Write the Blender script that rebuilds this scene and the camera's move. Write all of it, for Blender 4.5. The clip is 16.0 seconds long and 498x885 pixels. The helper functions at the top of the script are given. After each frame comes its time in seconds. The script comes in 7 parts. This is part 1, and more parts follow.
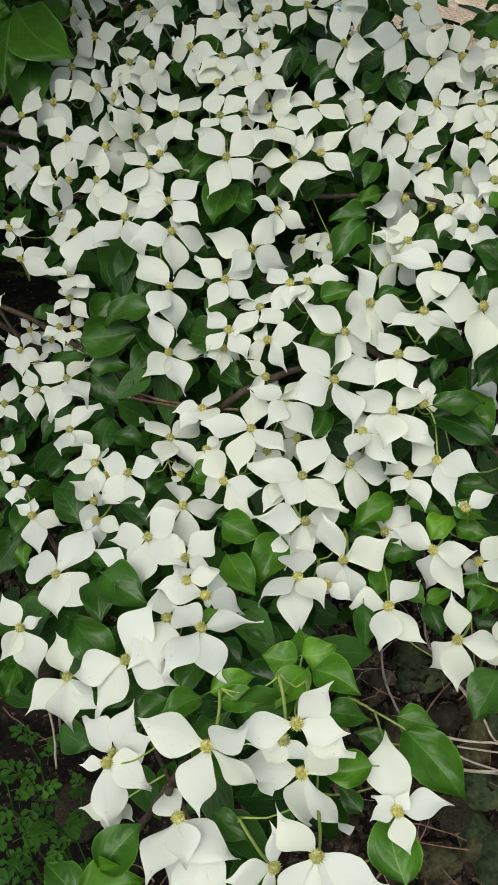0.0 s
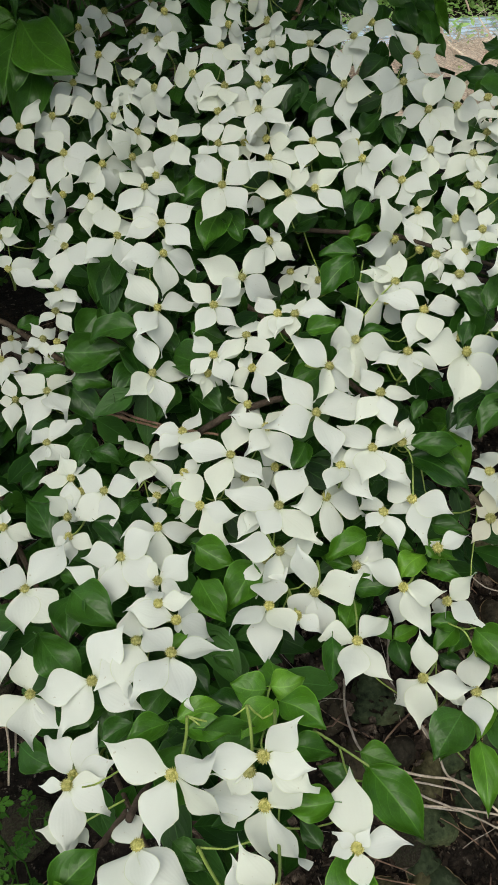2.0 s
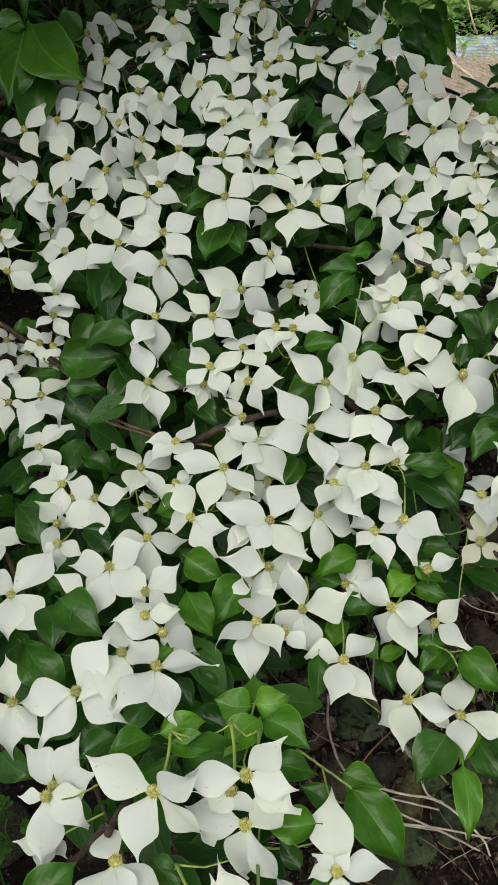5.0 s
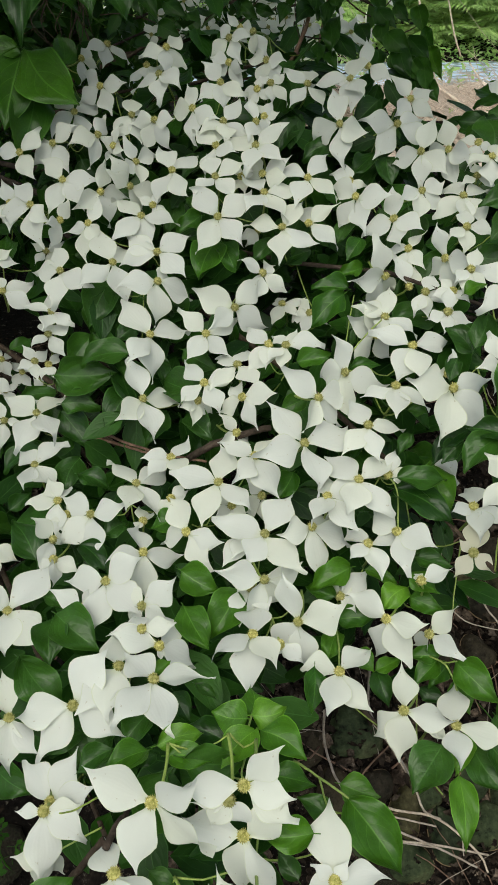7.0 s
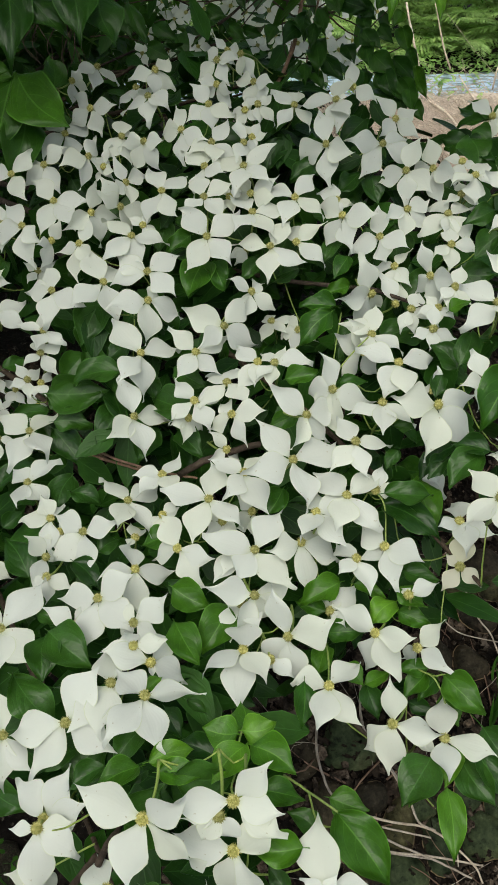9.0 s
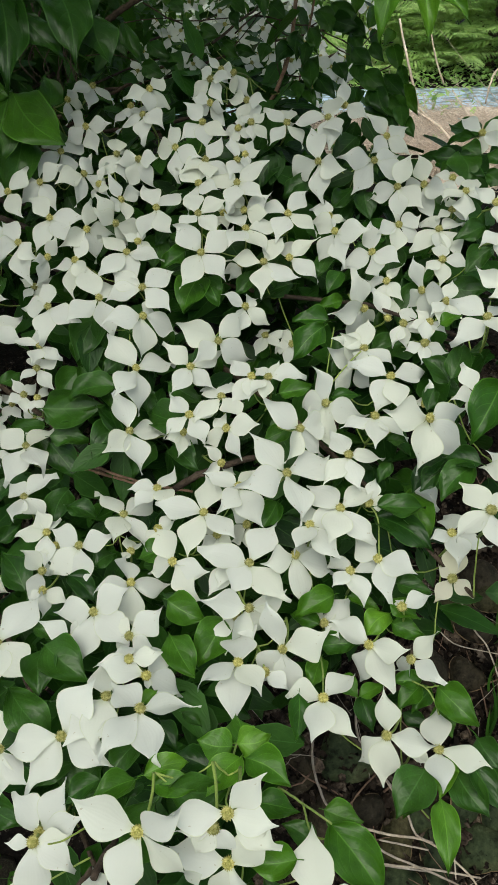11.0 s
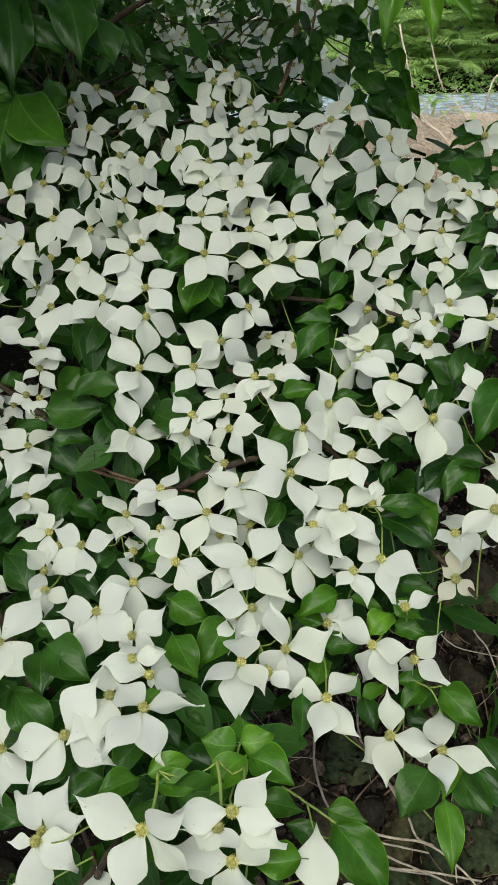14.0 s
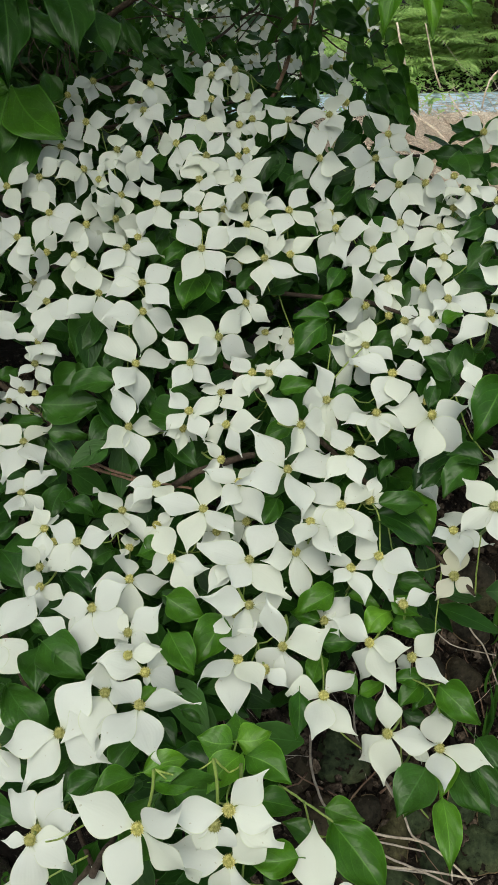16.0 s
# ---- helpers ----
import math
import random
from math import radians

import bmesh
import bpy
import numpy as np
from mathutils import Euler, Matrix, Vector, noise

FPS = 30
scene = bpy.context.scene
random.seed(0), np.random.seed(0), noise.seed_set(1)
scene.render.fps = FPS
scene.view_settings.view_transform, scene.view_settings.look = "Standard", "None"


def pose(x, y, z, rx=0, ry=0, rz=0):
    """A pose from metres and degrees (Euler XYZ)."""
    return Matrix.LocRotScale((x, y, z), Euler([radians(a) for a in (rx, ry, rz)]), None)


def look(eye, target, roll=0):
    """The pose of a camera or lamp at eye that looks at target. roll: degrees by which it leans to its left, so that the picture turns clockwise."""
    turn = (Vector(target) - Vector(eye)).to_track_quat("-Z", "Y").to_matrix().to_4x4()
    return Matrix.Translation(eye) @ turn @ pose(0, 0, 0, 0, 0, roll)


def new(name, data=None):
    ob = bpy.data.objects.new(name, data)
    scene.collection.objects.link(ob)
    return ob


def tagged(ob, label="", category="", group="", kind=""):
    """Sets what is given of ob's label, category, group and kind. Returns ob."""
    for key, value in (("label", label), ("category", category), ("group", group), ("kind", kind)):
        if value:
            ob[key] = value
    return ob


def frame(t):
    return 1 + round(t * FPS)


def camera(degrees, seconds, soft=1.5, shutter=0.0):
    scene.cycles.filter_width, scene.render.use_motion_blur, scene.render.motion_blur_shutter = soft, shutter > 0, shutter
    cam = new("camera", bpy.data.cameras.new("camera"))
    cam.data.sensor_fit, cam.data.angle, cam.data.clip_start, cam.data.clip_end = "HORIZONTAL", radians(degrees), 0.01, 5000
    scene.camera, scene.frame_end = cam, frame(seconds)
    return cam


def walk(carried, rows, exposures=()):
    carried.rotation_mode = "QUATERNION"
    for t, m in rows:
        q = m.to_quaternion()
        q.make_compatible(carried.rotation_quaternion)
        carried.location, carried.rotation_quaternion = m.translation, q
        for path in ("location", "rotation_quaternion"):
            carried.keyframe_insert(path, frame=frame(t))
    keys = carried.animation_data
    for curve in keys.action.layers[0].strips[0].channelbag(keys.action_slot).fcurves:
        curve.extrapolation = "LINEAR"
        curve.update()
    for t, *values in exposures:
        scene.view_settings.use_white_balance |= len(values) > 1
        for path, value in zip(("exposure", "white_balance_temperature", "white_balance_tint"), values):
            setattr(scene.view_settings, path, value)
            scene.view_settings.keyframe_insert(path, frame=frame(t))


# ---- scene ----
cam = camera(35.9, 16.0, soft=0.65)
PATH = [
    (0, (0.058, 0.007, 1.318), (-0.056, 1.645, 0.176), -8.8),
    (0.5, (0.052, 0.001, 1.319), (-0.048, 1.634, 0.169), -8.7),
    (1, (0.056, -0.002, 1.325), (-0.02, 1.642, 0.188), -7.3),
    (1.5, (0.048, -0.004, 1.333), (0.012, 1.656, 0.218), -4.9),
    (2, (0.045, 0.008, 1.331), (0.022, 1.67, 0.219), -3.3),
    (2.5, (0.047, 0.007, 1.337), (0.03, 1.668, 0.223), -2.2),
    (3, (0.048, 0.003, 1.34), (0.038, 1.666, 0.228), -1.5),
    (3.5, (0.044, 0.007, 1.334), (0.044, 1.676, 0.231), -0.9),
    (4, (0.041, 0.014, 1.336), (0.043, 1.683, 0.235), -0.6),
    (6.5, (0.045, 0.008, 1.337), (0.049, 1.696, 0.263), -0.9),
    (7, (0.04, 0.002, 1.336), (0.062, 1.702, 0.283), -0.7),
    (7.5, (0.043, -0.002, 1.341), (0.063, 1.704, 0.297), -0.9),
    (8, (0.042, -0.006, 1.345), (0.065, 1.704, 0.307), -0.9),
    (8.5, (0.043, -0.008, 1.346), (0.073, 1.704, 0.313), -0.9),
    (9, (0.048, -0.004, 1.349), (0.079, 1.709, 0.317), -1.1),
    (11.5, (0.052, -0.011, 1.357), (0.09, 1.719, 0.355), -1.3),
    (12, (0.052, -0.012, 1.359), (0.092, 1.719, 0.357), -1.3),
    (12.5, (0.046, -0.016, 1.352), (0.098, 1.724, 0.368), -1.1),
    (13, (0.044, -0.018, 1.35), (0.1, 1.721, 0.365), -1.0),
    (13.5, (0.049, -0.014, 1.353), (0.091, 1.719, 0.356), -1.1),
    (14, (0.046, -0.013, 1.351), (0.089, 1.721, 0.356), -1.0),
    (14.5, (0.044, -0.011, 1.35), (0.088, 1.723, 0.354), -1.1),
    (15, (0.046, -0.01, 1.348), (0.092, 1.724, 0.353), -1.1),
    (15.5, (0.048, -0.008, 1.348), (0.095, 1.724, 0.348), -1.0),
    (16, (0.044, -0.009, 1.346), (0.099, 1.723, 0.347), -0.6),
]
walk(cam, [(t, look(eye, target, roll)) for t, eye, target, roll in PATH], exposures=[(0, 0.19, 6500, 2.6), (1.5, 0.13, 6500, 1.6), (3.0, 0.05, 6500, 0.5), (8, 0.05, 6500, 0.8), (12, 0.06, 6500, -1.5), (16, 0.06, 6500, -1.6)])

# ---- world and light: a bright overcast day ----
world = bpy.data.worlds.new("overcast_sky")
scene.world = world
world.use_nodes = True
wn, wl = world.node_tree.nodes, world.node_tree.links
sky = wn.new("ShaderNodeTexSky")
sky.sky_type, sky.sun_disc = "NISHITA", False
sky.sun_elevation, sky.sun_rotation = radians(56), radians(193)
sky.air_density, sky.dust_density, sky.ozone_density = 1.0, 4.0, 1.0
grey = wn.new("ShaderNodeHueSaturation")
grey.inputs["Saturation"].default_value = 0.66
wl.new(sky.outputs["Color"], grey.inputs["Color"])
wl.new(grey.outputs["Color"], wn["Background"].inputs["Color"])
wn["Background"].inputs["Strength"].default_value = 0.155
sun_data = bpy.data.lights.new("sun", "SUN")
sun_data.energy, sun_data.angle, sun_data.color = 1.5, radians(45), (1.0, 0.96, 0.9)
sun = new("sun", sun_data)
sun.matrix_world = look((-1.1, -3.7, 7.8), (0, 1, 0.8))


# ---- materials ----
def material(name):
    m = bpy.data.materials.new(name)
    m.use_nodes = True
    nt = m.node_tree
    return m, nt, nt.nodes["Principled BSDF"]


def node(nt, kind, **inputs):
    n = nt.nodes.new("ShaderNode" + kind)
    for key, value in inputs.items():
        n.inputs[key.replace("_", " ")].default_value = value
    return n


def ramp(nt, source, stops):
    r = nt.nodes.new("ShaderNodeValToRGB")
    el = r.color_ramp.elements
    el[0].position, el[0].color = stops[0][0], (*stops[0][1], 1)
    el[1].position, el[1].color = stops[-1][0], (*stops[-1][1], 1)
    for p, c in stops[1:-1]:
        e = el.new(p)
        e.color = (*c, 1)
    nt.links.new(source, r.inputs["Fac"])
    return r.outputs["Color"]


def math_node(nt, op, a, b=0.0, c=0.0):
    n = nt.nodes.new("ShaderNodeMath")
    n.operation = op
    for i, v in enumerate((a, b, c)):
        if isinstance(v, (int, float)):
            n.inputs[i].default_value = v
        else:
            nt.links.new(v, n.inputs[i])
    return n.outputs[0]


def mix_colour(nt, kind, fac, a, b):
    n = nt.nodes.new("ShaderNodeMix")
    n.data_type, n.blend_type = "RGBA", kind
    for i, v in ((0, fac), (6, a), (7, b)):
        if isinstance(v, (int, float)):
            n.inputs[i].default_value = v
        elif isinstance(v, tuple):
            n.inputs[i].default_value = (*v, 1)
        else:
            nt.links.new(v, n.inputs[i])
    return n.outputs[2]


def noise_out(nt, scale, detail=4.0, rough=0.6, coords="Object"):
    tc = nt.nodes.new("ShaderNodeTexCoord")
    n = node(nt, "TexNoise", Scale=scale, Detail=detail, Roughness=rough)
    nt.links.new(tc.outputs[coords], n.inputs["Vector"])
    return n.outputs["Fac"]


def bump(nt, bsdf, height, strength, distance):
    b = node(nt, "Bump", Strength=strength, Distance=distance)
    nt.links.new(height, b.inputs["Height"])
    nt.links.new(b.outputs["Normal"], bsdf.inputs["Normal"])
    return b


def random_value(nt, joined):
    if joined:
        return nt.nodes.new("ShaderNodeNewGeometry").outputs["Random Per Island"]
    return nt.nodes.new("ShaderNodeObjectInfo").outputs["Random"]


def thin(nt, bsdf, colour, share):
    """Lets part of the light through a thin leaf or bract."""
    tr = nt.nodes.new("ShaderNodeBsdfTranslucent")
    if isinstance(colour, tuple):
        tr.inputs["Color"].default_value = (*colour, 1)
    else:
        nt.links.new(colour, tr.inputs["Color"])
    mx = nt.nodes.new("ShaderNodeMixShader")
    mx.inputs[0].default_value = share
    nt.links.new(bsdf.outputs[0], mx.inputs[1])
    nt.links.new(tr.outputs[0], mx.inputs[2])
    nt.links.new(mx.outputs[0], nt.nodes["Material Output"].inputs["Surface"])


def uv_axes(nt):
    u = nt.nodes.new("ShaderNodeUVMap")
    s = nt.nodes.new("ShaderNodeSeparateXYZ")
    nt.links.new(u.outputs["UV"], s.inputs[0])
    across = math_node(nt, "ABSOLUTE", math_node(nt, "SUBTRACT", s.outputs["X"], 0.5))
    return across, s.outputs["Y"]


def bract_material(name, base, joined=False):
    m, nt, b = material(name)
    rnd = random_value(nt, joined)
    across, along = uv_axes(nt)
    tone = ramp(nt, rnd, [(0.0, tuple(v * 0.93 for v in base)), (0.5, base), (1.0, (base[0], base[1], base[2] * 0.93))])
    # greenish cream towards the narrow base, small brown specks and faint bruises
    foot = math_node(nt, "SUBTRACT", 1.0, math_node(nt, "MULTIPLY", along, 5.0))
    foot = math_node(nt, "MULTIPLY", math_node(nt, "MAXIMUM", foot, 0.0), 0.55)
    tone = mix_colour(nt, "MIX", foot, tone, (0.52, 0.58, 0.30))
    speck = math_node(nt, "GREATER_THAN", noise_out(nt, 13.0, 2.0, 0.5), 0.735)
    tone = mix_colour(nt, "MIX", math_node(nt, "MULTIPLY", speck, 0.45), tone, (0.42, 0.34, 0.20))
    stain = math_node(nt, "MULTIPLY", noise_out(nt, 3.0, 3.0, 0.6), 0.10)
    tone = mix_colour(nt, "MIX", stain, tone, (0.60, 0.60, 0.45))
    rim = math_node(nt, "GREATER_THAN", across, 0.475)
    tone = mix_colour(nt, "MIX", math_node(nt, "MULTIPLY", rim, 0.5), tone, (0.66, 0.70, 0.46))
    nt.links.new(tone, b.inputs["Base Color"])
    b.inputs["Roughness"].default_value = 0.62
    b.inputs["Specular IOR Level"].default_value = 0.25
    veins = math_node(nt, "SINE", math_node(nt, "MULTIPLY", math_node(nt, "DIVIDE", across, math_node(nt, "ADD", math_node(nt, "MULTIPLY", along, math_node(nt, "SUBTRACT", 1.15, along)), 0.12)), 26.0))
    relief = math_node(nt, "ADD", math_node(nt, "MULTIPLY", veins, 0.12), noise_out(nt, 9.0, 3.0))
    bump(nt, b, relief, 0.05, 0.02)
    thin(nt, b, tone, 0.40)
    return m


def leaf_material(name, dark, light, gloss=0.34, joined=False, share=0.16, sheen=0.42, through_tint=None):
    m, nt, b = material(name)
    rnd = random_value(nt, joined)
    across, along = uv_axes(nt)
    tone = ramp(nt, rnd, [(0.0, dark), (0.45, tuple((p + q) / 2 for p, q in zip(dark, light))), (1.0, light)])
    blotch = ramp(nt, noise_out(nt, 4.0, 4.0), [(0.3, (0.72, 0.72, 0.72)), (0.75, (1.2, 1.2, 1.1))])
    tone = mix_colour(nt, "MULTIPLY", 1.0, tone, blotch)
    pores = ramp(nt, noise_out(nt, 45.0, 3.0, 0.7), [(0.35, (0.84, 0.84, 0.84)), (0.65, (1.14, 1.14, 1.12))])
    tone = mix_colour(nt, "MULTIPLY", 1.0, tone, pores)
    # midrib and five pairs of veins that arch towards the tip
    arch = math_node(nt, "SUBTRACT", along, math_node(nt, "DIVIDE", math_node(nt, "MULTIPLY", across, 0.50), math_node(nt, "SUBTRACT", 1.1, math_node(nt, "MULTIPLY", across, 2.0))))
    wave = math_node(nt, "ABSOLUTE", math_node(nt, "SUBTRACT", math_node(nt, "FRACT", math_node(nt, "MULTIPLY", arch, 4.5)), 0.5))
    side = math_node(nt, "LESS_THAN", wave, 0.026)
    rib = math_node(nt, "MULTIPLY", math_node(nt, "LESS_THAN", across, 0.016), 0.75)
    rim = math_node(nt, "MULTIPLY", math_node(nt, "GREATER_THAN", across, 0.472), 0.85)
    vein = math_node(nt, "MAXIMUM", math_node(nt, "MAXIMUM", rib, rim), math_node(nt, "MULTIPLY", math_node(nt, "MULTIPLY", side, 0.85), noise_out(nt, 3.0, 2.0)))
    tone = mix_colour(nt, "MIX", math_node(nt, "MULTIPLY", vein, 0.6), tone, tuple(min(1, v * 1.8 + 0.015) for v in light))
    nt.links.new(tone, b.inputs["Base Color"])
    b.inputs["Roughness"].default_value = gloss
    b.inputs["Specular IOR Level"].default_value = sheen
    groove = math_node(nt, "MINIMUM", math_node(nt, "MULTIPLY", wave, 2.6), math_node(nt, "MULTIPLY", across, 9.0))
    groove = math_node(nt, "ADD", math_node(nt, "MULTIPLY", math_node(nt, "MINIMUM", groove, 1.0), 0.45), math_node(nt, "ADD", math_node(nt, "MULTIPLY", noise_out(nt, 5.5, 2.0), 1.6), math_node(nt, "MULTIPLY", noise_out(nt, 26.0, 3.0), 0.18)))
    bump(nt, b, groove, 0.09, 0.014)
    thin(nt, b, through_tint or tuple(min(1, v * 1.6) for v in light), share)
    return m


def rough_material(name, stops, scale, gloss=0.85, relief=0.5, distance=0.01, fine=6.0, moss=None, grit=0.62, flecks=0.0):
    m, nt, b = material(name)
    n1 = noise_out(nt, scale, 6.0, 0.65)
    tone = ramp(nt, n1, stops)
    grain = ramp(nt, noise_out(nt, scale * fine, 5.0, 0.7), [(0.32, (grit, grit, grit)), (0.68, (1.87 - grit, 1.84 - grit, 1.80 - grit))])
    tone = mix_colour(nt, "MULTIPLY", 1.0, tone, grain)
    if flecks:
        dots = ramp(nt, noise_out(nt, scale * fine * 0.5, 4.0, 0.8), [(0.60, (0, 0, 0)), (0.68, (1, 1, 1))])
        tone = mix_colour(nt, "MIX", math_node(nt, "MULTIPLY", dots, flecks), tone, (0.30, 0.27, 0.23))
        # scattered spots darkened in colour, like the shade in small crevices
        crevice_shade = ramp(nt, noise_out(nt, scale * fine * 0.3, 5.0, 0.75), [(0.34, (0.18, 0.18, 0.18)), (0.46, (1, 1, 1))])
        tone = mix_colour(nt, "MULTIPLY", 1.0, tone, crevice_shade)
    if moss:
        patch = ramp(nt, noise_out(nt, scale * 0.8, 5.0, 0.7), [(0.50, (0, 0, 0)), (0.66, (1, 1, 1))])
        tone = mix_colour(nt, "MIX", math_node(nt, "MULTIPLY", patch, 0.7), tone, moss)
    var = ramp(nt, random_value(nt, False), [(0.0, (0.75, 0.75, 0.78)), (1.0, (1.2, 1.14, 1.05))])
    tone = mix_colour(nt, "MULTIPLY", 1.0, tone, var)
    nt.links.new(tone, b.inputs["Base Color"])
    b.inputs["Roughness"].default_value = gloss
    b.inputs["Specular IOR Level"].default_value = 0.5 if gloss < 0.6 else 0.10
    bump(nt, b, math_node(nt, "ADD", n1, noise_out(nt, scale * fine, 5.0, 0.7)), relief, distance)
    return m


BRACT = bract_material("white_bract", (0.78, 0.795, 0.745))
BRACT_OLD = bract_material("withered_bract", (0.68, 0.65, 0.52))
BRACT_FAR = bract_material("white_bract_far", (0.78, 0.795, 0.745), joined=True)
LEAF = leaf_material("dogwood_leaf", (0.020, 0.069, 0.007), (0.057, 0.146, 0.010), 0.30, sheen=0.22)
# darker, duller copy of the leaf: the shade of the gaps is in its colour
LEAF_INNER_SHADED = leaf_material("inner_leaf_shaded", (0.010, 0.036, 0.006), (0.028, 0.084, 0.010), 0.40, joined=True, share=0.10, sheen=0.15)
# dogwood leaf dimmed in colour, as the crown would look in shade
LEAF_FAR_SHADED = leaf_material("far_leaf_shaded", (0.012, 0.042, 0.007), (0.032, 0.095, 0.011), 0.34, joined=True, share=0.32, sheen=0.22, through_tint=(0.12, 0.26, 0.03))
CORE = rough_material("olive_flower_core", [(0.35, (0.20, 0.21, 0.045)), (0.65, (0.60, 0.58, 0.25))], 2.2, 0.8, 0.4, 0.001)
STALK = rough_material("green_stalk", [(0.3, (0.16, 0.25, 0.05)), (0.7, (0.28, 0.37, 0.09))], 60.0, 0.5, 0.2, 0.002)
BARK = rough_material("grey_brown_bark", [(0.3, (0.035, 0.026, 0.020)), (0.7, (0.12, 0.092, 0.072))], 45.0, 0.85, 0.7, 0.004)
REDWOOD = rough_material("reddish_twig_bark", [(0.3, (0.10, 0.060, 0.042)), (0.7, (0.28, 0.185, 0.135))], 60.0, 0.7, 0.4, 0.002)
VINE = rough_material("bleached_vine", [(0.3, (0.26, 0.22, 0.18)), (0.7, (0.50, 0.45, 0.39))], 60.0, 0.8, 0.4, 0.002)
# soil colour taken near black to hold the shade under the shrub
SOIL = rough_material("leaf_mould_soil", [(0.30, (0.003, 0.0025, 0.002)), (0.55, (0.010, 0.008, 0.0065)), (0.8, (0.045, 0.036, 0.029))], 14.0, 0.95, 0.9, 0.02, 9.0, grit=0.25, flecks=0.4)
STONE = rough_material("mossy_stone", [(0.25, (0.016, 0.014, 0.011)), (0.5, (0.042, 0.036, 0.027)), (0.8, (0.13, 0.11, 0.085))], 12.0, 0.85, 0.8, 0.010, 8.0, moss=(0.050, 0.070, 0.030), grit=0.3, flecks=0.45)
PAD_GREEN = rough_material("cactus_skin_green", [(0.3, (0.013, 0.021, 0.010)), (0.55, (0.034, 0.048, 0.023)), (0.75, (0.10, 0.105, 0.055))], 16.0, 0.7, 0.5, 0.005, grit=0.55, flecks=0.06)
PAD_OLIVE = rough_material("cactus_skin_olive", [(0.3, (0.019, 0.020, 0.010)), (0.7, (0.070, 0.066, 0.034))], 25.0, 0.7, 0.5, 0.005, grit=0.55, flecks=0.06)
PAD_BROWN = rough_material("cactus_skin_brown", [(0.3, (0.013, 0.012, 0.008)), (0.7, (0.046, 0.039, 0.026))], 25.0, 0.75, 0.5, 0.005, grit=0.55, flecks=0.08)
PAD_RIM = rough_material("dry_pad_rim", [(0.3, (0.10, 0.075, 0.045)), (0.7, (0.22, 0.165, 0.105))], 40.0, 0.8, 0.4, 0.003)
# near-black low stops put the shade between the pieces into bark, crumbs and litter
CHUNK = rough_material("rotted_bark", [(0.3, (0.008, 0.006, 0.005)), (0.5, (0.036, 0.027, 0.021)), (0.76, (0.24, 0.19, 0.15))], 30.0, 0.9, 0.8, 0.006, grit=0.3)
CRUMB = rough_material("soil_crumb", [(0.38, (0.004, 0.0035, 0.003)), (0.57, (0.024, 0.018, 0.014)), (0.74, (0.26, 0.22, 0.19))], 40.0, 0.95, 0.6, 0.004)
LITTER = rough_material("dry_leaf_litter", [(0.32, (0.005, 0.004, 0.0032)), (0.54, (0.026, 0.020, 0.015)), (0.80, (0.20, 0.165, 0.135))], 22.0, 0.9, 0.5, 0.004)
STRAW = rough_material("dry_straw", [(0.32, (0.44, 0.35, 0.28)), (0.5, (0.68, 0.58, 0.50)), (0.68, (0.88, 0.81, 0.73))], 9.0, 0.8, 0.2, 0.004)
HERB = leaf_material("mugwort_leaf", (0.018, 0.064, 0.008), (0.052, 0.140, 0.016), 0.6, share=0.25, sheen=0.15)
FROND = leaf_material("feathery_tree_leaf", (0.15, 0.26, 0.07), (0.44, 0.57, 0.22), 0.6, joined=True, share=0.35, sheen=0.15)
WOODS = leaf_material("far_wood_leaf", (0.10, 0.20, 0.05), (0.38, 0.54, 0.18), 0.6, joined=True, share=0.35)
LEAF_YOUNG = leaf_material("young_leaf", (0.048, 0.140, 0.009), (0.105, 0.238, 0.016), 0.38, share=0.2, sheen=0.30)
# mature green lowered further, so shade of crown and flowers is in the colour
LEAF_SHADED = leaf_material("mature_leaf_shaded", (0.012, 0.041, 0.006), (0.034, 0.094, 0.011), 0.30, sheen=0.24)


# ---- mesh helpers ----
def mesh_of(name, verts, faces, mat, uvs=None, smooth=True):
    me = bpy.data.meshes.new(name)
    me.from_pydata(verts, [], faces)
    me.materials.append(mat)
    if uvs is not None:
        lay = me.uv_layers.new(name="UVMap")
        idx = np.empty(len(me.loops), dtype=np.int32)
        me.loops.foreach_get("vertex_index", idx)
        lay.data.foreach_set("uv", np.asarray(uvs, dtype=np.float32)[idx].ravel())
    if smooth:
        me.polygons.foreach_set("use_smooth", [True] * len(me.polygons))
    me.update()
    return me


def child(name, me, parent, m=None, label=""):
    ob = new(name, me)
    ob.parent = parent
    if m is not None:
        ob.matrix_basis = m
    return tagged(ob, label) if label else ob


def tube_data(points, r0, r1, sides=6, verts=None, faces=None):
    """Adds a tapered tube along points to verts and faces."""
    verts = [] if verts is None else verts
    faces = [] if faces is None else faces
    pts = [Vector(p) for p in points]
    start = len(verts)
    side = None
    for i, p in enumerate(pts):
        d = (pts[min(i + 1, len(pts) - 1)] - pts[max(i - 1, 0)]).normalized()
        if side is None:
            side = d.orthogonal().normalized()
        side = (side - side.dot(d) * d).normalized()
        up = d.cross(side)
        r = r0 + (r1 - r0) * i / (len(pts) - 1)
        for k in range(sides):
            a = 2 * math.pi * k / sides
            verts.append(tuple(p + r * (math.cos(a) * side + math.sin(a) * up)))
    for i in range(len(pts) - 1):
        for k in range(sides):
            a, b = start + i * sides + k, start + i * sides + (k + 1) % sides
            faces.append((a, b, b + sides, a + sides))
    faces.append(tuple(start + k for k in reversed(range(sides))))
    faces.append(tuple(start + (len(pts) - 1) * sides + k for k in range(sides)))
    return verts, faces


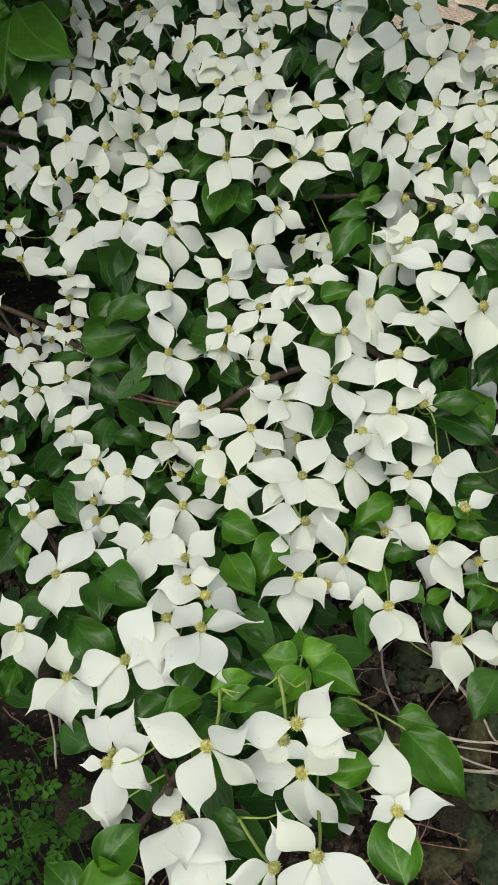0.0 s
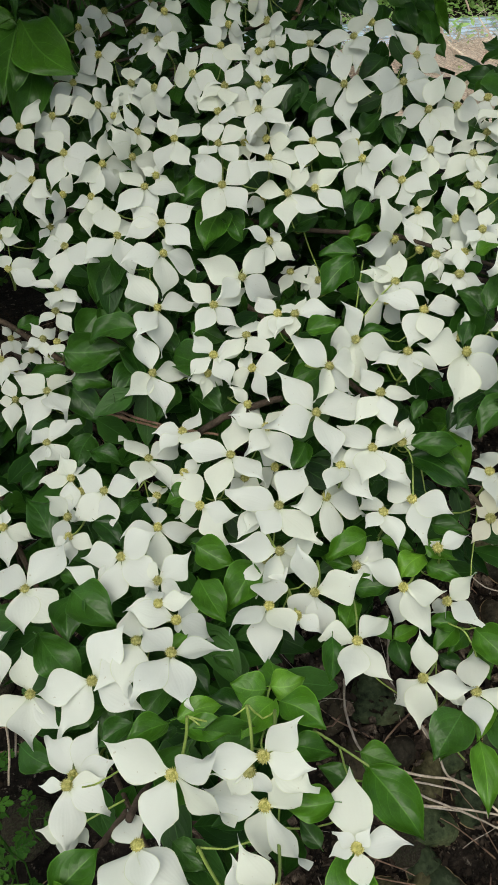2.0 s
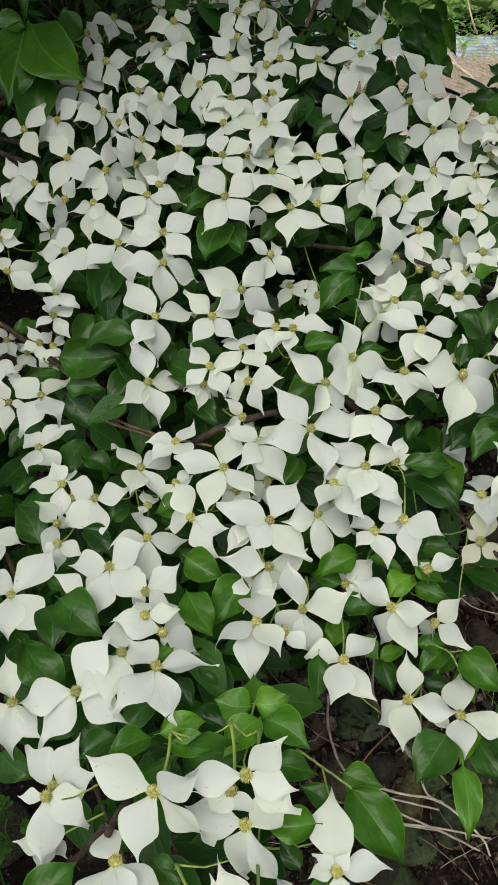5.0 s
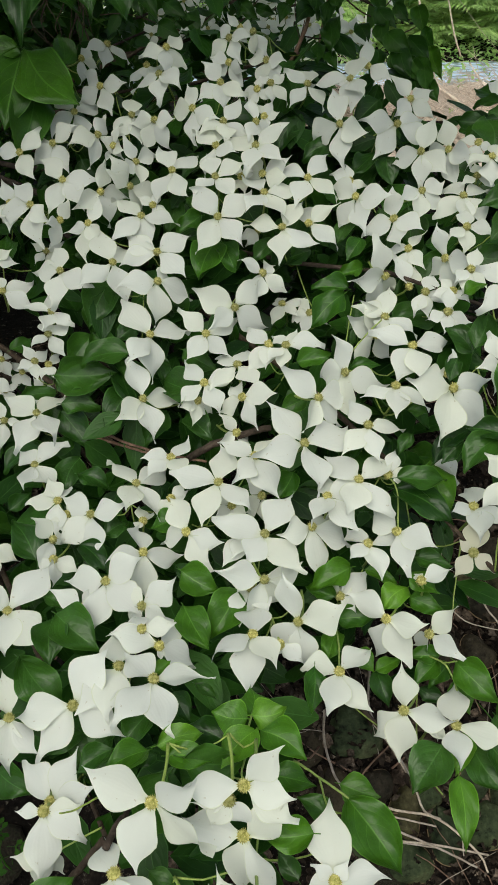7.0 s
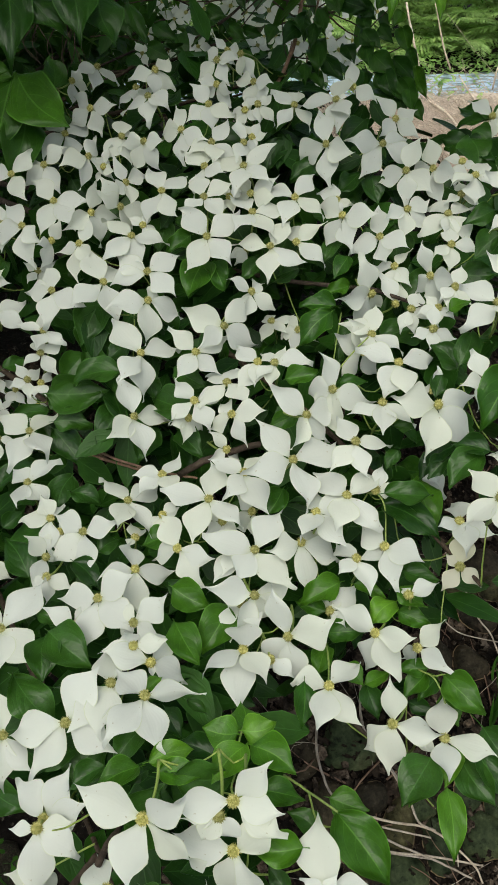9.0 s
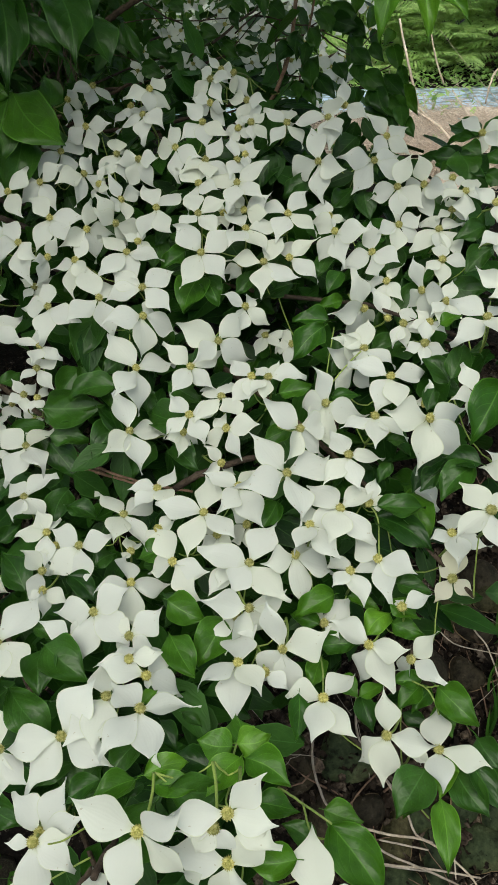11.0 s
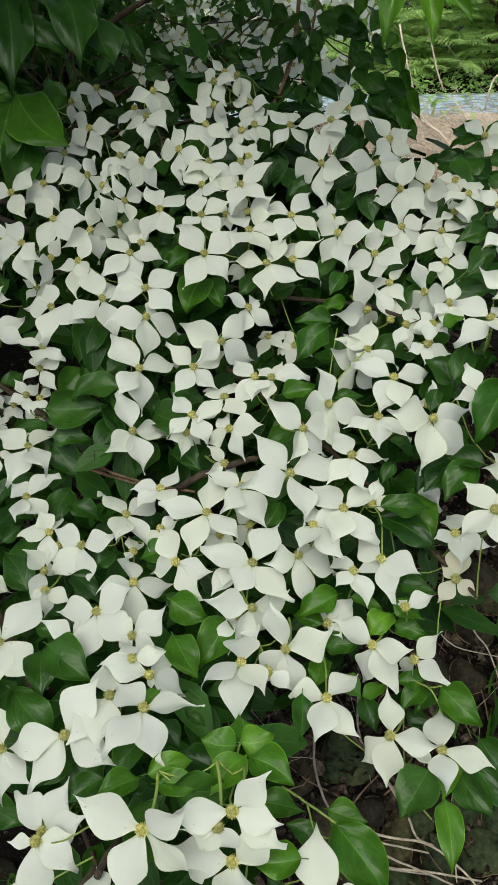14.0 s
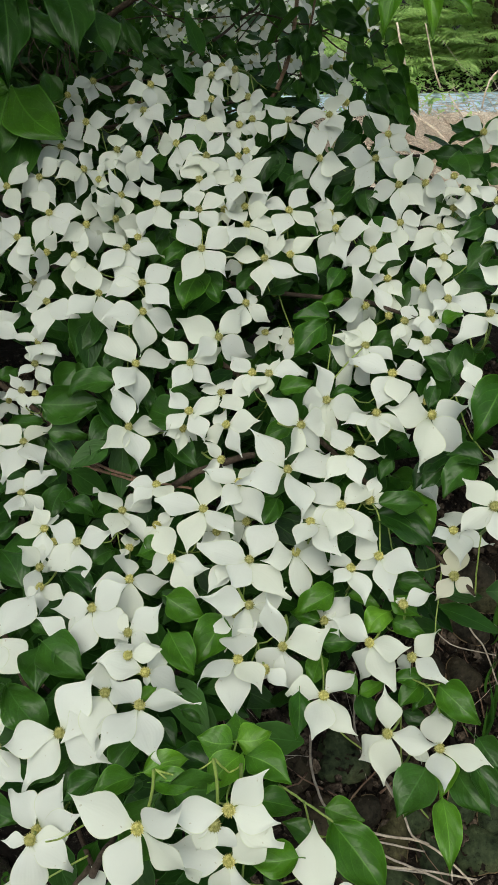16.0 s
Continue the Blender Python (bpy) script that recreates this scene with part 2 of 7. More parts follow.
def bend(a, b, sag, steps=8, wobble=0.0, seed=0):
    """Points on a bowed line from a to b."""
    rnd = random.Random(seed)
    a, b, sag = Vector(a), Vector(b), Vector(sag)
    pts = []
    for i in range(steps + 1):
        s = i / steps
        p = a.lerp(b, s) + sag * (4 * s * (1 - s))
        if 0 < i < steps:
            p += Vector([rnd.gauss(0, wobble) for _ in range(3)])
        pts.append(p)
    return pts


def spline(points, steps=5):
    """A smooth line through points."""
    p = [Vector(q) for q in points]
    p = [2 * p[0] - p[1], *p, 2 * p[-1] - p[-2]]
    out = []
    for i in range(1, len(p) - 2):
        for k in range(steps):
            s = k / steps
            out.append(0.5 * (2 * p[i] + (p[i + 1] - p[i - 1]) * s + (2 * p[i - 1] - 5 * p[i] + 4 * p[i + 1] - p[i + 2]) * s * s + (3 * p[i] - p[i - 1] - 3 * p[i + 1] + p[i + 2]) * s ** 3))
    out.append(p[-2])
    return out


def blade(profile, half, rows, cols, curve):
    """A leaf-like sheet one unit long on +y. profile: half width along it; curve(s, u): height. Returns verts, faces, uvs."""
    verts, faces, uvs = [], [], []
    for i in range(rows + 1):
        s = i / rows
        w = half * np.interp(s, [q[0] for q in profile], [q[1] for q in profile])
        for k in range(cols + 1):
            u = 2 * k / cols - 1
            z, dx, dy = curve(s, u)
            verts.append((u * w + dx, s + dy, z))
            uvs.append((0.5 + 0.5 * u, s))
    for i in range(rows):
        for k in range(cols):
            a = i * (cols + 1) + k
            faces.append((a, a + 1, a + cols + 2, a + cols + 1))
    return verts, faces, uvs


def basis(x, y, z, p):
    return Matrix(((x[0], y[0], z[0], p[0]), (x[1], y[1], z[1], p[1]), (x[2], y[2], z[2], p[2]), (0, 0, 0, 1)))


def facing(azimuth, height):
    a, h = radians(azimuth), radians(height)
    return Vector((math.cos(a) * math.cos(h), math.sin(a) * math.cos(h), math.sin(h)))


# ---- ground, one sheet: a stony bank that rises under the shrub, a flat, a pool and the far shore ----
def ground_height(x, y):
    z = float(np.interp(y, [-4, 0.35, 0.62, 1.42, 2.0, 6.55, 6.8, 7.8, 8.2, 12, 40], [0.0, 0.0, 0.10, 0.62, 0.62, 0.55, 0.40, 0.40, 0.60, 0.8, 1.2]))
    v = Vector((x, y, 0))
    near = 1.0 if abs(x) < 6 and y < 10 else 0.3
    return z + near * (0.03 * noise.noise(v * 1.7) + 0.018 * noise.noise(v * 6.0) + 0.008 * noise.noise(v * 17.0))


def build_ground():
    xs = np.concatenate([np.linspace(-150, -6, 14), np.linspace(-5, -1, 16), np.linspace(-0.9, 1.3, 75), np.linspace(1.5, 6, 24), np.linspace(7, 150, 14)])
    ys = np.concatenate([np.linspace(-60, -3, 8), np.linspace(-2.5, 0.2, 10), np.linspace(0.25, 1.9, 70), np.linspace(2.0, 9.0, 50), np.linspace(10, 60, 12), np.linspace(80, 300, 6)])
    verts = [(float(x), float(y), ground_height(float(x), float(y))) for y in ys for x in xs]
    nx = len(xs)
    faces = [(j * nx + i, j * nx + i + 1, (j + 1) * nx + i + 1, (j + 1) * nx + i) for j in range(len(ys) - 1) for i in range(nx - 1)]
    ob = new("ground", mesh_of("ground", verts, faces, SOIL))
    tagged(ob, "leaf-mould soil on a stony bank, darkened for shade", "ground", kind="structure")
    m, nt, b = material("pool_water_painted_glints")
    # sky reflection and glints painted as bright blue blotches in the base colour
    tone = ramp(nt, noise_out(nt, 7.0, 4.0, 0.7), [(0.42, (0.10, 0.15, 0.17)), (0.56, (0.60, 0.72, 0.92))])
    nt.links.new(tone, b.inputs["Base Color"])
    b.inputs["Roughness"].default_value = 0.35
    bump(nt, b, noise_out(nt, 9.0, 3.0), 0.4, 0.02)
    w, f, _ = blade([(0, 1), (1, 1)], 14.0, 6, 8, lambda s, u: (0, 0, 0))
    pool = new("water", mesh_of("water", [(x, 6.4 + y * 1.75, 0.545) for x, y, z in w], f, m))
    tagged(pool, "rippled water with pale blue sky reflection and bright glints painted on", "water", kind="structure")


build_ground()

# ---- the flowering dogwood ----
dogwood = new("dogwood_shrub")
dogwood.location = (-0.85, 2.1, ground_height(-0.85, 2.1) - 0.02)
tagged(dogwood, "dogwood shrub covered in white four-bracted flowers and glossy leaves", "shrub")
bpy.context.view_layer.update()
ROOT = dogwood.matrix_basis.inverted()


def bract_mesh(seed, mat):
    """A bract one unit long: a narrow claw, a broad belly and a drawn-out tip that hooks or curls."""
    rnd = random.Random(seed)
    cup, droop, twist, wav = rnd.uniform(-0.06, 0.10), rnd.uniform(-0.05, 0.12), rnd.uniform(-0.10, 0.10), rnd.uniform(-0.02, 0.02)
    lean, half, skew = rnd.uniform(-0.16, 0.16), rnd.uniform(0.263, 0.330), rnd.uniform(-0.025, 0.025)
    ruffle, phase, curl = rnd.uniform(0.010, 0.040), rnd.uniform(0, 6.28), rnd.uniform(-0.5, 0.5)
    belly = rnd.uniform(-0.045, 0.055)
    profile = [(0, 0.085), (0.06, 0.12), (0.12, 0.23), (0.19 + belly * 0.6, 0.48), (0.27 + belly, 0.72), (0.35 + belly, 0.91), (0.42 + belly, 0.99), (0.49 + belly, 1.0), (0.56 + belly * 0.9, 0.91), (0.64 + belly * 0.8, 0.73), (0.71 + belly * 0.6, 0.52), (0.78 + belly * 0.3, 0.32), (0.84, 0.19), (0.90, 0.11), (0.96, 0.05), (1, 0.012)]
    edge = [[rnd.uniform(0.92, 1.07) for _ in range(6)] for _ in range(2)]

    def curve(s, u):
        z = cup * u * u * math.sin(math.pi * min(1, s * 1.1)) + 0.055 * math.sin(math.pi * s * 0.8) - droop * s ** 3 + twist * u * s + wav * math.sin(5 * s + 2 * u)
        z -= s * (0.055 * math.sin(math.pi * 0.8) - droop)
        z += ruffle * abs(u) ** 3 * math.sin(10 * s + phase + (2.4 if u > 0 else 0)) + 0.006 * math.cos(11 * u) * s * (1.2 - s) - 0.012 * math.exp(-(u / 0.16) ** 2) * math.sin(math.pi * s)
        z += curl * (max(0.0, s - 0.80) * 1.1 - 0.16 * s)
        w = half * np.interp(s, [q[0] for q in profile], [q[1] for q in profile])
        wide = np.interp(s, [0.0, 0.25, 0.42, 0.58, 0.75, 1.0], edge[0 if u < 0 else 1]) - 1
        return z - 0.02, u * w * wide + lean * (s ** 5 - 0.8 * s) + skew * math.sin(9 * s), 0.012 * u * u * math.sin(phase + 6 * s)
    v, f, uv = blade(profile, half, 22, 8, curve)
    return mesh_of("bract", v, f, mat, uv)


def leaf_mesh(seed, mat, calm=1.0):
    rnd = random.Random(seed)
    fold, droop, roll, wav = rnd.uniform(0.25, 0.85), rnd.uniform(0.06, 0.45), rnd.uniform(-0.28, 0.28), rnd.uniform(0.06, 0.14)
    lean, quilt, curl = rnd.uniform(-0.08, 0.08), rnd.uniform(0.002, 0.005), rnd.uniform(-0.6, 0.4)
    fold, droop, roll, wav = fold * calm, droop * calm, roll * calm, wav * calm
    profile = [(0, 0.06), (0.05, 0.36), (0.15, 0.76), (0.28, 0.98), (0.4, 1.0), (0.56, 0.92), (0.7, 0.70), (0.82, 0.38), (0.91, 0.15), (1, 0.02)]

    def curve(s, u):
        z = fold * 0.25 * abs(u) ** 1.7 * math.sin(math.pi * min(1, s + 0.1)) + droop * s * (0.85 - s) + roll * 0.25 * u + wav * math.sin(9 * s + 2.5 * u + seed) * u * u
        # the blade swells between its arched side veins and rolls in at the tip
        arch = s - 0.25 * abs(u) / (1.1 - min(abs(u), 0.9))
        z += quilt * math.cos(2 * math.pi * 4.5 * arch) * min(1.0, 3 * abs(u)) * (1 - abs(u) ** 4) * (1 - s)
        z += curl * max(0.0, s - 0.8) * 0.5 - 0.10 * max(0.0, abs(u) - 0.7) * math.sin(4 * s + seed * 1.7)
        return z + 0.03, lean * math.sin(math.pi * s), 0.012 * u * u * math.sin(13 * s + seed)
    v, f, uv = blade(profile, 0.25, 18, 8, curve)
    n0 = len(v)
    tube_data([(0, -0.13, -0.05), (0, -0.06, 0.0), (0, 0.04, 0.027)], 0.010, 0.008, 3, v, f)
    uv += [(0.5, 0.5)] * (len(v) - n0)
    return mesh_of("leaf", v, f, mat, uv)


def core_mesh(seed):
    """A round head of tiny florets: a ball set with short spikes."""
    rr = random.Random(seed)
    bm = bmesh.new()
    bmesh.ops.create_icosphere(bm, subdivisions=2, radius=0.78)
    verts = [tuple(v.co) for v in bm.verts]
    faces = [tuple(v.index for v in f.verts) for f in bm.faces]
    bm.free()
    for i in range(90):
        h = 1 - 2 * (i + 0.5) / 90
        a = i * 2.39996
        d = Vector((math.cos(a) * math.sqrt(1 - h * h), math.sin(a) * math.sqrt(1 - h * h), h))
        side = d.orthogonal().normalized() * 0.10
        up = d.cross(side)
        k = len(verts)
        out = d * rr.uniform(0.95, 1.14) + Vector([rr.gauss(0, 0.05) for _ in range(3)])
        verts += [tuple(d * 0.74 + side), tuple(d * 0.74 - side * 0.5 + up * 0.87), tuple(d * 0.74 - side * 0.5 - up * 0.87), tuple(out)]
        faces += [(k, k + 1, k + 3), (k + 1, k + 2, k + 3), (k + 2, k, k + 3)]
    return mesh_of("flower", [(x, y, z * 0.85 + 0.12) for x, y, z in verts], faces, CORE, smooth=False)


BRACTS = [bract_mesh(s, BRACT) for s in range(36)]
OLD_BRACTS = [bract_mesh(s, BRACT_OLD) for s in range(40, 44)]
LEAVES = [leaf_mesh(100 + s, LEAF) for s in range(16)]
SHADED_LEAVES = [leaf_mesh(200 + s, LEAF_SHADED) for s in range(14)]
CORES = [core_mesh(s) for s in range(4)]
BROAD_LEAVES = [leaf_mesh(400 + s, LEAF, 0.4) for s in range(4)]
YOUNG_LEAVES = [leaf_mesh(300 + s, LEAF_YOUNG) for s in range(8)]
STALK_MESH = mesh_of("stalk", *tube_data(spline([(0, 0, 0), (0.3, 0.2, -2.5), (0.2, 1.4, -6.5), (-0.2, 2.6, -9.5)], 4), 0.20, 0.26, 5), STALK)
rnd = random.Random(11)
FLOWERS = []


def flower(place, azimuth, height, *bracts, size=0.0058, withered=False):
    """A flower head: the knobbly core faces (azimuth, height); each bract has its angle round the core, its length in cm
    and the degrees by which it rises from the plane of the flower."""
    n = facing(azimuth, height)
    y = (Vector((0, 1, 0)) - n.y * n).normalized()
    x = y.cross(n)
    p = Vector(place)
    core = child("flower", rnd.choice(CORES), dogwood, ROOT @ basis(x, y, n, p) @ Matrix.Scale(size, 4))
    for i, (angle, cm, *lift) in enumerate(bracts):
        length = cm * 0.0108 / size
        tilt = lift[0] if lift else rnd.uniform(-7, 7)
        m = pose(0, 0, 0.12 * (i % 2) - 0.15, 0, 0, angle - 90) @ pose(0, 0, 0, tilt, rnd.uniform(-9, 9), 0) @ Matrix.Scale(length, 4)
        child("bract", rnd.choice(OLD_BRACTS if withered else BRACTS), core, m, "cream bract, browning with age" if withered else "")
    child("stalk", STALK_MESH, core)
    FLOWERS.append((p, n, p - n * 0.055 + y * 0.015))


def leaf(base, tip, azimuth, height, wide, age=""):
    """A leaf from base to tip whose upper side faces (azimuth, height). Age 'dark' picks the green darkened for shade.
    """
    a, b = Vector(base), Vector(tip)
    y = (b - a).normalized()
    n = facing(azimuth, height)
    n = (n - n.dot(y) * y).normalized()
    x = y.cross(n)
    length = (b - a).length
    m = basis(x, y, n, a) @ Matrix.Diagonal((length * wide * 2.5, length, length, 1))
    return child("leaf", rnd.choice(YOUNG_LEAVES if age == "young" else BROAD_LEAVES if age == "broad" else SHADED_LEAVES if age == "dark" else LEAVES), dogwood, ROOT @ m)


# flower heads
flower((-0.052, 1.190, 1.243), -57, 30, (238, 3.8, -16), (81, 3.8, -14), (9, 3.8, -13), (304, 3.8, -8))
flower((-0.063, 1.178, 1.211), -125, 52, (180, 4.4, -7), (301, 4.4, -6), (249, 4.4, -14), (82, 4.4, -22))
flower((-0.083, 1.214, 1.218), -109, 52, (210, 3.5, -9), (257, 2.4, -3), (294, 2.4, -1))
flower((-0.148, 1.191, 1.195), -114, 19, (102, 3.9, -12), (315, 3.9, 0), (242, 3.9, -7), (163, 3.9, -4))
flower((-0.187, 1.180, 1.163), -77, 55, (42, 4.6, -14), (235, 4.6, -16), (303, 4.6, -4), (145, 4.6, -3))
flower((-0.143, 1.263, 1.242), -48, 40, (290, 3.8, -5), (11, 3.8, -11), (242, 3.8, 0))
flower((-0.185, 1.272, 1.223), -40, 22, (49, 3.5, -12), (322, 3.5, -11), (103, 3.5, -16))
flower((-0.103, 1.155, 1.162), -65, 50, (104, 4.1, -17), (254, 4.1, -25), (305, 4.1, -16), (70, 3.8, -28))
flower((-0.068, 1.118, 1.161), -126, 15, (121, 4.5, -1), (295, 3.6, 6), (175, 4.5, -2), (240, 4.5, -13))
flower((-0.016, 1.117, 1.175), -124, 29, (73, 4.5, -14), (293, 4.5, -2), (134, 4.5, -21), (230, 4.5, -8))
flower((0.022, 1.142, 1.203), -89, 44, (127, 3.9, 0), (332, 3.9, 2), (218, 3.9, -6), (280, 3.9, -6))
flower((0.035, 1.194, 1.253), -129, 23, (90, 3.6, -17), (302, 3.6, -3), (166, 3.6, 1), (243, 3.6, -13))
flower((0.034, 1.177, 1.224), -130, 7, (89, 3.4, 1), (266, 3.2, 7), (224, 3.4, -8), (127, 3.4, -23))
flower((0.050, 1.235, 1.262), -55, 9, (208, 2.5, -5), (64, 2.5, -8), (26, 2.5, -13))
flower((0.086, 1.179, 1.226), -129, 30, (119, 3.7, -5), (300, 3.4, 7), (217, 3.7, -7), (263, 3.7, -7))
flower((0.090, 1.147, 1.201), -89, 47, (314, 3.4, -18), (132, 2.7, -18), (274, 2.7, -14), (43, 2.7, -8))
flower((0.072, 1.151, 1.193), -116, 39, (152, 2.6, -19), (305, 2.6, -15), (228, 2.6, -12), (62, 2.6, -16))
flower((0.068, 1.087, 1.162), -50, 40, (124, 3.7, -2), (19, 3.7, -7), (327, 3.7, -3), (275, 3.7, 6))
flower((0.080, 1.112, 1.164), -84, 38, (27, 2.2), (70, 2.4), (124, 2.2), (274, 2.2))
flower((0.025, 1.093, 1.162), -99, 53, (54, 4.2, 1), (207, 3.6, 4), (324, 4.2, -12), (269, 4.2, 6))
flower((0.015, 1.064, 1.137), -117, 49, (121, 4.4, 1), (310, 3.8, 9), (230, 4.4, -15), (81, 4.4, -13))
flower((0.014, 1.017, 1.108), -97, 57, (25, 4.1, 4), (230, 3.8, 7), (304, 4.1, -3), (103, 4.1, -4))
flower((0.067, 1.046, 1.140), -126, 56, (19, 4.9, 1), (140, 4.9, -3), (302, 4.9, -6), (244, 4.9, 3))
flower((0.047, 1.040, 1.102), -80, 41, (42, 2.2), (128, 2.2), (254, 2.2), (291, 2.3))
flower((0.075, 1.030, 1.108), -129, 30, (342, 4.2, -4), (134, 4.2, -23), (301, 4.2, 9), (86, 4.2, -15))
flower((0.076, 0.998, 1.092), -82, 69, (243, 5.1, 7), (304, 5.1, -10), (13, 5.1, 3), (124, 5.1, -7))
flower((0.017, 0.970, 1.070), -92, 36, (129, 5.1, -5), (35, 5.1, -3), (237, 5.1, 1), (306, 4.7, 3))
flower((-0.043, 1.048, 1.110), -95, 58, (110, 5.0, -4), (48, 5.0, -15), (238, 5.0, -20), (291, 5.0, 3))
flower((-0.094, 1.084, 1.114), -45, 32, (153, 3.7, 1), (66, 3.7, -3), (321, 3.2, 3), (259, 3.2, 7))
flower((-0.101, 1.055, 1.089), -52, 7, (198, 4.5, -4), (222, 3.8, 8), (26, 4.5, -22), (51, 4.5, -3))
flower((-0.140, 1.048, 1.084), -48, 19, (124, 4.5, -10), (49, 4.5, -6), (348, 4.5, -11), (267, 4.5, -5))
flower((-0.193, 1.074, 1.094), -100, 45, (124, 4.8, -4), (347, 4.8, 1), (241, 4.8, -6), (297, 4.8, -7))
flower((-0.214, 1.140, 1.129), -111, 18, (142, 3.6, -26), (347, 4.2, -6), (172, 4.2, -5), (252, 4.2, -6))
flower((-0.148, 1.125, 1.142), -43, 29, (102, 4.5, -17), (250, 4.5, -7), (304, 4.5, -15), (12, 4.5, -2))
flower((-0.257, 1.120, 1.121), -111, 39, (36, 4.4, -8), (280, 4.4, -5), (147, 4.4, -13))
flower((-0.234, 1.045, 1.069), -111, 38, (110, 5.6, -14), (296, 4.1, 6), (260, 5.6, -14), (169, 5.6, -21))
flower((-0.195, 1.032, 1.052), -37, 11, (261, 2.7, 9), (314, 3.9, -8), (125, 3.1, -1))
flower((-0.154, 1.013, 1.052), -117, 44, (165, 3.8, -7), (239, 4.8, -15), (54, 3.8, -4), (275, 3.8, 2))
flower((-0.083, 1.005, 1.063), -87, 65, (142, 4.9, 0), (345, 4.9, -2), (230, 4.9, -2), (287, 4.9, -4))
flower((-0.070, 1.033, 1.069), -82, 44, (75, 2.2), (155, 2.2), (313, 2.2), (341, 2.2))
flower((0.140, 1.141, 1.200), -81, 53, (143, 3.9, -5), (235, 3.9, -15), (311, 3.9, -16), (81, 3.9, -17))
flower((0.196, 1.129, 1.207), -120, 61, (162, 5.2, -3), (55, 5.2, -3), (278, 4.9, 8), (258, 5.2, -12))
flower((0.221, 1.148, 1.220), -123, 23, (49, 3.7, -6), (278, 3.7, -13), (118, 3.2, -25))
flower((0.177, 1.066, 1.161), -137, 20, (138, 5.3, -13), (55, 5.3, -14), (281, 5.0, 6), (220, 5.3, -3))
flower((0.253, 1.073, 1.159), -67, 28, (211, 5.0, -2), (51, 5.0, -15), (271, 5.0, -17), (8, 5.0, 1))
flower((0.276, 1.115, 1.183), -72, 36, (145, 4.0, -7), (46, 4.0, -5), (349, 4.0, -6), (248, 3.7, 6))
flower((0.281, 1.042, 1.130), -132, 26, (145, 4.5, -6), (22, 4.5, -8), (223, 4.5, -4), (270, 4.5, -7))
flower((0.318, 1.047, 1.131), -146, 19, (53, 4.6, -10), (122, 4.6, -9), (280, 4.6, 3), (225, 4.6, -9))
flower((0.358, 1.056, 1.137), -109, 43, (148, 2.3), (235, 2.2), (237, 3.5), (315, 2.2))
flower((0.361, 1.001, 1.131), -90, 68, (57, 4.3, -11), (214, 4.3, 4), (317, 4.3, -5), (263, 4.3, -14))
flower((0.412, 1.122, 1.183), -113, 22, (346, 3.9, -9), (102, 3.9, -5), (279, 3.3, -2), (224, 3.3, 2))
flower((0.379, 0.932, 1.132), -95, 39, (132, 3.0, -1), (27, 2.4, -6), (263, 2.4, 1))
flower((0.345, 0.999, 1.108), -94, 58, (25, 2.4, -7), (206, 2.4, -3), (322, 2.9, -3), (86, 2.4, -6))
flower((0.324, 0.975, 1.090), -93, 64, (112, 4.2, -27), (264, 4.6, -13), (300, 4.6, -18), (210, 4.6, -14), (29, 4.6, -15))
flower((0.274, 0.987, 1.094), -71, 42, (222, 3.6, 6), (43, 3.9, -7), (275, 3.9, -6), (339, 3.9, -11))
flower((0.192, 0.991, 1.087), -135, 27, (106, 4.9, -11), (309, 4.9, -5), (184, 4.9, -8), (239, 4.9, -2))
flower((0.190, 1.039, 1.095), -101, 38, (91, 2.2), (146, 2.6), (273, 2.2), (330, 2.2))
flower((0.132, 1.012, 1.106), -95, 57, (147, 4.5, -8), (52, 4.5, 0), (245, 4.5, -3), (318, 4.5, -10))
flower((0.097, 0.958, 1.059), -100, 61, (165, 5.0, -2), (323, 5.0, -3), (259, 5.0, -9), (56, 5.0, -4))
flower((0.131, 0.969, 1.060), -108, 56, (28, 4.7, 1), (308, 4.7, -15), (96, 4.7, -24))
flower((0.237, 0.963, 1.066), -130, 40, (64, 4.4, 0), (169, 4.4, -5), (254, 4.1, 7), (298, 4.4, 4))
flower((0.315, 0.913, 1.069), -88, 57, (221, 3.1, 8), (346, 3.3, -7), (262, 3.3, -17), (83, 3.3, -14))
flower((0.286, 0.883, 1.041), -143, 7, (41, 4.1, -4), (144, 4.1, -13), (204, 4.1, -13), (282, 4.1, 0))
flower((0.361, 0.840, 1.120), -75, 44, (221, 3.6, 4), (279, 3.6, -15), (46, 3.6, -10))
flower((0.335, 0.726, 1.097), -86, 46, (145, 3.9, -9), (206, 2.4, -6), (3, 2.3, -25))
flower((0.215, 0.879, 1.022), -65, 7, (176, 4.7, -4), (254, 4.7, 1), (328, 4.7, -14), (29, 3.7, -27))
flower((0.251, 0.927, 1.039), -131, 46, (128, 3.3, -17), (238, 3.3, -16), (276, 3.3, -7), (31, 3.3, -15))
flower((0.305, 0.842, 1.041), -98, 53, (65, 2.9, 3), (217, 2.7, 7), (244, 2.9, -5), (298, 2.9, -5))
flower((0.286, 0.836, 1.018), -107, 46, (115, 2.2), (181, 2.4), (256, 2.2), (305, 2.4))
flower((0.260, 0.858, 1.009), -81, 50, (66, 3.2, -15), (248, 3.2, -7), (280, 3.2, -8), (340, 3.2, -9))
flower((0.272, 0.796, 1.009), -93, 36, (194, 2.4, -3), (331, 2.8, -7), (256, 2.4, 3), (81, 2.8, -6))
flower((0.207, 0.818, 0.995), -100, 61, (75, 4.1, 4), (140, 4.1, -10), (317, 4.1, -2), (243, 2.8, 9))
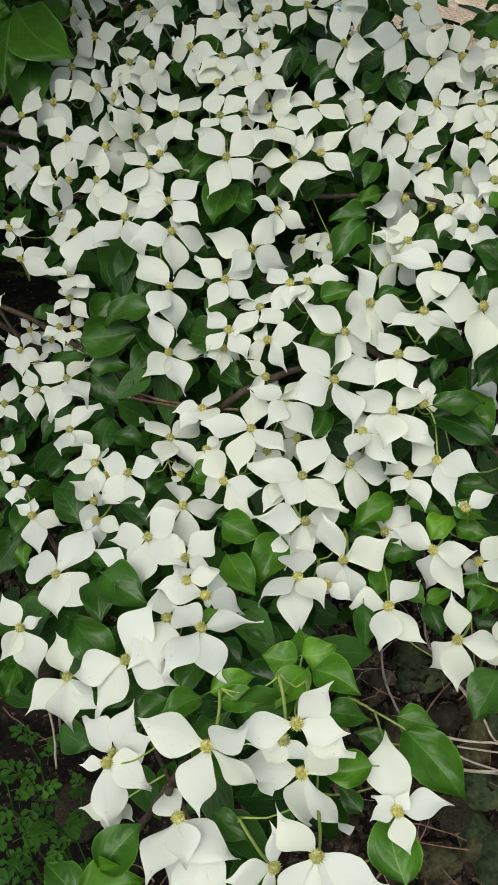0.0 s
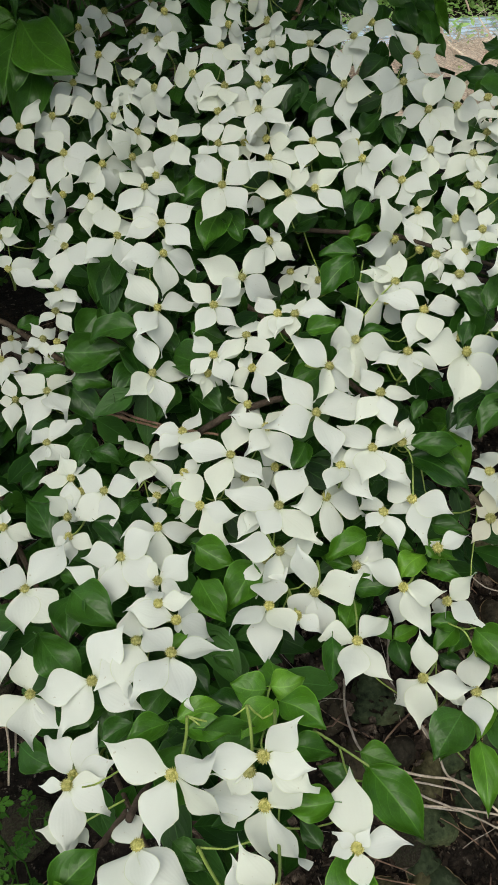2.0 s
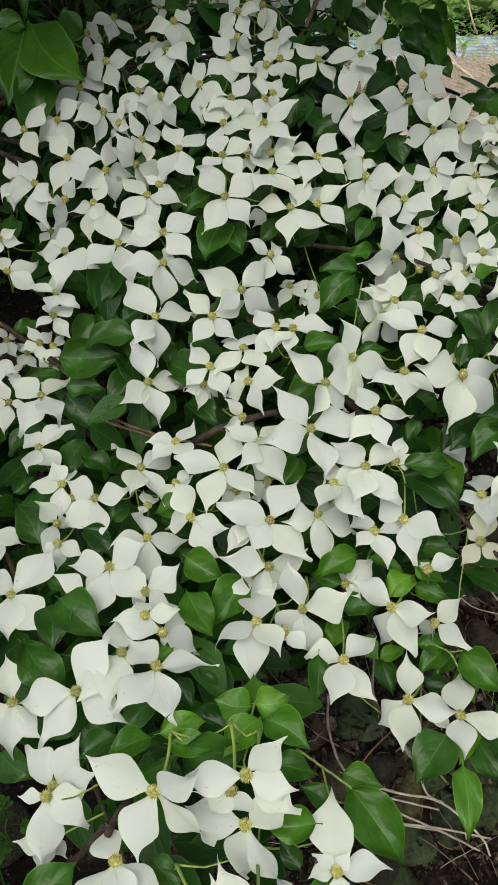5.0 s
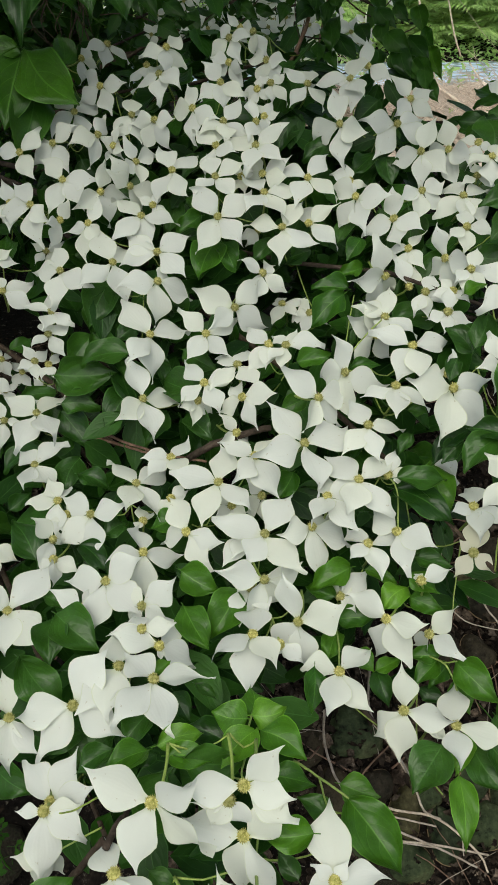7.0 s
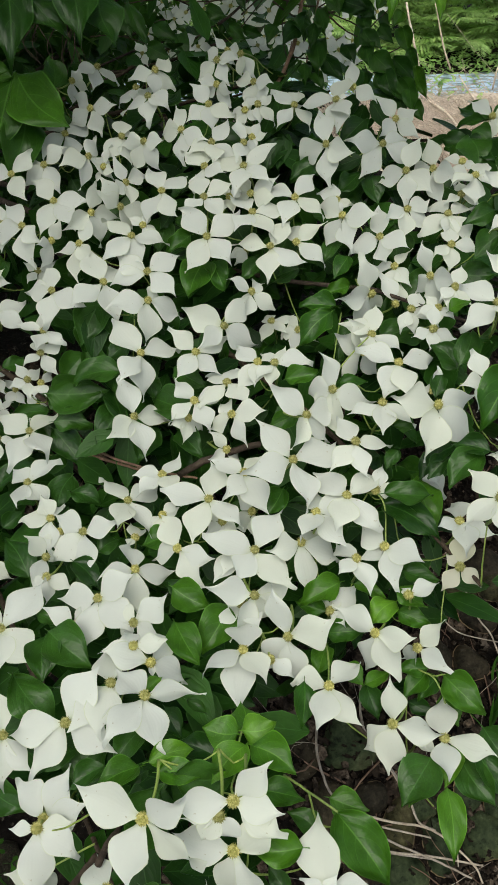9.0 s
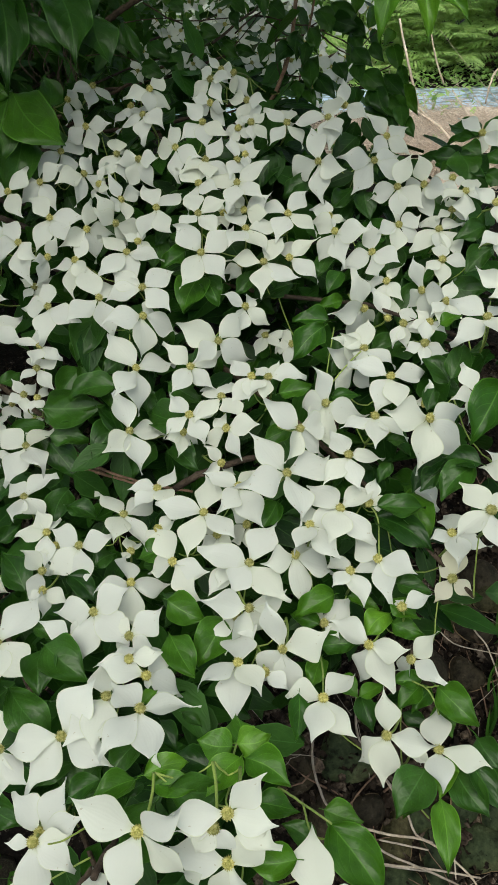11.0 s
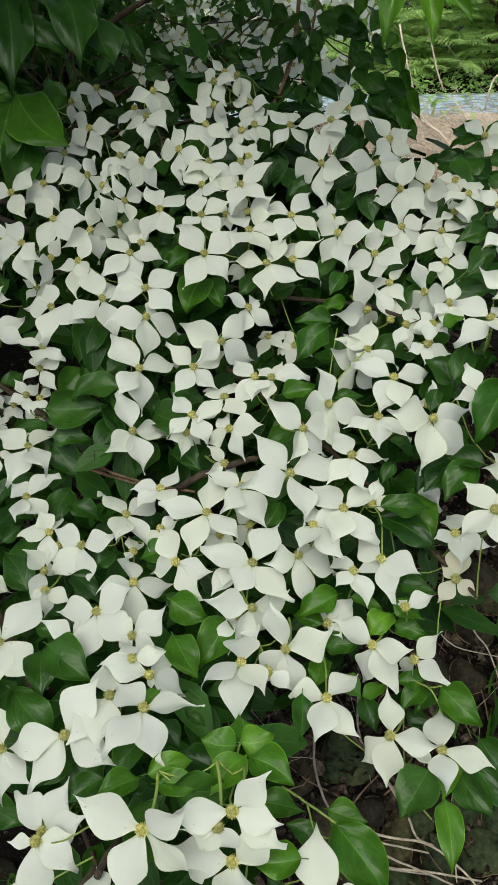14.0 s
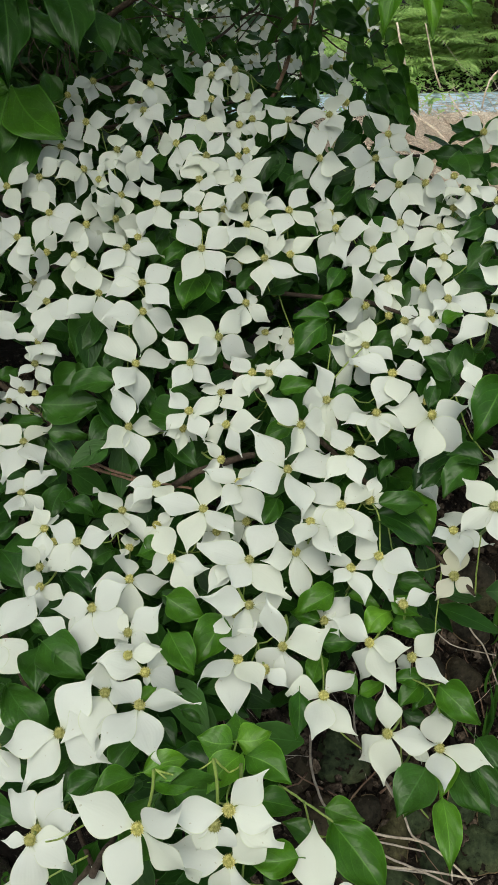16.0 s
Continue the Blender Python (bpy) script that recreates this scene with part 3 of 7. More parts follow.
flower((0.226, 0.753, 0.989), -80, 65, (152, 4.7, -8), (23, 4.7, -17), (249, 4.7, -12), (282, 4.7, 2))
flower((0.156, 0.754, 0.958), -141, 19, (66, 4.8, -9), (128, 4.8, -15), (171, 4.8, -11), (289, 4.8, -17), (214, 4.8, -14))
flower((0.124, 0.725, 0.943), -50, 32, (177, 4.8, -6), (271, 4.5, 5), (1, 4.8, -15), (47, 4.8, -9))
flower((0.204, 0.716, 0.960), -80, 77, (204, 4.1, 1), (316, 4.1, -7), (265, 4.1, -7))
flower((0.249, 0.666, 0.983), -66, 33, (198, 5.2, 7), (37, 5.6, -12), (278, 5.6, 1), (347, 5.6, -7))
flower((0.258, 0.724, 0.970), -52, 17, (123, 2.5, 0), (220, 1.5, 6))
flower((0.289, 0.654, 1.015), -77, 45, (116, 3.2, -3), (202, 2.7, 5), (30, 3.2, -17), (259, 3.2, -1))
flower((0.314, 0.723, 1.067), -124, 74, (130, 4.3, 5), (201, 4.3, -21), (44, 4.3, -11), (276, 4.3, 1))
flower((0.173, 0.689, 0.929), -85, 61, (112, 4.0, -17), (4, 4.0, -15), (226, 4.0, -13), (285, 4.0, -8))
flower((0.107, 0.688, 0.909), -55, 57, (139, 5.8, -1), (38, 5.8, -1), (213, 5.8, 1), (292, 5.8, 0))
flower((0.132, 0.925, 0.958), -131, 40, (100, 3.1, -14), (156, 3.1, -19), (228, 3.1, -2), (294, 3.1, -7))
flower((0.098, 0.955, 0.959), -127, 69, (12, 3.1, -7), (236, 3.1, -11), (305, 3.1, -11), (109, 3.1, -25))
flower((0.094, 0.808, 0.967), -106, 69, (61, 3.2, -7), (117, 3.2, -19), (358, 4.2, -8), (258, 3.2, -17), (223, 3.2, -4))
flower((0.075, 0.824, 0.961), -98, 62, (127, 3.9, -11), (229, 3.9, -12), (261, 3.6, 8))
flower((0.071, 0.916, 1.015), -48, 41, (192, 3.4, 6), (65, 3.7, -19), (357, 3.7, -1), (283, 3.7, -19))
flower((0.036, 0.863, 0.992), -57, 24, (202, 5.2, -8), (85, 5.2, -6), (259, 4.4, 5), (19, 5.2, -8))
flower((0.001, 0.853, 0.963), -76, 51, (144, 4.3, 3), (38, 4.3, -3), (245, 4.3, 1), (323, 4.0, -1))
flower((-0.001, 0.801, 0.924), -93, 52, (126, 4.1, -11), (220, 3.9, -2), (22, 4.1, -7), (294, 4.1, -7))
flower((-0.010, 0.797, 0.903), -46, 30, (295, 3.0, -1), (240, 2.8, 7), (14, 3.0, -15))
flower((0.038, 0.813, 0.941), -103, 81, (125, 4.3, -16), (299, 4.3, -8), (218, 4.3, -18), (77, 4.3, -14))
flower((0.043, 0.776, 0.918), -130, 34, (108, 3.4, -26), (328, 4.0, -9), (259, 4.0, -7), (166, 4.0, -12))
flower((-0.076, 0.813, 0.898), -49, 47, (128, 5.3, -4), (26, 5.3, -7), (246, 4.6, 6), (307, 5.3, -2))
flower((-0.068, 0.870, 0.956), -51, 52, (141, 5.8, -9), (39, 5.8, -10), (254, 5.4, 7), (294, 5.8, -15))
flower((-0.059, 0.918, 1.006), -45, 43, (227, 5.4, -5), (17, 5.4, -15), (298, 5.4, -14), (83, 4.4, -26))
flower((-0.061, 0.958, 1.030), -97, 51, (143, 4.9, -6), (32, 4.9, -15), (188, 4.9, -10), (311, 4.9, -7))
flower((-0.118, 0.954, 1.019), -52, 54, (125, 5.6, -9), (241, 5.6, -4), (310, 5.6, -16), (68, 5.6, -21))
flower((-0.191, 0.977, 1.001), -118, 47, (149, 5.0, -14), (97, 5.0, -13), (314, 5.0, -7), (242, 5.0, -8))
flower((-0.207, 0.963, 0.950), -65, 73, (107, 3.6, 1), (175, 3.6, 3), (329, 3.6, -2), (263, 3.6, 0))
flower((-0.212, 0.947, 0.925), -69, 64, (40, 3.4, 3), (243, 3.2, 6), (320, 3.4, -19), (110, 3.4, -23))
flower((-0.234, 0.941, 0.889), -55, 48, (145, 2.6, 0), (229, 2.6, -4), (299, 2.6, -1), (71, 2.6, -8))
flower((-0.216, 0.940, 0.884), -77, 67, (64, 2.4, -4), (297, 2.4, -2), (255, 2.4, -7))
flower((-0.225, 0.879, 0.844), -91, 75, (64, 5.7, -16), (145, 5.7, -5), (300, 5.7, 2), (248, 5.7, -20))
flower((-0.220, 0.816, 0.805), -100, 81, (41, 4.8, 6), (127, 4.8, -11), (265, 4.5, 7), (314, 4.8, -12))
flower((-0.278, 1.000, 0.966), -69, 65, (41, 4.4, -7), (341, 4.4, -12), (130, 4.4, -13))
flower((0.035, 0.762, 0.879), -51, 28, (173, 2.7, -5), (246, 2.7, 2), (11, 2.7, -12))
flower((-0.040, 0.743, 0.859), -122, 77, (160, 3.8, -10), (60, 3.8, -2), (221, 3.8, -6), (305, 3.8, 6))
flower((0.055, 0.706, 0.883), -61, 68, (150, 4.1, -13), (242, 4.1, -3), (305, 5.2, -16), (56, 4.1, -15))
flower((0.015, 0.688, 0.861), -70, 69, (88, 5.2, -3), (167, 5.2, -6), (252, 5.2, -9), (318, 4.9, 3))
flower((-0.081, 0.731, 0.832), -39, 71, (135, 5.0, -12), (51, 5.0, -12), (264, 4.6, 8), (313, 5.0, -14))
flower((-0.133, 0.710, 0.805), -114, 44, (134, 5.1, -11), (357, 4.4, 4), (202, 5.1, -5), (269, 5.1, 1))
flower((-0.178, 0.744, 0.800), -86, 75, (174, 4.1, -16), (114, 4.1, -2), (270, 4.1, -22), (78, 3.8, -26))
flower((-0.167, 0.733, 0.788), -64, 63, (39, 2.4), (75, 2.2), (215, 2.2), (276, 2.5))
flower((-0.174, 0.686, 0.789), -47, 16, (187, 3.5, 1), (306, 3.5, -7), (47, 2.4, -27))
flower((-0.171, 0.667, 0.776), -107, 31, (313, 3.0, -6), (245, 3.0, -3), (206, 3.0, -15))
flower((-0.067, 0.644, 0.802), -42, 60, (100, 4.6, -27), (216, 4.2, 4), (22, 4.9, -12), (291, 4.9, -9))
flower((-0.020, 0.654, 0.821), -119, 42, (103, 4.8, -15), (322, 4.5, 6), (282, 4.8, -3), (170, 4.1, -25))
flower((-0.101, 0.601, 0.801), -116, 41, (160, 5.4, -11), (10, 4.7, 6), (302, 5.1, 4), (232, 5.4, -4))
flower((-0.061, 0.569, 0.796), -113, 28, (106, 2.9, -23), (8, 4.3, -13), (195, 2.9, -27), (303, 4.0, 6))
flower((-0.127, 0.588, 0.776), -63, 55, (160, 3.6, -1), (227, 2.1, -1), (75, 2.6, -9))
flower((-0.040, 0.515, 0.796), -42, 39, (62, 4.7, -18), (3, 4.7, -13), (193, 4.7, -10), (308, 1.4, -6))
flower((-0.074, 0.488, 0.800), -71, 85, (234, 5.2, -7), (267, 5.2, -2), (302, 1.7, -27), (107, 5.2, -19))
flower((-0.039, 0.460, 0.814), -71, 83, (125, 5.1, -21), (12, 5.1, -10), (235, 5.1, -2), (292, 5.1, -7))
flower((-0.112, 0.459, 0.784), -105, 43, (47, 5.5, 1), (180, 5.5, -6), (224, 5.5, -3), (321, 5.1, -1))
flower((-0.028, 0.335, 0.829), -108, 21, (125, 5.4, 1), (1, 4.3, 10), (281, 5.4, -6), (221, 5.4, 6))
flower((0.038, 0.342, 0.836), -111, 32, (21, 4.1, 5), (162, 4.4, 7), (297, 4.4, -12), (325, 3.6, -2))
flower((0.027, 0.338, 0.825), -92, 16, (183, 2.9, -2), (294, 2.9, -7), (234, 2.9, -7))
flower((0.048, 0.528, 0.795), -75, 83, (82, 5.4, -23), (219, 4.6, 4), (267, 5.4, -20), (298, 4.3, 6))
flower((0.061, 0.583, 0.815), -62, 17, (213, 5.0, -11), (54, 5.0, -13), (294, 5.0, -3), (6, 5.0, -16))
flower((0.048, 0.595, 0.791), -94, 81, (212, 3.4, -4), (299, 3.4, 0))
flower((0.063, 0.626, 0.838), -76, 72, (156, 5.6, -8), (60, 5.6, 3), (241, 4.4, 6), (315, 5.6, -3))
flower((0.063, 0.701, 0.833), -134, 22, (101, 3.6, -15), (167, 3.6, -12), (227, 3.6, -11))
flower((0.112, 0.632, 0.842), -51, 37, (220, 4.3, 6), (53, 4.3, -27), (9, 5.4, -4), (310, 5.4, -11))
flower((0.128, 0.643, 0.872), -86, 81, (32, 4.4, 0), (247, 4.4, 7), (307, 4.4, -15), (87, 4.4, -11))
flower((0.161, 0.653, 0.885), -96, 76, (127, 4.9, -8), (32, 4.9, -2), (308, 4.9, -10), (251, 4.9, 7))
flower((0.195, 0.607, 0.853), -146, 44, (308, 4.4, 0), (257, 4.4, -7), (112, 4.4, -11))
flower((0.167, 0.607, 0.838), -109, 80, (114, 4.2, -20), (226, 2.9, 9), (281, 4.2, -6), (4, 4.2, -3))
flower((0.180, 0.549, 0.791), -130, 24, (112, 4.9, -6), (315, 4.2, 4), (199, 4.9, -17), (249, 4.9, -9))
flower((0.093, 0.546, 0.793), -109, 22, (73, 5.1, 1), (350, 5.1, 2), (201, 5.1, -14), (240, 5.1, -15))
flower((0.220, 0.535, 0.783), -144, 20, (1, 3.7, -18), (281, 3.7, -8), (162, 3.7, -20))
flower((0.128, 0.497, 0.776), -114, 81, (156, 4.0, -23), (42, 4.4, -10), (251, 4.4, 4), (302, 4.4, -9))
flower((0.140, 0.592, 0.781), -104, 66, (37, 3.9), (48, 2.2), (123, 2.2), (307, 2.2))
flower((0.262, 0.571, 0.854), -100, 42, (222, 2.8, -3), (306, 2.6, -3), (122, 1.8, -3), (66, 3.8, -3), withered=True)
flower((0.267, 0.606, 0.883), -69, 80, (204, 2.6, 10), (84, 3.9, -20), (269, 3.9, -3), (343, 3.9, -8))
flower((0.269, 0.521, 0.971), -108, 75, (116, 3.8, -1), (207, 3.8, -16), (267, 3.8, -5), (37, 3.8, -10))
flower((0.236, 0.469, 0.731), -123, 83, (78, 4.8, -7), (341, 4.8, -12), (261, 4.2, 7))
flower((0.185, 0.468, 0.756), -132, 29, (51, 4.2, 5), (182, 4.6, -11), (317, 4.6, -6), (222, 4.6, -4))
flower((0.211, 0.479, 0.723), -110, 85, (307, 2.5, -4), (290, 1.9, 5))
flower((-0.041, 0.721, 0.817), -82, 57, (30, 2.3), (50, 2.2), (227, 2.2), (261, 2.8))
flower((-0.073, 0.703, 0.799), -43, 76, (106, 2.4, 1), (246, 1.9, 10), (66, 2.4, -16))
flower((0.029, 0.693, 0.826), -91, 53, (142, 2.2), (212, 2.3), (287, 2.2), (322, 2.2))
flower((0.103, 0.310, 0.767), -100, 48, (87, 5.2, -3), (272, 3.0, -8), (357, 3.8, -3), (192, 2.2, -12), (139, 2.0, 16), (44, 1.8, 18))
flower((-0.059, 0.317, 0.770), -145, 82, (116, 4.1, -26), (284, 3.8, 9), (245, 5.1, 5), (324, 5.1, -10))
flower((0.042, 0.276, 0.780), -97, 32, (322, 4.9, 0), (115, 4.2, 5), (221, 4.9, 2), (266, 4.9, -7))
flower((0.011, 0.277, 0.768), -46, 25, (220, 3.6, -8), (133, 3.1, 7), (285, 3.6, 1))
flower((0.037, 0.332, 0.790), -118, 24, (138, 5.0, 1), (4, 4.6, 6), (222, 5.0, -10), (268, 5.0, 0))
flower((-0.186, 0.492, 0.728), -94, 72, (109, 4.9, -4), (215, 4.9, -9), (278, 4.9, 0), (312, 4.6, 4))
flower((-0.252, 0.567, 0.723), -67, 57, (32, 2.3), (127, 4.0), (249, 3.6), (298, 5.2))
flower((-0.209, 0.602, 0.761), -106, 76, (54, 6.7, 5), (321, 6.7, 6), (279, 5.4, 7), (141, 6.7, -25))
flower((-0.258, 0.706, 0.762), -62, 50, (93, 2.2), (155, 2.2), (293, 4.6), (355, 3.8))
flower((-0.050, 0.304, 0.752), -121, 56, (297, 4.5, -1), (250, 4.9, -4), (212, 4.9, -21))
flower((-0.284, 0.922, 0.809), -65, 51, (10, 2.2), (127, 3.3), (202, 2.3), (278, 4.2))
flower((-0.328, 0.906, 0.802), -58, 44, (89, 3.9), (146, 2.7), (251, 3.6), (321, 2.9))
flower((-0.304, 0.960, 0.853), -61, 46, (137, 2.9), (239, 3.1), (290, 3.8), (355, 3.3))
flower((-0.310, 0.806, 0.786), -65, 51, (81, 2.8), (247, 3.2), (280, 2.7), (346, 2.7))
flower((-0.287, 0.758, 0.772), -70, 56, (17, 2.6), (138, 2.4), (268, 2.7), (309, 2.4))
flower((-0.314, 0.675, 0.765), -55, 56, (34, 2.5), (134, 2.4), (245, 3.2), (301, 4.2))
flower((-0.353, 0.989, 0.898), -64, 43, (64, 4.5), (135, 3.7), (236, 3.8), (328, 4.3))
flower((-0.272, 1.083, 1.062), -67, 41, (57, 3.0), (127, 3.3), (264, 3.3), (289, 3.9))
flower((-0.231, 1.079, 0.995), -80, 47, (42, 2.7), (151, 2.5), (244, 2.6), (310, 2.9))
flower((-0.338, 1.120, 0.808), -62, 47, (48, 2.4), (143, 2.4), (266, 3.1), (319, 3.0))
flower((-0.309, 1.119, 0.785), -79, 52, (43, 2.5), (144, 2.6), (249, 2.8), (309, 3.0))
flower((-0.332, 1.091, 0.767), -78, 52, (38, 2.3), (150, 2.4), (250, 2.8), (311, 2.9))
flower((-0.260, 1.058, 0.786), -70, 48, (38, 2.2), (148, 2.3), (257, 2.6), (319, 2.4))
flower((-0.298, 1.054, 0.993), -79, 43, (3, 3.1), (45, 2.7), (156, 2.2), (275, 2.4))
flower((-0.129, 0.386, 0.743), -80, 46, (185, 2.2, -3), (277, 5.2, -3), (331, 4.1, -3), (15, 3.0, -3))
flower((-0.129, 0.404, 0.728), -121, 44, (45, 4.6, -5), (121, 4.6, -9), (358, 4.6, 2))
flower((-0.124, 0.365, 0.713), -61, 14, (219, 3.0, -4), (300, 3.0, -9), (348, 3.0, -8))
flower((-0.128, 1.126, 1.127), -130, 34, (34, 3.0, 0), (294, 2.6, 7), (189, 3.0, -9))
flower((0.069, 1.228, 1.258), -130, 16, (220, 3.3, 5), (238, 3.8, -17), (106, 3.8, -14))
flower((0.246, 0.884, 1.006), -58, 46, (131, 4.0, 3), (82, 4.0, -15))
flower((0.069, 1.013, 1.040), -82, 46, (213, 2.7, -4), (239, 2.7, -6))
flower((0.338, 0.650, 0.922), -76, 28, (187, 3.5, -4), (155, 3.5, -9), (303, 3.5, -4))
flower((0.264, 0.736, 0.867), -94, 70, (293, 4.3, -12), (283, 3.7, 6))
flower((0.192, 0.658, 0.887), -94, 52, (359, 2.9, -4), (68, 2.9, -6))
flower((0.045, 0.648, 0.820), -100, 76, (231, 4.1, -12), (241, 3.5, 5))
flower((0.074, 0.531, 0.778), -82, 34, (331, 2.9, 2), (334, 2.5, -25))
flower((0.211, 0.557, 0.832), -130, 76, (16, 3.1, 4), (107, 1.6, -27))
flower((0.201, 0.830, 0.968), -58, 10, (293, 4.4, -2), (214, 4.4, -5), (20, 4.4, -9), (186, 4.4, -2))
flower((-0.056, 0.524, 0.809), -130, 70, (174, 3.1, -5), (118, 3.1, -23), (0, 3.1, 0))
flower((-0.137, 2.208, 1.357), -117, 41, (44, 3.3), (117, 3.0), (209, 2.7), (294, 2.8))
flower((-0.118, 2.793, 1.340), -99, 41, (79, 4.2), (173, 3.3), (255, 4.0), (342, 3.4))
flower((-0.119, 2.380, 1.301), -101, 48, (86, 3.3), (183, 3.0), (261, 3.1), (352, 2.7))
flower((-0.050, 2.220, 1.280), -95, 40, (3, 3.6), (107, 3.4), (181, 3.5), (277, 3.5))
flower((-0.005, 2.266, 1.285), -87, 31, (21, 4.0), (122, 3.4), (204, 3.4), (297, 3.2))
flower((-0.099, 2.546, 1.254), -80, 30, (98, 4.2), (173, 4.4), (269, 4.3), (350, 3.5))
flower((0.026, 2.376, 1.347), -87, 30, (25, 3.3), (120, 2.9), (203, 3.5), (302, 2.8))
flower((0.051, 2.030, 1.324), -76, 32, (8, 3.4), (94, 3.0), (202, 2.9), (298, 2.9))
flower((-0.024, 2.201, 1.344), -71, 19, (3, 2.9), (86, 3.1), (175, 3.1), (283, 3.0))
flower((0.095, 2.001, 1.286), -75, 22, (59, 4.2), (140, 3.4), (222, 4.4), (332, 4.4))
flower((0.122, 2.223, 1.246), -112, 27, (77, 3.4), (173, 4.1), (240, 4.1), (354, 3.8))
flower((0.148, 1.994, 1.288), -84, 32, (15, 4.0), (108, 4.4), (183, 3.3), (293, 3.3))
flower((0.215, 2.681, 1.239), -119, 24, (64, 3.2), (158, 3.4), (260, 3.0), (343, 2.6))
flower((0.195, 1.987, 1.295), -83, 36, (51, 3.6), (120, 3.9), (233, 3.1), (315, 3.4))
flower((0.163, 2.586, 1.202), -86, 32, (24, 3.6), (111, 3.2), (211, 3.5), (278, 3.6))
flower((0.125, 2.082, 1.212), -77, 45, (66, 2.9), (165, 3.1), (256, 3.6), (351, 2.8))
flower((0.174, 2.189, 1.227), -82, 33, (53, 3.3), (141, 4.0), (227, 3.7), (316, 3.3))
flower((0.230, 2.697, 1.212), -87, 17, (80, 3.0), (179, 3.3), (266, 3.0), (340, 3.0))
flower((0.353, 2.592, 1.191), -103, 40, (69, 3.0), (183, 2.8), (265, 2.9), (345, 2.7))
flower((0.302, 1.924, 1.210), -84, 28, (77, 3.9), (166, 4.5), (261, 4.5), (333, 4.1))
flower((0.412, 2.476, 1.194), -79, 25, (58, 4.2), (151, 3.5), (228, 3.5), (329, 4.3))
flower((0.471, 2.668, 1.195), -93, 30, (27, 3.4), (131, 3.5), (212, 3.8), (309, 3.0))
flower((0.324, 1.952, 1.189), -94, 33, (82, 3.6), (190, 4.4), (276, 3.6), (351, 3.7))
flower((0.387, 2.678, 1.134), -81, 28, (71, 2.8), (149, 2.6), (246, 2.7), (328, 3.5))
flower((0.280, 2.210, 1.305), -64, 24, (69, 3.9), (158, 4.1), (244, 3.9), (323, 4.3))
flower((0.356, 2.405, 1.356), -108, 38, (25, 2.8), (101, 2.9), (181, 3.3), (271, 3.4))
flower((0.352, 2.111, 1.341), -107, 26, (82, 2.8), (175, 3.5), (262, 3.5), (358, 3.0))
flower((0.473, 2.712, 1.352), -81, 25, (56, 4.3), (145, 3.3), (236, 3.5), (332, 4.0))
flower((0.431, 2.230, 1.321), -68, 18, (66, 4.1), (151, 4.0), (237, 4.5), (322, 3.4))
flower((0.284, 2.584, 1.319), -90, 33, (56, 3.9), (144, 3.1), (242, 3.8), (319, 2.9))
flower((0.261, 2.715, 1.350), -76, 32, (46, 3.4), (156, 3.9), (244, 3.4), (322, 3.7))
flower((0.168, 2.019, 1.350), -98, 43, (95, 3.6), (175, 3.0), (254, 3.7), (9, 3.1))
flower((0.129, 2.630, 1.328), -99, 25, (56, 2.9), (139, 3.1), (248, 3.0), (333, 2.9))
flower((0.082, 2.846, 1.354), -106, 13, (8, 2.7), (93, 3.0), (202, 2.8), (271, 3.4))
flower((-0.051, 2.024, 1.224), -87, 28, (36, 3.6), (122, 3.4), (214, 3.6), (288, 3.4))
flower((-0.022, 2.194, 1.205), -83, 29, (80, 3.7), (191, 3.4), (281, 2.8), (9, 3.5))
flower((-0.175, 2.503, 1.220), -109, 31, (10, 3.7), (106, 4.2), (196, 3.3), (269, 3.5))
flower((-0.158, 2.119, 1.197), -106, 40, (29, 3.2), (103, 4.0), (189, 3.0), (278, 3.9))
flower((-0.119, 2.530, 1.173), -94, 21, (34, 3.8), (133, 3.8), (223, 3.5), (301, 4.3))
flower((0.240, 2.492, 1.125), -79, 23, (23, 3.4), (91, 3.5), (193, 3.5), (286, 2.9))
flower((0.186, 2.272, 1.184), -95, 39, (7, 3.9), (93, 3.6), (197, 3.8), (295, 4.3))
flower((0.276, 2.097, 1.152), -85, 25, (47, 2.9), (149, 3.4), (242, 2.9), (324, 3.4))
flower((0.212, 1.961, 1.223), -87, 18, (79, 3.5), (156, 3.8), (268, 3.5), (347, 3.6))
flower((0.409, 2.533, 1.270), -74, 30, (89, 4.4), (157, 3.9), (248, 3.9), (1, 3.7))
flower((0.355, 2.642, 1.225), -47, 14, (59, 3.4), (157, 4.0), (251, 3.5), (347, 4.1))
flower((-0.010, 2.474, 1.234), -98, 31, (38, 3.7), (134, 3.3), (223, 3.6), (308, 3.6))
flower((0.062, 2.024, 1.297), -102, 33, (10, 4.3), (104, 4.0), (187, 4.1), (274, 3.9))
flower((0.482, 2.493, 1.264), -71, 26, (58, 4.0), (140, 3.3), (226, 3.3), (316, 3.3))
flower((0.253, 2.113, 1.253), -103, 46, (34, 3.3), (125, 3.1), (194, 3.9), (283, 2.9))

# leaves among and in front of the flowers
leaf((-0.177, 0.528, 0.768), (-0.130, 0.493, 0.738), -51, 62, 0.50, "dark")
leaf((-0.150, 0.576, 0.780), (-0.104, 0.543, 0.764), -86, 66, 0.60, "dark")
leaf((-0.155, 0.575, 0.773), (-0.151, 0.530, 0.757), -56, 67, 0.60, "dark")
leaf((-0.098, 0.529, 0.756), (-0.139, 0.516, 0.764), -46, 67, 0.30, "dark")
leaf((-0.109, 0.464, 0.740), (-0.141, 0.441, 0.737), -67, 71, 0.40, "dark")
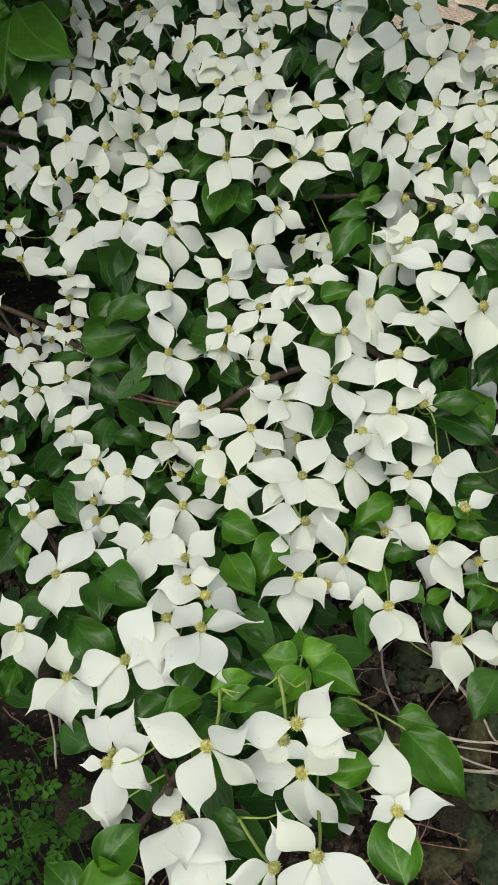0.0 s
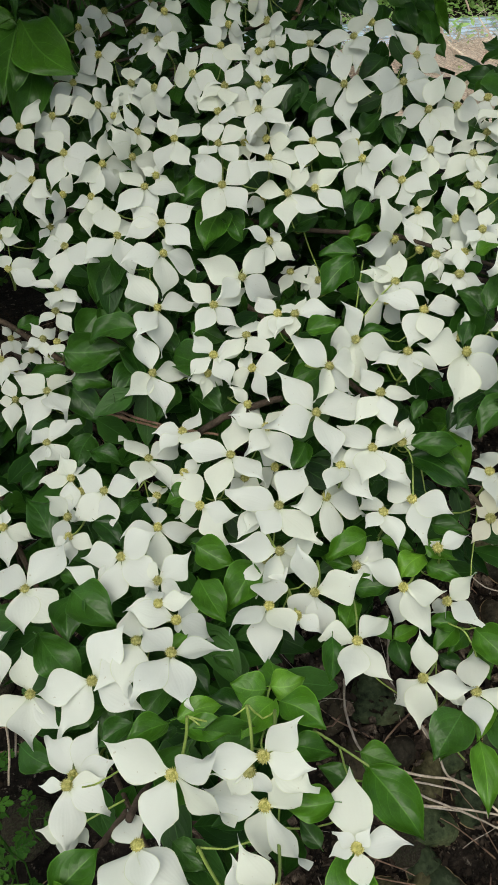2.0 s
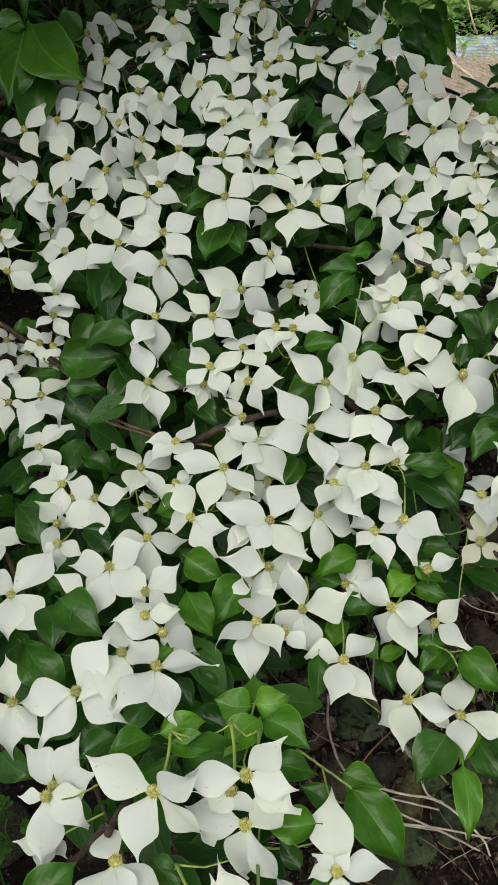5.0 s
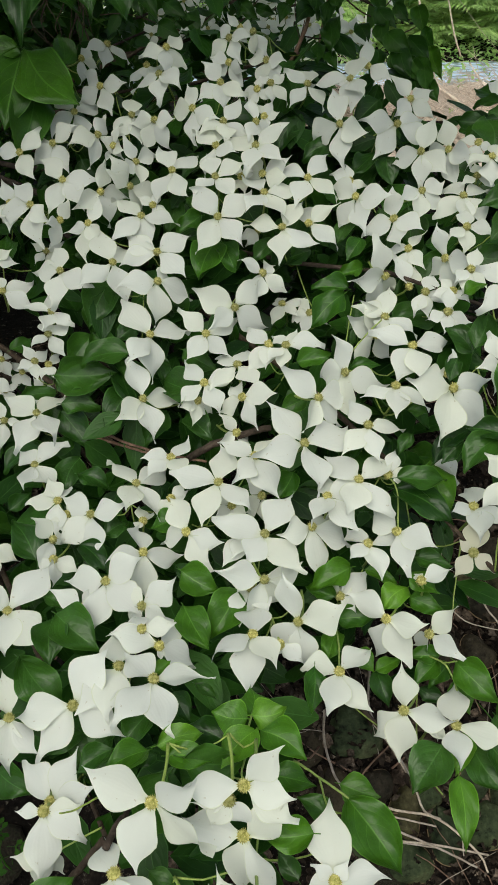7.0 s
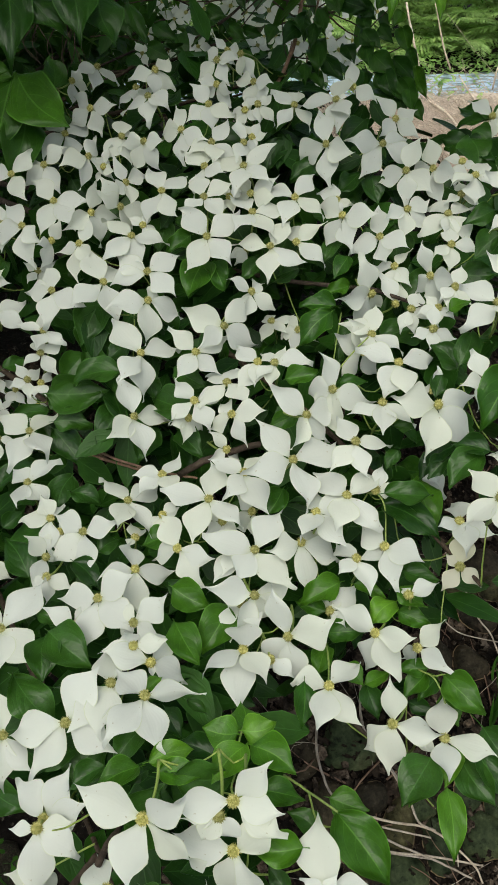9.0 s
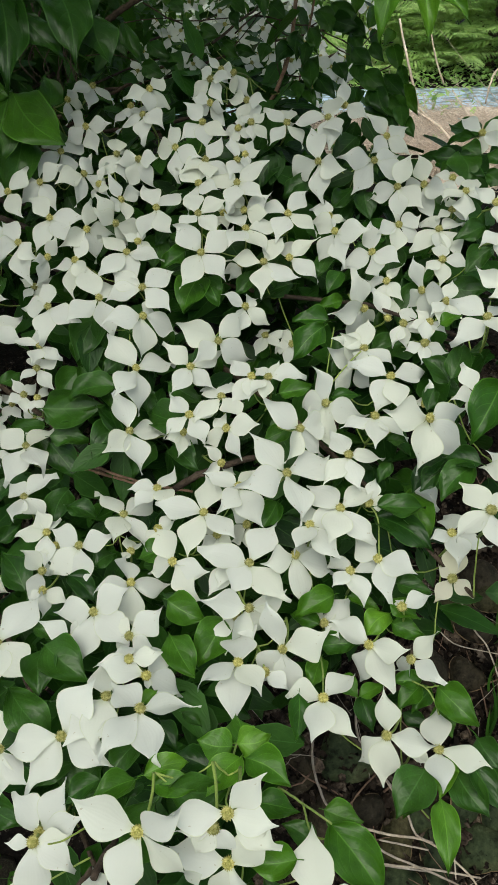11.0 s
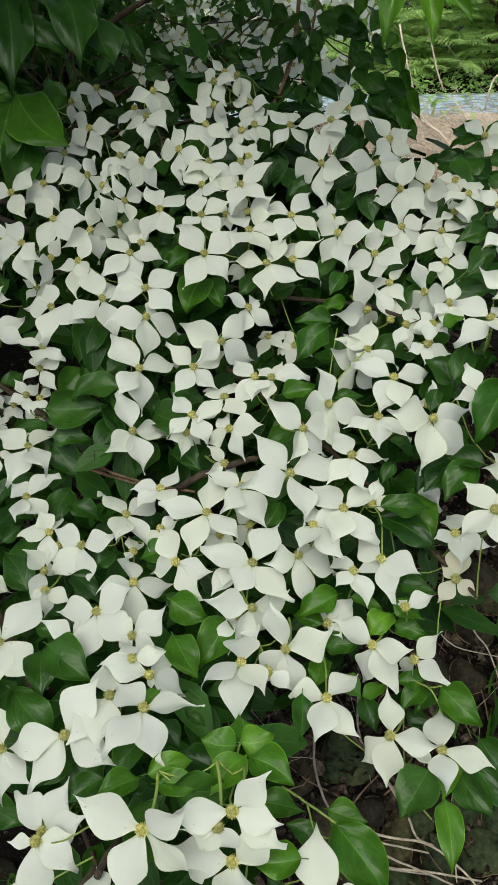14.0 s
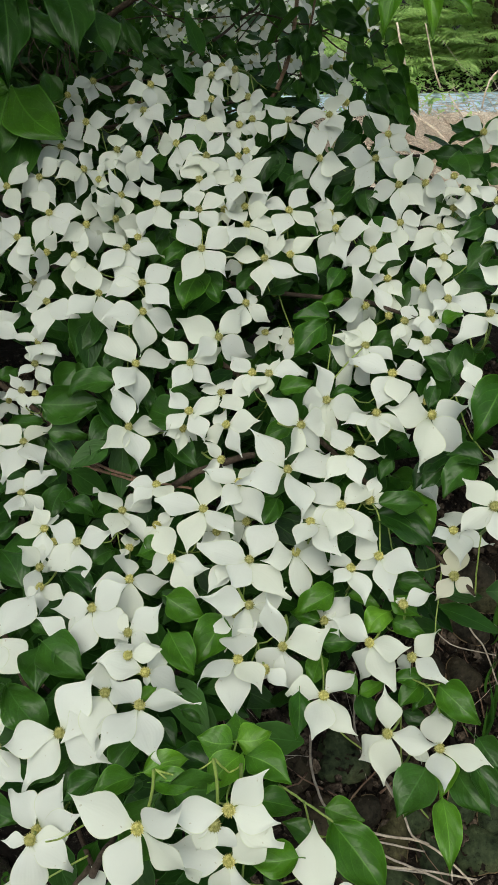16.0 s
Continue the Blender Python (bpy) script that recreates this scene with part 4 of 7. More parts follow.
leaf((-0.077, 0.433, 0.757), (-0.107, 0.414, 0.751), -88, 71, 0.50, "dark")
leaf((-0.040, 0.406, 0.791), (-0.075, 0.386, 0.792), -57, 71, 0.50)
leaf((-0.034, 0.407, 0.784), (-0.050, 0.396, 0.781), -77, 70, 0.50, "dark")
leaf((-0.023, 0.389, 0.806), (0.013, 0.384, 0.804), -91, 65, 0.50, "young")
leaf((-0.033, 0.408, 0.794), (0.005, 0.420, 0.793), -71, 58, 0.45, "young")
leaf((0.023, 0.426, 0.773), (-0.014, 0.440, 0.779), -93, 62, 0.50, "dark")
leaf((-0.044, 0.458, 0.775), (-0.069, 0.428, 0.763), -76, 64, 0.50, "dark")
leaf((-0.025, 0.475, 0.780), (-0.009, 0.452, 0.766), -70, 64, 0.50, "dark")
leaf((-0.006, 0.490, 0.772), (0.014, 0.479, 0.764), -72, 63, 0.40, "dark")
leaf((0.041, 0.436, 0.790), (0.011, 0.439, 0.797), -70, 62, 0.80, "young")
leaf((0.047, 0.411, 0.806), (0.020, 0.381, 0.800), -78, 60, 0.56, "young")
leaf((0.045, 0.438, 0.792), (0.075, 0.442, 0.795), -100, 60, 0.78, "young")
leaf((0.044, 0.450, 0.775), (0.045, 0.478, 0.780), -84, 64, 0.75, "young")
leaf((0.053, 0.424, 0.789), (0.089, 0.399, 0.785), -85, 62, 0.56, "young")
leaf((0.057, 0.388, 0.781), (0.096, 0.381, 0.776), -82, 68, 0.50)
leaf((0.117, 0.394, 0.758), (0.149, 0.382, 0.756), -100, 66, 0.62)
leaf((0.120, 0.369, 0.774), (0.156, 0.319, 0.754), -110, 64, 0.50)
leaf((0.106, 0.361, 0.760), (0.080, 0.376, 0.769), -81, 65, 0.50, "dark")
leaf((0.089, 0.334, 0.787), (0.049, 0.334, 0.786), -95, 69, 0.50)
leaf((0.106, 0.508, 0.771), (0.100, 0.470, 0.750), -91, 61, 0.40)
leaf((0.231, 0.532, 0.748), (0.205, 0.513, 0.737), -129, 71, 0.55)
leaf((0.244, 0.519, 0.761), (0.276, 0.480, 0.749), -118, 59, 0.50)
leaf((0.232, 0.532, 0.757), (0.202, 0.536, 0.754), -112, 61, 0.50)
leaf((0.243, 0.535, 0.739), (0.220, 0.516, 0.730), -110, 70, 0.50)
leaf((0.248, 0.524, 0.728), (0.258, 0.494, 0.716), -110, 64, 0.60)
leaf((0.215, 0.526, 0.716), (0.240, 0.511, 0.713), -109, 67, 0.45, "dark")
leaf((0.220, 0.452, 0.726), (0.186, 0.414, 0.710), -109, 72, 0.60, "dark")
leaf((0.254, 0.467, 0.703), (0.277, 0.421, 0.693), -118, 72, 0.55, "dark")
leaf((0.281, 0.490, 0.718), (0.296, 0.458, 0.710), -127, 62, 0.60, "dark")
leaf((0.272, 0.466, 0.712), (0.288, 0.428, 0.695), -102, 64, 0.50, "dark")
leaf((0.249, 0.470, 0.717), (0.231, 0.437, 0.704), -135, 70, 0.45, "young")
leaf((0.222, 0.409, 0.743), (0.216, 0.353, 0.724), -119, 70, 0.33, "young")
leaf((0.169, 0.529, 0.739), (0.199, 0.542, 0.745), -99, 71, 0.40)
leaf((0.172, 0.533, 0.735), (0.180, 0.501, 0.720), -110, 62, 0.50, "dark")
leaf((0.149, 0.545, 0.753), (0.167, 0.524, 0.744), -111, 55, 0.60)
leaf((0.134, 0.560, 0.764), (0.121, 0.528, 0.753), -108, 72, 0.50)
leaf((0.135, 0.576, 0.765), (0.173, 0.573, 0.771), -110, 60, 0.50)
leaf((0.207, 0.585, 0.798), (0.179, 0.565, 0.784), -108, 62, 0.60, "young")
leaf((0.203, 0.577, 0.824), (0.232, 0.558, 0.814), -94, 60, 0.50)
leaf((0.206, 0.573, 0.796), (0.237, 0.556, 0.793), -111, 56, 0.50)
leaf((0.167, 0.610, 0.801), (0.199, 0.596, 0.793), -83, 66, 0.40)
leaf((0.152, 0.611, 0.803), (0.109, 0.597, 0.789), -112, 64, 0.50)
leaf((0.136, 0.593, 0.780), (0.105, 0.606, 0.783), -105, 58, 0.45)
leaf((0.198, 0.643, 0.893), (0.248, 0.638, 0.893), -96, 62, 0.45, "dark")
leaf((0.198, 0.650, 0.874), (0.251, 0.605, 0.861), -109, 64, 0.45, "dark")
leaf((0.212, 0.592, 0.832), (0.248, 0.578, 0.830), -107, 59, 0.50, "dark")
leaf((0.098, 0.709, 0.857), (0.076, 0.681, 0.839), -90, 58, 0.50)
leaf((0.208, 0.605, 0.835), (0.235, 0.602, 0.838), -104, 56, 0.60, "dark")
leaf((-0.025, 0.618, 0.798), (0.015, 0.599, 0.785), -90, 56, 0.60)
leaf((-0.020, 0.570, 0.793), (0.006, 0.525, 0.778), -100, 70, 0.50)
leaf((0.034, 0.593, 0.788), (0.006, 0.553, 0.767), -89, 62, 0.60)
leaf((-0.029, 0.695, 0.804), (-0.064, 0.688, 0.797), -99, 61, 0.70)
leaf((-0.160, 0.789, 0.807), (-0.120, 0.775, 0.793), -79, 56, 0.50, "dark")
leaf((-0.168, 0.836, 0.799), (-0.181, 0.790, 0.780), -78, 66, 0.60, "dark")
leaf((-0.196, 0.682, 0.762), (-0.230, 0.728, 0.784), -94, 62, 0.50, "dark")
leaf((-0.248, 0.772, 0.766), (-0.224, 0.796, 0.777), -72, 54, 0.50, "dark")
leaf((-0.118, 0.701, 0.780), (-0.092, 0.719, 0.785), -69, 57, 0.60, "dark")
leaf((-0.143, 0.684, 0.782), (-0.112, 0.655, 0.765), -71, 65, 0.50, "dark")
leaf((-0.033, 0.640, 0.786), (-0.006, 0.632, 0.775), -73, 56, 0.50, "dark")
leaf((-0.042, 0.490, 0.787), (-0.028, 0.501, 0.792), -81, 61, 0.60, "young")
leaf((-0.172, 0.614, 0.771), (-0.149, 0.606, 0.759), -52, 59, 0.50, "dark")
leaf((-0.200, 0.906, 0.885), (-0.117, 0.897, 0.891), -90, 28, 0.50, "dark")
leaf((-0.198, 0.921, 0.876), (-0.173, 0.902, 0.857), -81, 51, 0.55, "dark")
leaf((-0.190, 0.875, 0.859), (-0.140, 0.876, 0.850), -75, 52, 0.50, "dark")
leaf((-0.211, 0.933, 0.843), (-0.259, 0.910, 0.848), -58, 51, 0.35, "dark")
leaf((-0.100, 0.872, 0.882), (-0.128, 0.824, 0.849), -84, 54, 0.50, "dark")
leaf((-0.129, 0.988, 0.981), (-0.154, 0.938, 0.938), -80, 34, 0.55, "dark")
leaf((-0.143, 0.984, 0.957), (-0.152, 0.939, 0.921), -76, 30, 0.50, "dark")
leaf((-0.153, 0.951, 0.921), (-0.185, 0.920, 0.889), -80, 24, 0.58, "dark")
leaf((-0.150, 0.942, 0.926), (-0.103, 0.918, 0.907), -88, 22, 0.50, "dark")
leaf((-0.093, 0.938, 0.939), (-0.121, 0.917, 0.923), -80, 34, 0.55, "dark")
leaf((-0.195, 0.890, 0.838), (-0.157, 0.853, 0.807), -75, 56, 0.50, "dark")
leaf((-0.205, 0.848, 0.798), (-0.178, 0.877, 0.814), -75, 54, 0.50, "dark")
leaf((-0.113, 0.914, 0.916), (-0.103, 0.877, 0.889), -69, 55, 0.40, "dark")
leaf((-0.273, 0.969, 0.893), (-0.248, 0.995, 0.900), -57, 45, 0.50, "dark")
leaf((-0.029, 0.874, 0.932), (0.013, 0.855, 0.913), -85, 50, 0.50, "dark")
leaf((-0.059, 0.893, 0.916), (-0.054, 0.857, 0.893), -69, 57, 0.50, "dark")
leaf((0.012, 0.989, 1.031), (-0.009, 0.937, 0.999), -71, 53, 0.55)
leaf((0.022, 0.980, 1.033), (0.038, 0.945, 1.007), -81, 54, 0.50)
leaf((0.085, 0.984, 1.034), (0.058, 0.964, 1.015), -96, 51, 0.50, "dark")
leaf((-0.050, 0.837, 0.863), (-0.077, 0.798, 0.841), -82, 58, 0.50, "dark")
leaf((-0.023, 0.815, 0.875), (0.007, 0.777, 0.861), -103, 65, 0.50, "dark")
leaf((0.172, 0.879, 1.006), (0.128, 0.882, 1.008), -90, 61, 0.50)
leaf((0.165, 0.864, 1.005), (0.125, 0.836, 0.976), -96, 48, 0.50)
leaf((0.193, 0.914, 1.019), (0.160, 0.905, 1.014), -86, 51, 0.45)
leaf((0.198, 0.961, 1.042), (0.177, 0.939, 1.020), -100, 49, 0.50)
leaf((0.290, 0.747, 0.982), (0.265, 0.774, 1.001), -91, 55, 0.55, "dark")
leaf((0.286, 0.732, 0.993), (0.305, 0.761, 1.022), -105, 49, 0.50, "dark")
leaf((0.291, 0.808, 1.025), (0.317, 0.814, 1.034), -109, 59, 0.55)
leaf((0.308, 0.645, 1.026), (0.272, 0.604, 0.991), -109, 55, 0.50)
leaf((0.106, 0.794, 0.952), (0.144, 0.791, 0.961), -113, 55, 0.50)
leaf((0.163, 0.776, 0.952), (0.198, 0.773, 0.957), -102, 47, 0.40)
leaf((0.270, 0.733, 0.982), (0.259, 0.713, 0.965), -109, 53, 0.50, "dark")
leaf((0.216, 0.704, 0.938), (0.236, 0.699, 0.936), -93, 60, 0.50, "dark")
leaf((0.219, 0.686, 0.918), (0.204, 0.673, 0.902), -98, 45, 0.50, "dark")
leaf((0.291, 0.617, 0.957), (0.257, 0.633, 0.957), -114, 50, 0.50, "dark")
leaf((0.284, 0.618, 0.953), (0.249, 0.598, 0.929), -122, 57, 0.55, "dark")
leaf((0.273, 0.666, 0.935), (0.243, 0.655, 0.920), -116, 57, 0.50, "dark")
leaf((0.266, 0.657, 0.926), (0.242, 0.645, 0.908), -133, 56, 0.50, "dark")
leaf((0.117, 0.769, 0.918), (0.083, 0.759, 0.907), -90, 44, 0.50)
leaf((0.169, 1.088, 1.132), (0.130, 1.079, 1.113), -104, 43, 0.50, "dark")
leaf((0.228, 1.083, 1.120), (0.191, 1.056, 1.097), -93, 51, 0.50, "dark")
leaf((0.242, 1.076, 1.118), (0.248, 1.049, 1.085), -100, 38, 0.60, "dark")
leaf((0.176, 1.116, 1.154), (0.140, 1.101, 1.135), -95, 44, 0.50, "dark")
leaf((0.240, 1.149, 1.177), (0.202, 1.127, 1.148), -96, 42, 0.50, "dark")
leaf((0.398, 1.104, 1.179), (0.367, 1.132, 1.167), -100, 40, 0.30, "dark")
leaf((0.377, 1.113, 1.153), (0.343, 1.126, 1.154), -98, 30, 0.56, "dark")
leaf((0.377, 1.105, 1.159), (0.400, 1.087, 1.149), -98, 24, 0.5, "dark")
leaf((0.376, 0.957, 1.097), (0.336, 0.948, 1.084), -99, 49, 0.50, "dark")
leaf((0.365, 0.891, 1.087), (0.333, 0.876, 1.062), -116, 48, 0.50, "dark")
leaf((0.188, 1.000, 1.057), (0.168, 0.974, 1.031), -100, 48, 0.50, "dark")
leaf((-0.006, 1.017, 1.058), (-0.040, 1.002, 1.041), -93, 45, 0.50)
leaf((-0.034, 1.063, 1.077), (-0.048, 1.039, 1.061), -78, 51, 0.50, "dark")
leaf((-0.152, 0.303, 0.688), (-0.184, 0.331, 0.695), -64, 66, 0.60)
leaf((-0.144, 0.296, 0.711), (-0.093, 0.295, 0.723), -83, 62, 0.66)
leaf((-0.127, 0.307, 0.726), (-0.094, 0.332, 0.741), -88, 60, 0.66)
leaf((-0.037, 0.335, 0.741), (-0.011, 0.315, 0.733), -74, 72, 0.50, "dark")
leaf((-0.268, 0.748, 0.749), (-0.290, 0.697, 0.733), -64, 66, 0.50, "dark")
leaf((-0.262, 0.672, 0.747), (-0.262, 0.647, 0.731), -75, 57, 0.50)
leaf((-0.260, 0.542, 0.692), (-0.269, 0.508, 0.683), -55, 67, 0.50)
leaf((0.102, 0.275, 0.730), (0.100, 0.327, 0.744), -90, 60, 0.58, "young")
leaf((0.078, 0.326, 0.739), (0.063, 0.345, 0.747), -98, 65, 0.50, "dark")
leaf((0.215, 0.459, 0.709), (0.196, 0.425, 0.693), -102, 66, 0.50)
leaf((0.242, 0.676, 0.886), (0.251, 0.621, 0.860), -113, 60, 0.50)
leaf((0.268, 0.693, 0.906), (0.241, 0.673, 0.888), -111, 56, 0.50, "dark")
leaf((0.375, 1.093, 1.159), (0.378, 1.052, 1.128), -104, 26, 0.82, "dark")
leaf((0.382, 1.109, 1.167), (0.406, 1.089, 1.153), -100, 30, 0.60, "dark")
leaf((0.395, 1.081, 1.159), (0.403, 1.045, 1.136), -120, 28, 0.55, "dark")
leaf((0.403, 1.071, 1.162), (0.423, 1.053, 1.152), -120, 30, 0.60, "dark")
leaf((0.398, 1.038, 1.145), (0.417, 1.019, 1.132), -109, 40, 0.60, "dark")
leaf((0.367, 1.109, 1.146), (0.352, 1.101, 1.131), -88, 30, 0.60, "dark")
leaf((0.331, 1.114, 1.125), (0.300, 1.140, 1.145), -103, 44, 0.50, "dark")
leaf((-0.239, 1.184, 1.358), (-0.227, 1.087, 1.257), -84, 52, 0.34, "dark")
leaf((-0.213, 1.170, 1.342), (-0.153, 1.136, 1.285), -75, 24, 0.35, "dark")
leaf((-0.161, 1.188, 1.357), (-0.138, 1.100, 1.284), -88, 40, 0.42, "dark")
leaf((-0.119, 1.185, 1.333), (-0.096, 1.132, 1.281), -76, 34, 0.67, "dark")
leaf((-0.223, 1.273, 1.382), (-0.198, 1.231, 1.348), -90, 35, 0.44, "dark")
leaf((-0.138, 1.270, 1.380), (-0.126, 1.222, 1.338), -90, 35, 0.44, "dark")
leaf((-0.247, 1.204, 1.238), (-0.167, 1.121, 1.180), -92, 30, 0.47, "broad")
leaf((-0.257, 1.214, 1.235), (-0.275, 1.127, 1.149), -82, 34, 0.46, "broad")
leaf((-0.241, 1.200, 1.193), (-0.266, 1.126, 1.109), -80, 16, 0.42, "dark")
leaf((-0.256, 1.203, 1.236), (-0.303, 1.199, 1.247), -86, 30, 0.45, "broad")
leaf((-0.097, 1.348, 1.319), (-0.070, 1.305, 1.264), -85, 30, 0.30, "dark")
leaf((-0.248, 1.204, 1.179), (-0.239, 1.181, 1.143), -95, 10, 0.55, "dark")
leaf((0.242, 0.964, 1.390), (0.223, 0.930, 1.309), -107, 32, 0.29, "young")
leaf((0.271, 0.959, 1.382), (0.273, 0.905, 1.308), -106, 44, 0.27, "young")
leaf((0.285, 0.935, 1.361), (0.315, 0.902, 1.325), -107, 37, 0.27, "young")
leaf((0.112, 1.258, 1.375), (0.114, 1.220, 1.327), -92, 35, 0.40, "dark")
leaf((0.205, 1.369, 1.331), (0.223, 1.335, 1.299), -89, 24, 0.53, "dark")
leaf((0.227, 1.357, 1.320), (0.266, 1.332, 1.308), -114, 16, 0.53, "dark")
leaf((0.232, 1.397, 1.341), (0.271, 1.366, 1.319), -90, 7, 0.45, "dark")
leaf((0.242, 1.387, 1.324), (0.263, 1.356, 1.293), -101, 5, 0.45, "dark")
leaf((0.253, 1.357, 1.313), (0.279, 1.329, 1.294), -108, 15, 0.46, "dark")
leaf((0.257, 1.347, 1.297), (0.265, 1.319, 1.269), -109, 26, 0.46, "dark")
leaf((0.257, 1.316, 1.281), (0.282, 1.285, 1.257), -99, 16, 0.51, "dark")
leaf((0.263, 1.307, 1.267), (0.265, 1.277, 1.234), -112, 26, 0.51, "dark")
leaf((0.282, 1.307, 1.287), (0.300, 1.281, 1.262), -116, 7, 0.38, "dark")
leaf((0.270, 1.286, 1.249), (0.300, 1.254, 1.223), -114, 19, 0.53, "dark")
leaf((0.279, 1.271, 1.227), (0.294, 1.240, 1.198), -98, 8, 0.53, "dark")
leaf((0.286, 1.263, 1.230), (0.298, 1.227, 1.194), -111, 15, 0.44, "dark")
leaf((0.299, 1.253, 1.216), (0.320, 1.222, 1.188), -113, 21, 0.44, "dark")
leaf((0.301, 1.281, 1.243), (0.328, 1.247, 1.215), -96, 12, 0.42, "dark")
leaf((0.304, 1.271, 1.226), (0.312, 1.239, 1.194), -96, 12, 0.40, "dark")
leaf((0.310, 1.255, 1.218), (0.330, 1.221, 1.187), -104, 7, 0.42, "dark")
leaf((0.306, 1.245, 1.200), (0.312, 1.214, 1.170), -103, 13, 0.40, "dark")
leaf((0.318, 1.237, 1.207), (0.318, 1.204, 1.176), -101, 15, 0.42, "dark")
leaf((0.327, 1.227, 1.192), (0.335, 1.198, 1.166), -125, 24, 0.40, "dark")
leaf((0.283, 1.271, 1.204), (0.289, 1.232, 1.176), -109, 21, 0.53, "dark")
leaf((0.194, 1.378, 1.307), (0.204, 1.343, 1.273), -105, 16, 0.43, "dark")
leaf((0.190, 1.366, 1.289), (0.181, 1.334, 1.257), -88, 16, 0.43, "dark")
leaf((0.175, 1.385, 1.297), (0.172, 1.352, 1.265), -82, 13, 0.55, "dark")
leaf((0.164, 1.372, 1.281), (0.136, 1.346, 1.260), -104, 8, 0.55, "dark")
leaf((0.190, 1.366, 1.265), (0.192, 1.317, 1.220), -101, 6, 0.42, "dark")
leaf((0.204, 1.348, 1.245), (0.231, 1.307, 1.209), -103, 23, 0.40, "dark")
leaf((0.172, 1.349, 1.233), (0.172, 1.318, 1.207), -87, 4, 0.46, "dark")
leaf((0.184, 1.339, 1.221), (0.198, 1.312, 1.200), -97, 7, 0.46, "dark")
leaf((0.134, 1.423, 1.342), (0.158, 1.398, 1.320), -89, 3, 0.53, "dark")
leaf((0.237, 1.372, 1.257), (0.250, 1.346, 1.232), -110, 21, 0.54, "dark")
leaf((0.268, 1.329, 1.223), (0.250, 1.300, 1.191), -95, 14, 0.46, "dark")
leaf((0.074, 1.430, 1.351), (0.094, 1.407, 1.326), -90, 13, 0.43, "dark")
leaf((0.077, 1.421, 1.332), (0.081, 1.399, 1.305), -108, 22, 0.43, "dark")
leaf((0.323, 1.336, 1.280), (0.329, 1.305, 1.245), -113, 17, 0.44)
leaf((0.331, 1.309, 1.253), (0.339, 1.282, 1.226), -104, 8, 0.42)
leaf((0.336, 1.284, 1.229), (0.349, 1.252, 1.193), -114, 25, 0.43)
leaf((0.303, 1.391, 1.335), (0.285, 1.362, 1.304), -96, 6, 0.41)
leaf((0.276, 1.416, 1.358), (0.266, 1.384, 1.322), -94, 15, 0.38)
leaf((0.322, 1.349, 1.302), (0.306, 1.338, 1.282), -111, 7, 0.56)
leaf((-0.030, 1.478, 1.348), (-0.009, 1.455, 1.330), -93, 13, 0.57, "dark")
leaf((0.018, 1.455, 1.311), (0.052, 1.435, 1.297), -102, 3, 0.45, "dark")
leaf((0.021, 1.449, 1.300), (0.011, 1.426, 1.280), -79, 15, 0.65, "dark")
leaf((0.055, 1.417, 1.286), (0.082, 1.397, 1.263), -87, 7, 0.42, "dark")
leaf((0.078, 1.413, 1.279), (0.110, 1.398, 1.270), -83, 12, 0.40, "dark")
leaf((-0.117, 1.457, 1.306), (-0.106, 1.423, 1.267), -91, 10, 0.49, "dark")
leaf((-0.068, 1.445, 1.287), (-0.032, 1.419, 1.264), -97, 17, 0.44, "dark")
leaf((-0.081, 1.428, 1.257), (-0.041, 1.405, 1.239), -94, 6, 0.47, "dark")
leaf((0.129, 1.412, 1.282), (0.114, 1.390, 1.261), -103, 14, 0.60, "dark")
leaf((-0.033, 1.435, 1.272), (-0.013, 1.404, 1.239), -80, 19, 0.46, "dark")
leaf((-0.193, 0.456, 0.700), (-0.157, 0.433, 0.698), -90, 60, 0.6, "dark")


# leaves that stand close under the flower heads, in the green darkened for shade
def behind_flowers(base, tip, gap, reach):
    """True where a leaf lies under every flower head near it."""
    for p, n, end in FLOWERS:
        for q in (base, tip, base.lerp(tip, 0.5)):
            d = q - p
            h = d.dot(n)
            if h > -gap and h < 0.25 and (d - h * n).length < reach:
                return False
    return True


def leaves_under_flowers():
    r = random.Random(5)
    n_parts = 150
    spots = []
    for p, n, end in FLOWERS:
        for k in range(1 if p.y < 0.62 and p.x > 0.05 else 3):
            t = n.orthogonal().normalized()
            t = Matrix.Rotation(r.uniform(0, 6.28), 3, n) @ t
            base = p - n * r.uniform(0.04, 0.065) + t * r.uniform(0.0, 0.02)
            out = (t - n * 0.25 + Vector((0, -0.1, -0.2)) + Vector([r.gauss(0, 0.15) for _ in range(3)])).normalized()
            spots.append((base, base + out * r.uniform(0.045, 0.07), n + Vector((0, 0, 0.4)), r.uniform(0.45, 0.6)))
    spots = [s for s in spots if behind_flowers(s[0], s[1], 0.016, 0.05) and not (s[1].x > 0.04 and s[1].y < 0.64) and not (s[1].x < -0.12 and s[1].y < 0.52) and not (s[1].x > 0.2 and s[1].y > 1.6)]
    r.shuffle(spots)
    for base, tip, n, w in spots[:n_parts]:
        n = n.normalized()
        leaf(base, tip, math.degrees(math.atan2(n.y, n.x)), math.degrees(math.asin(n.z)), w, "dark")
    return spots[n_parts:]


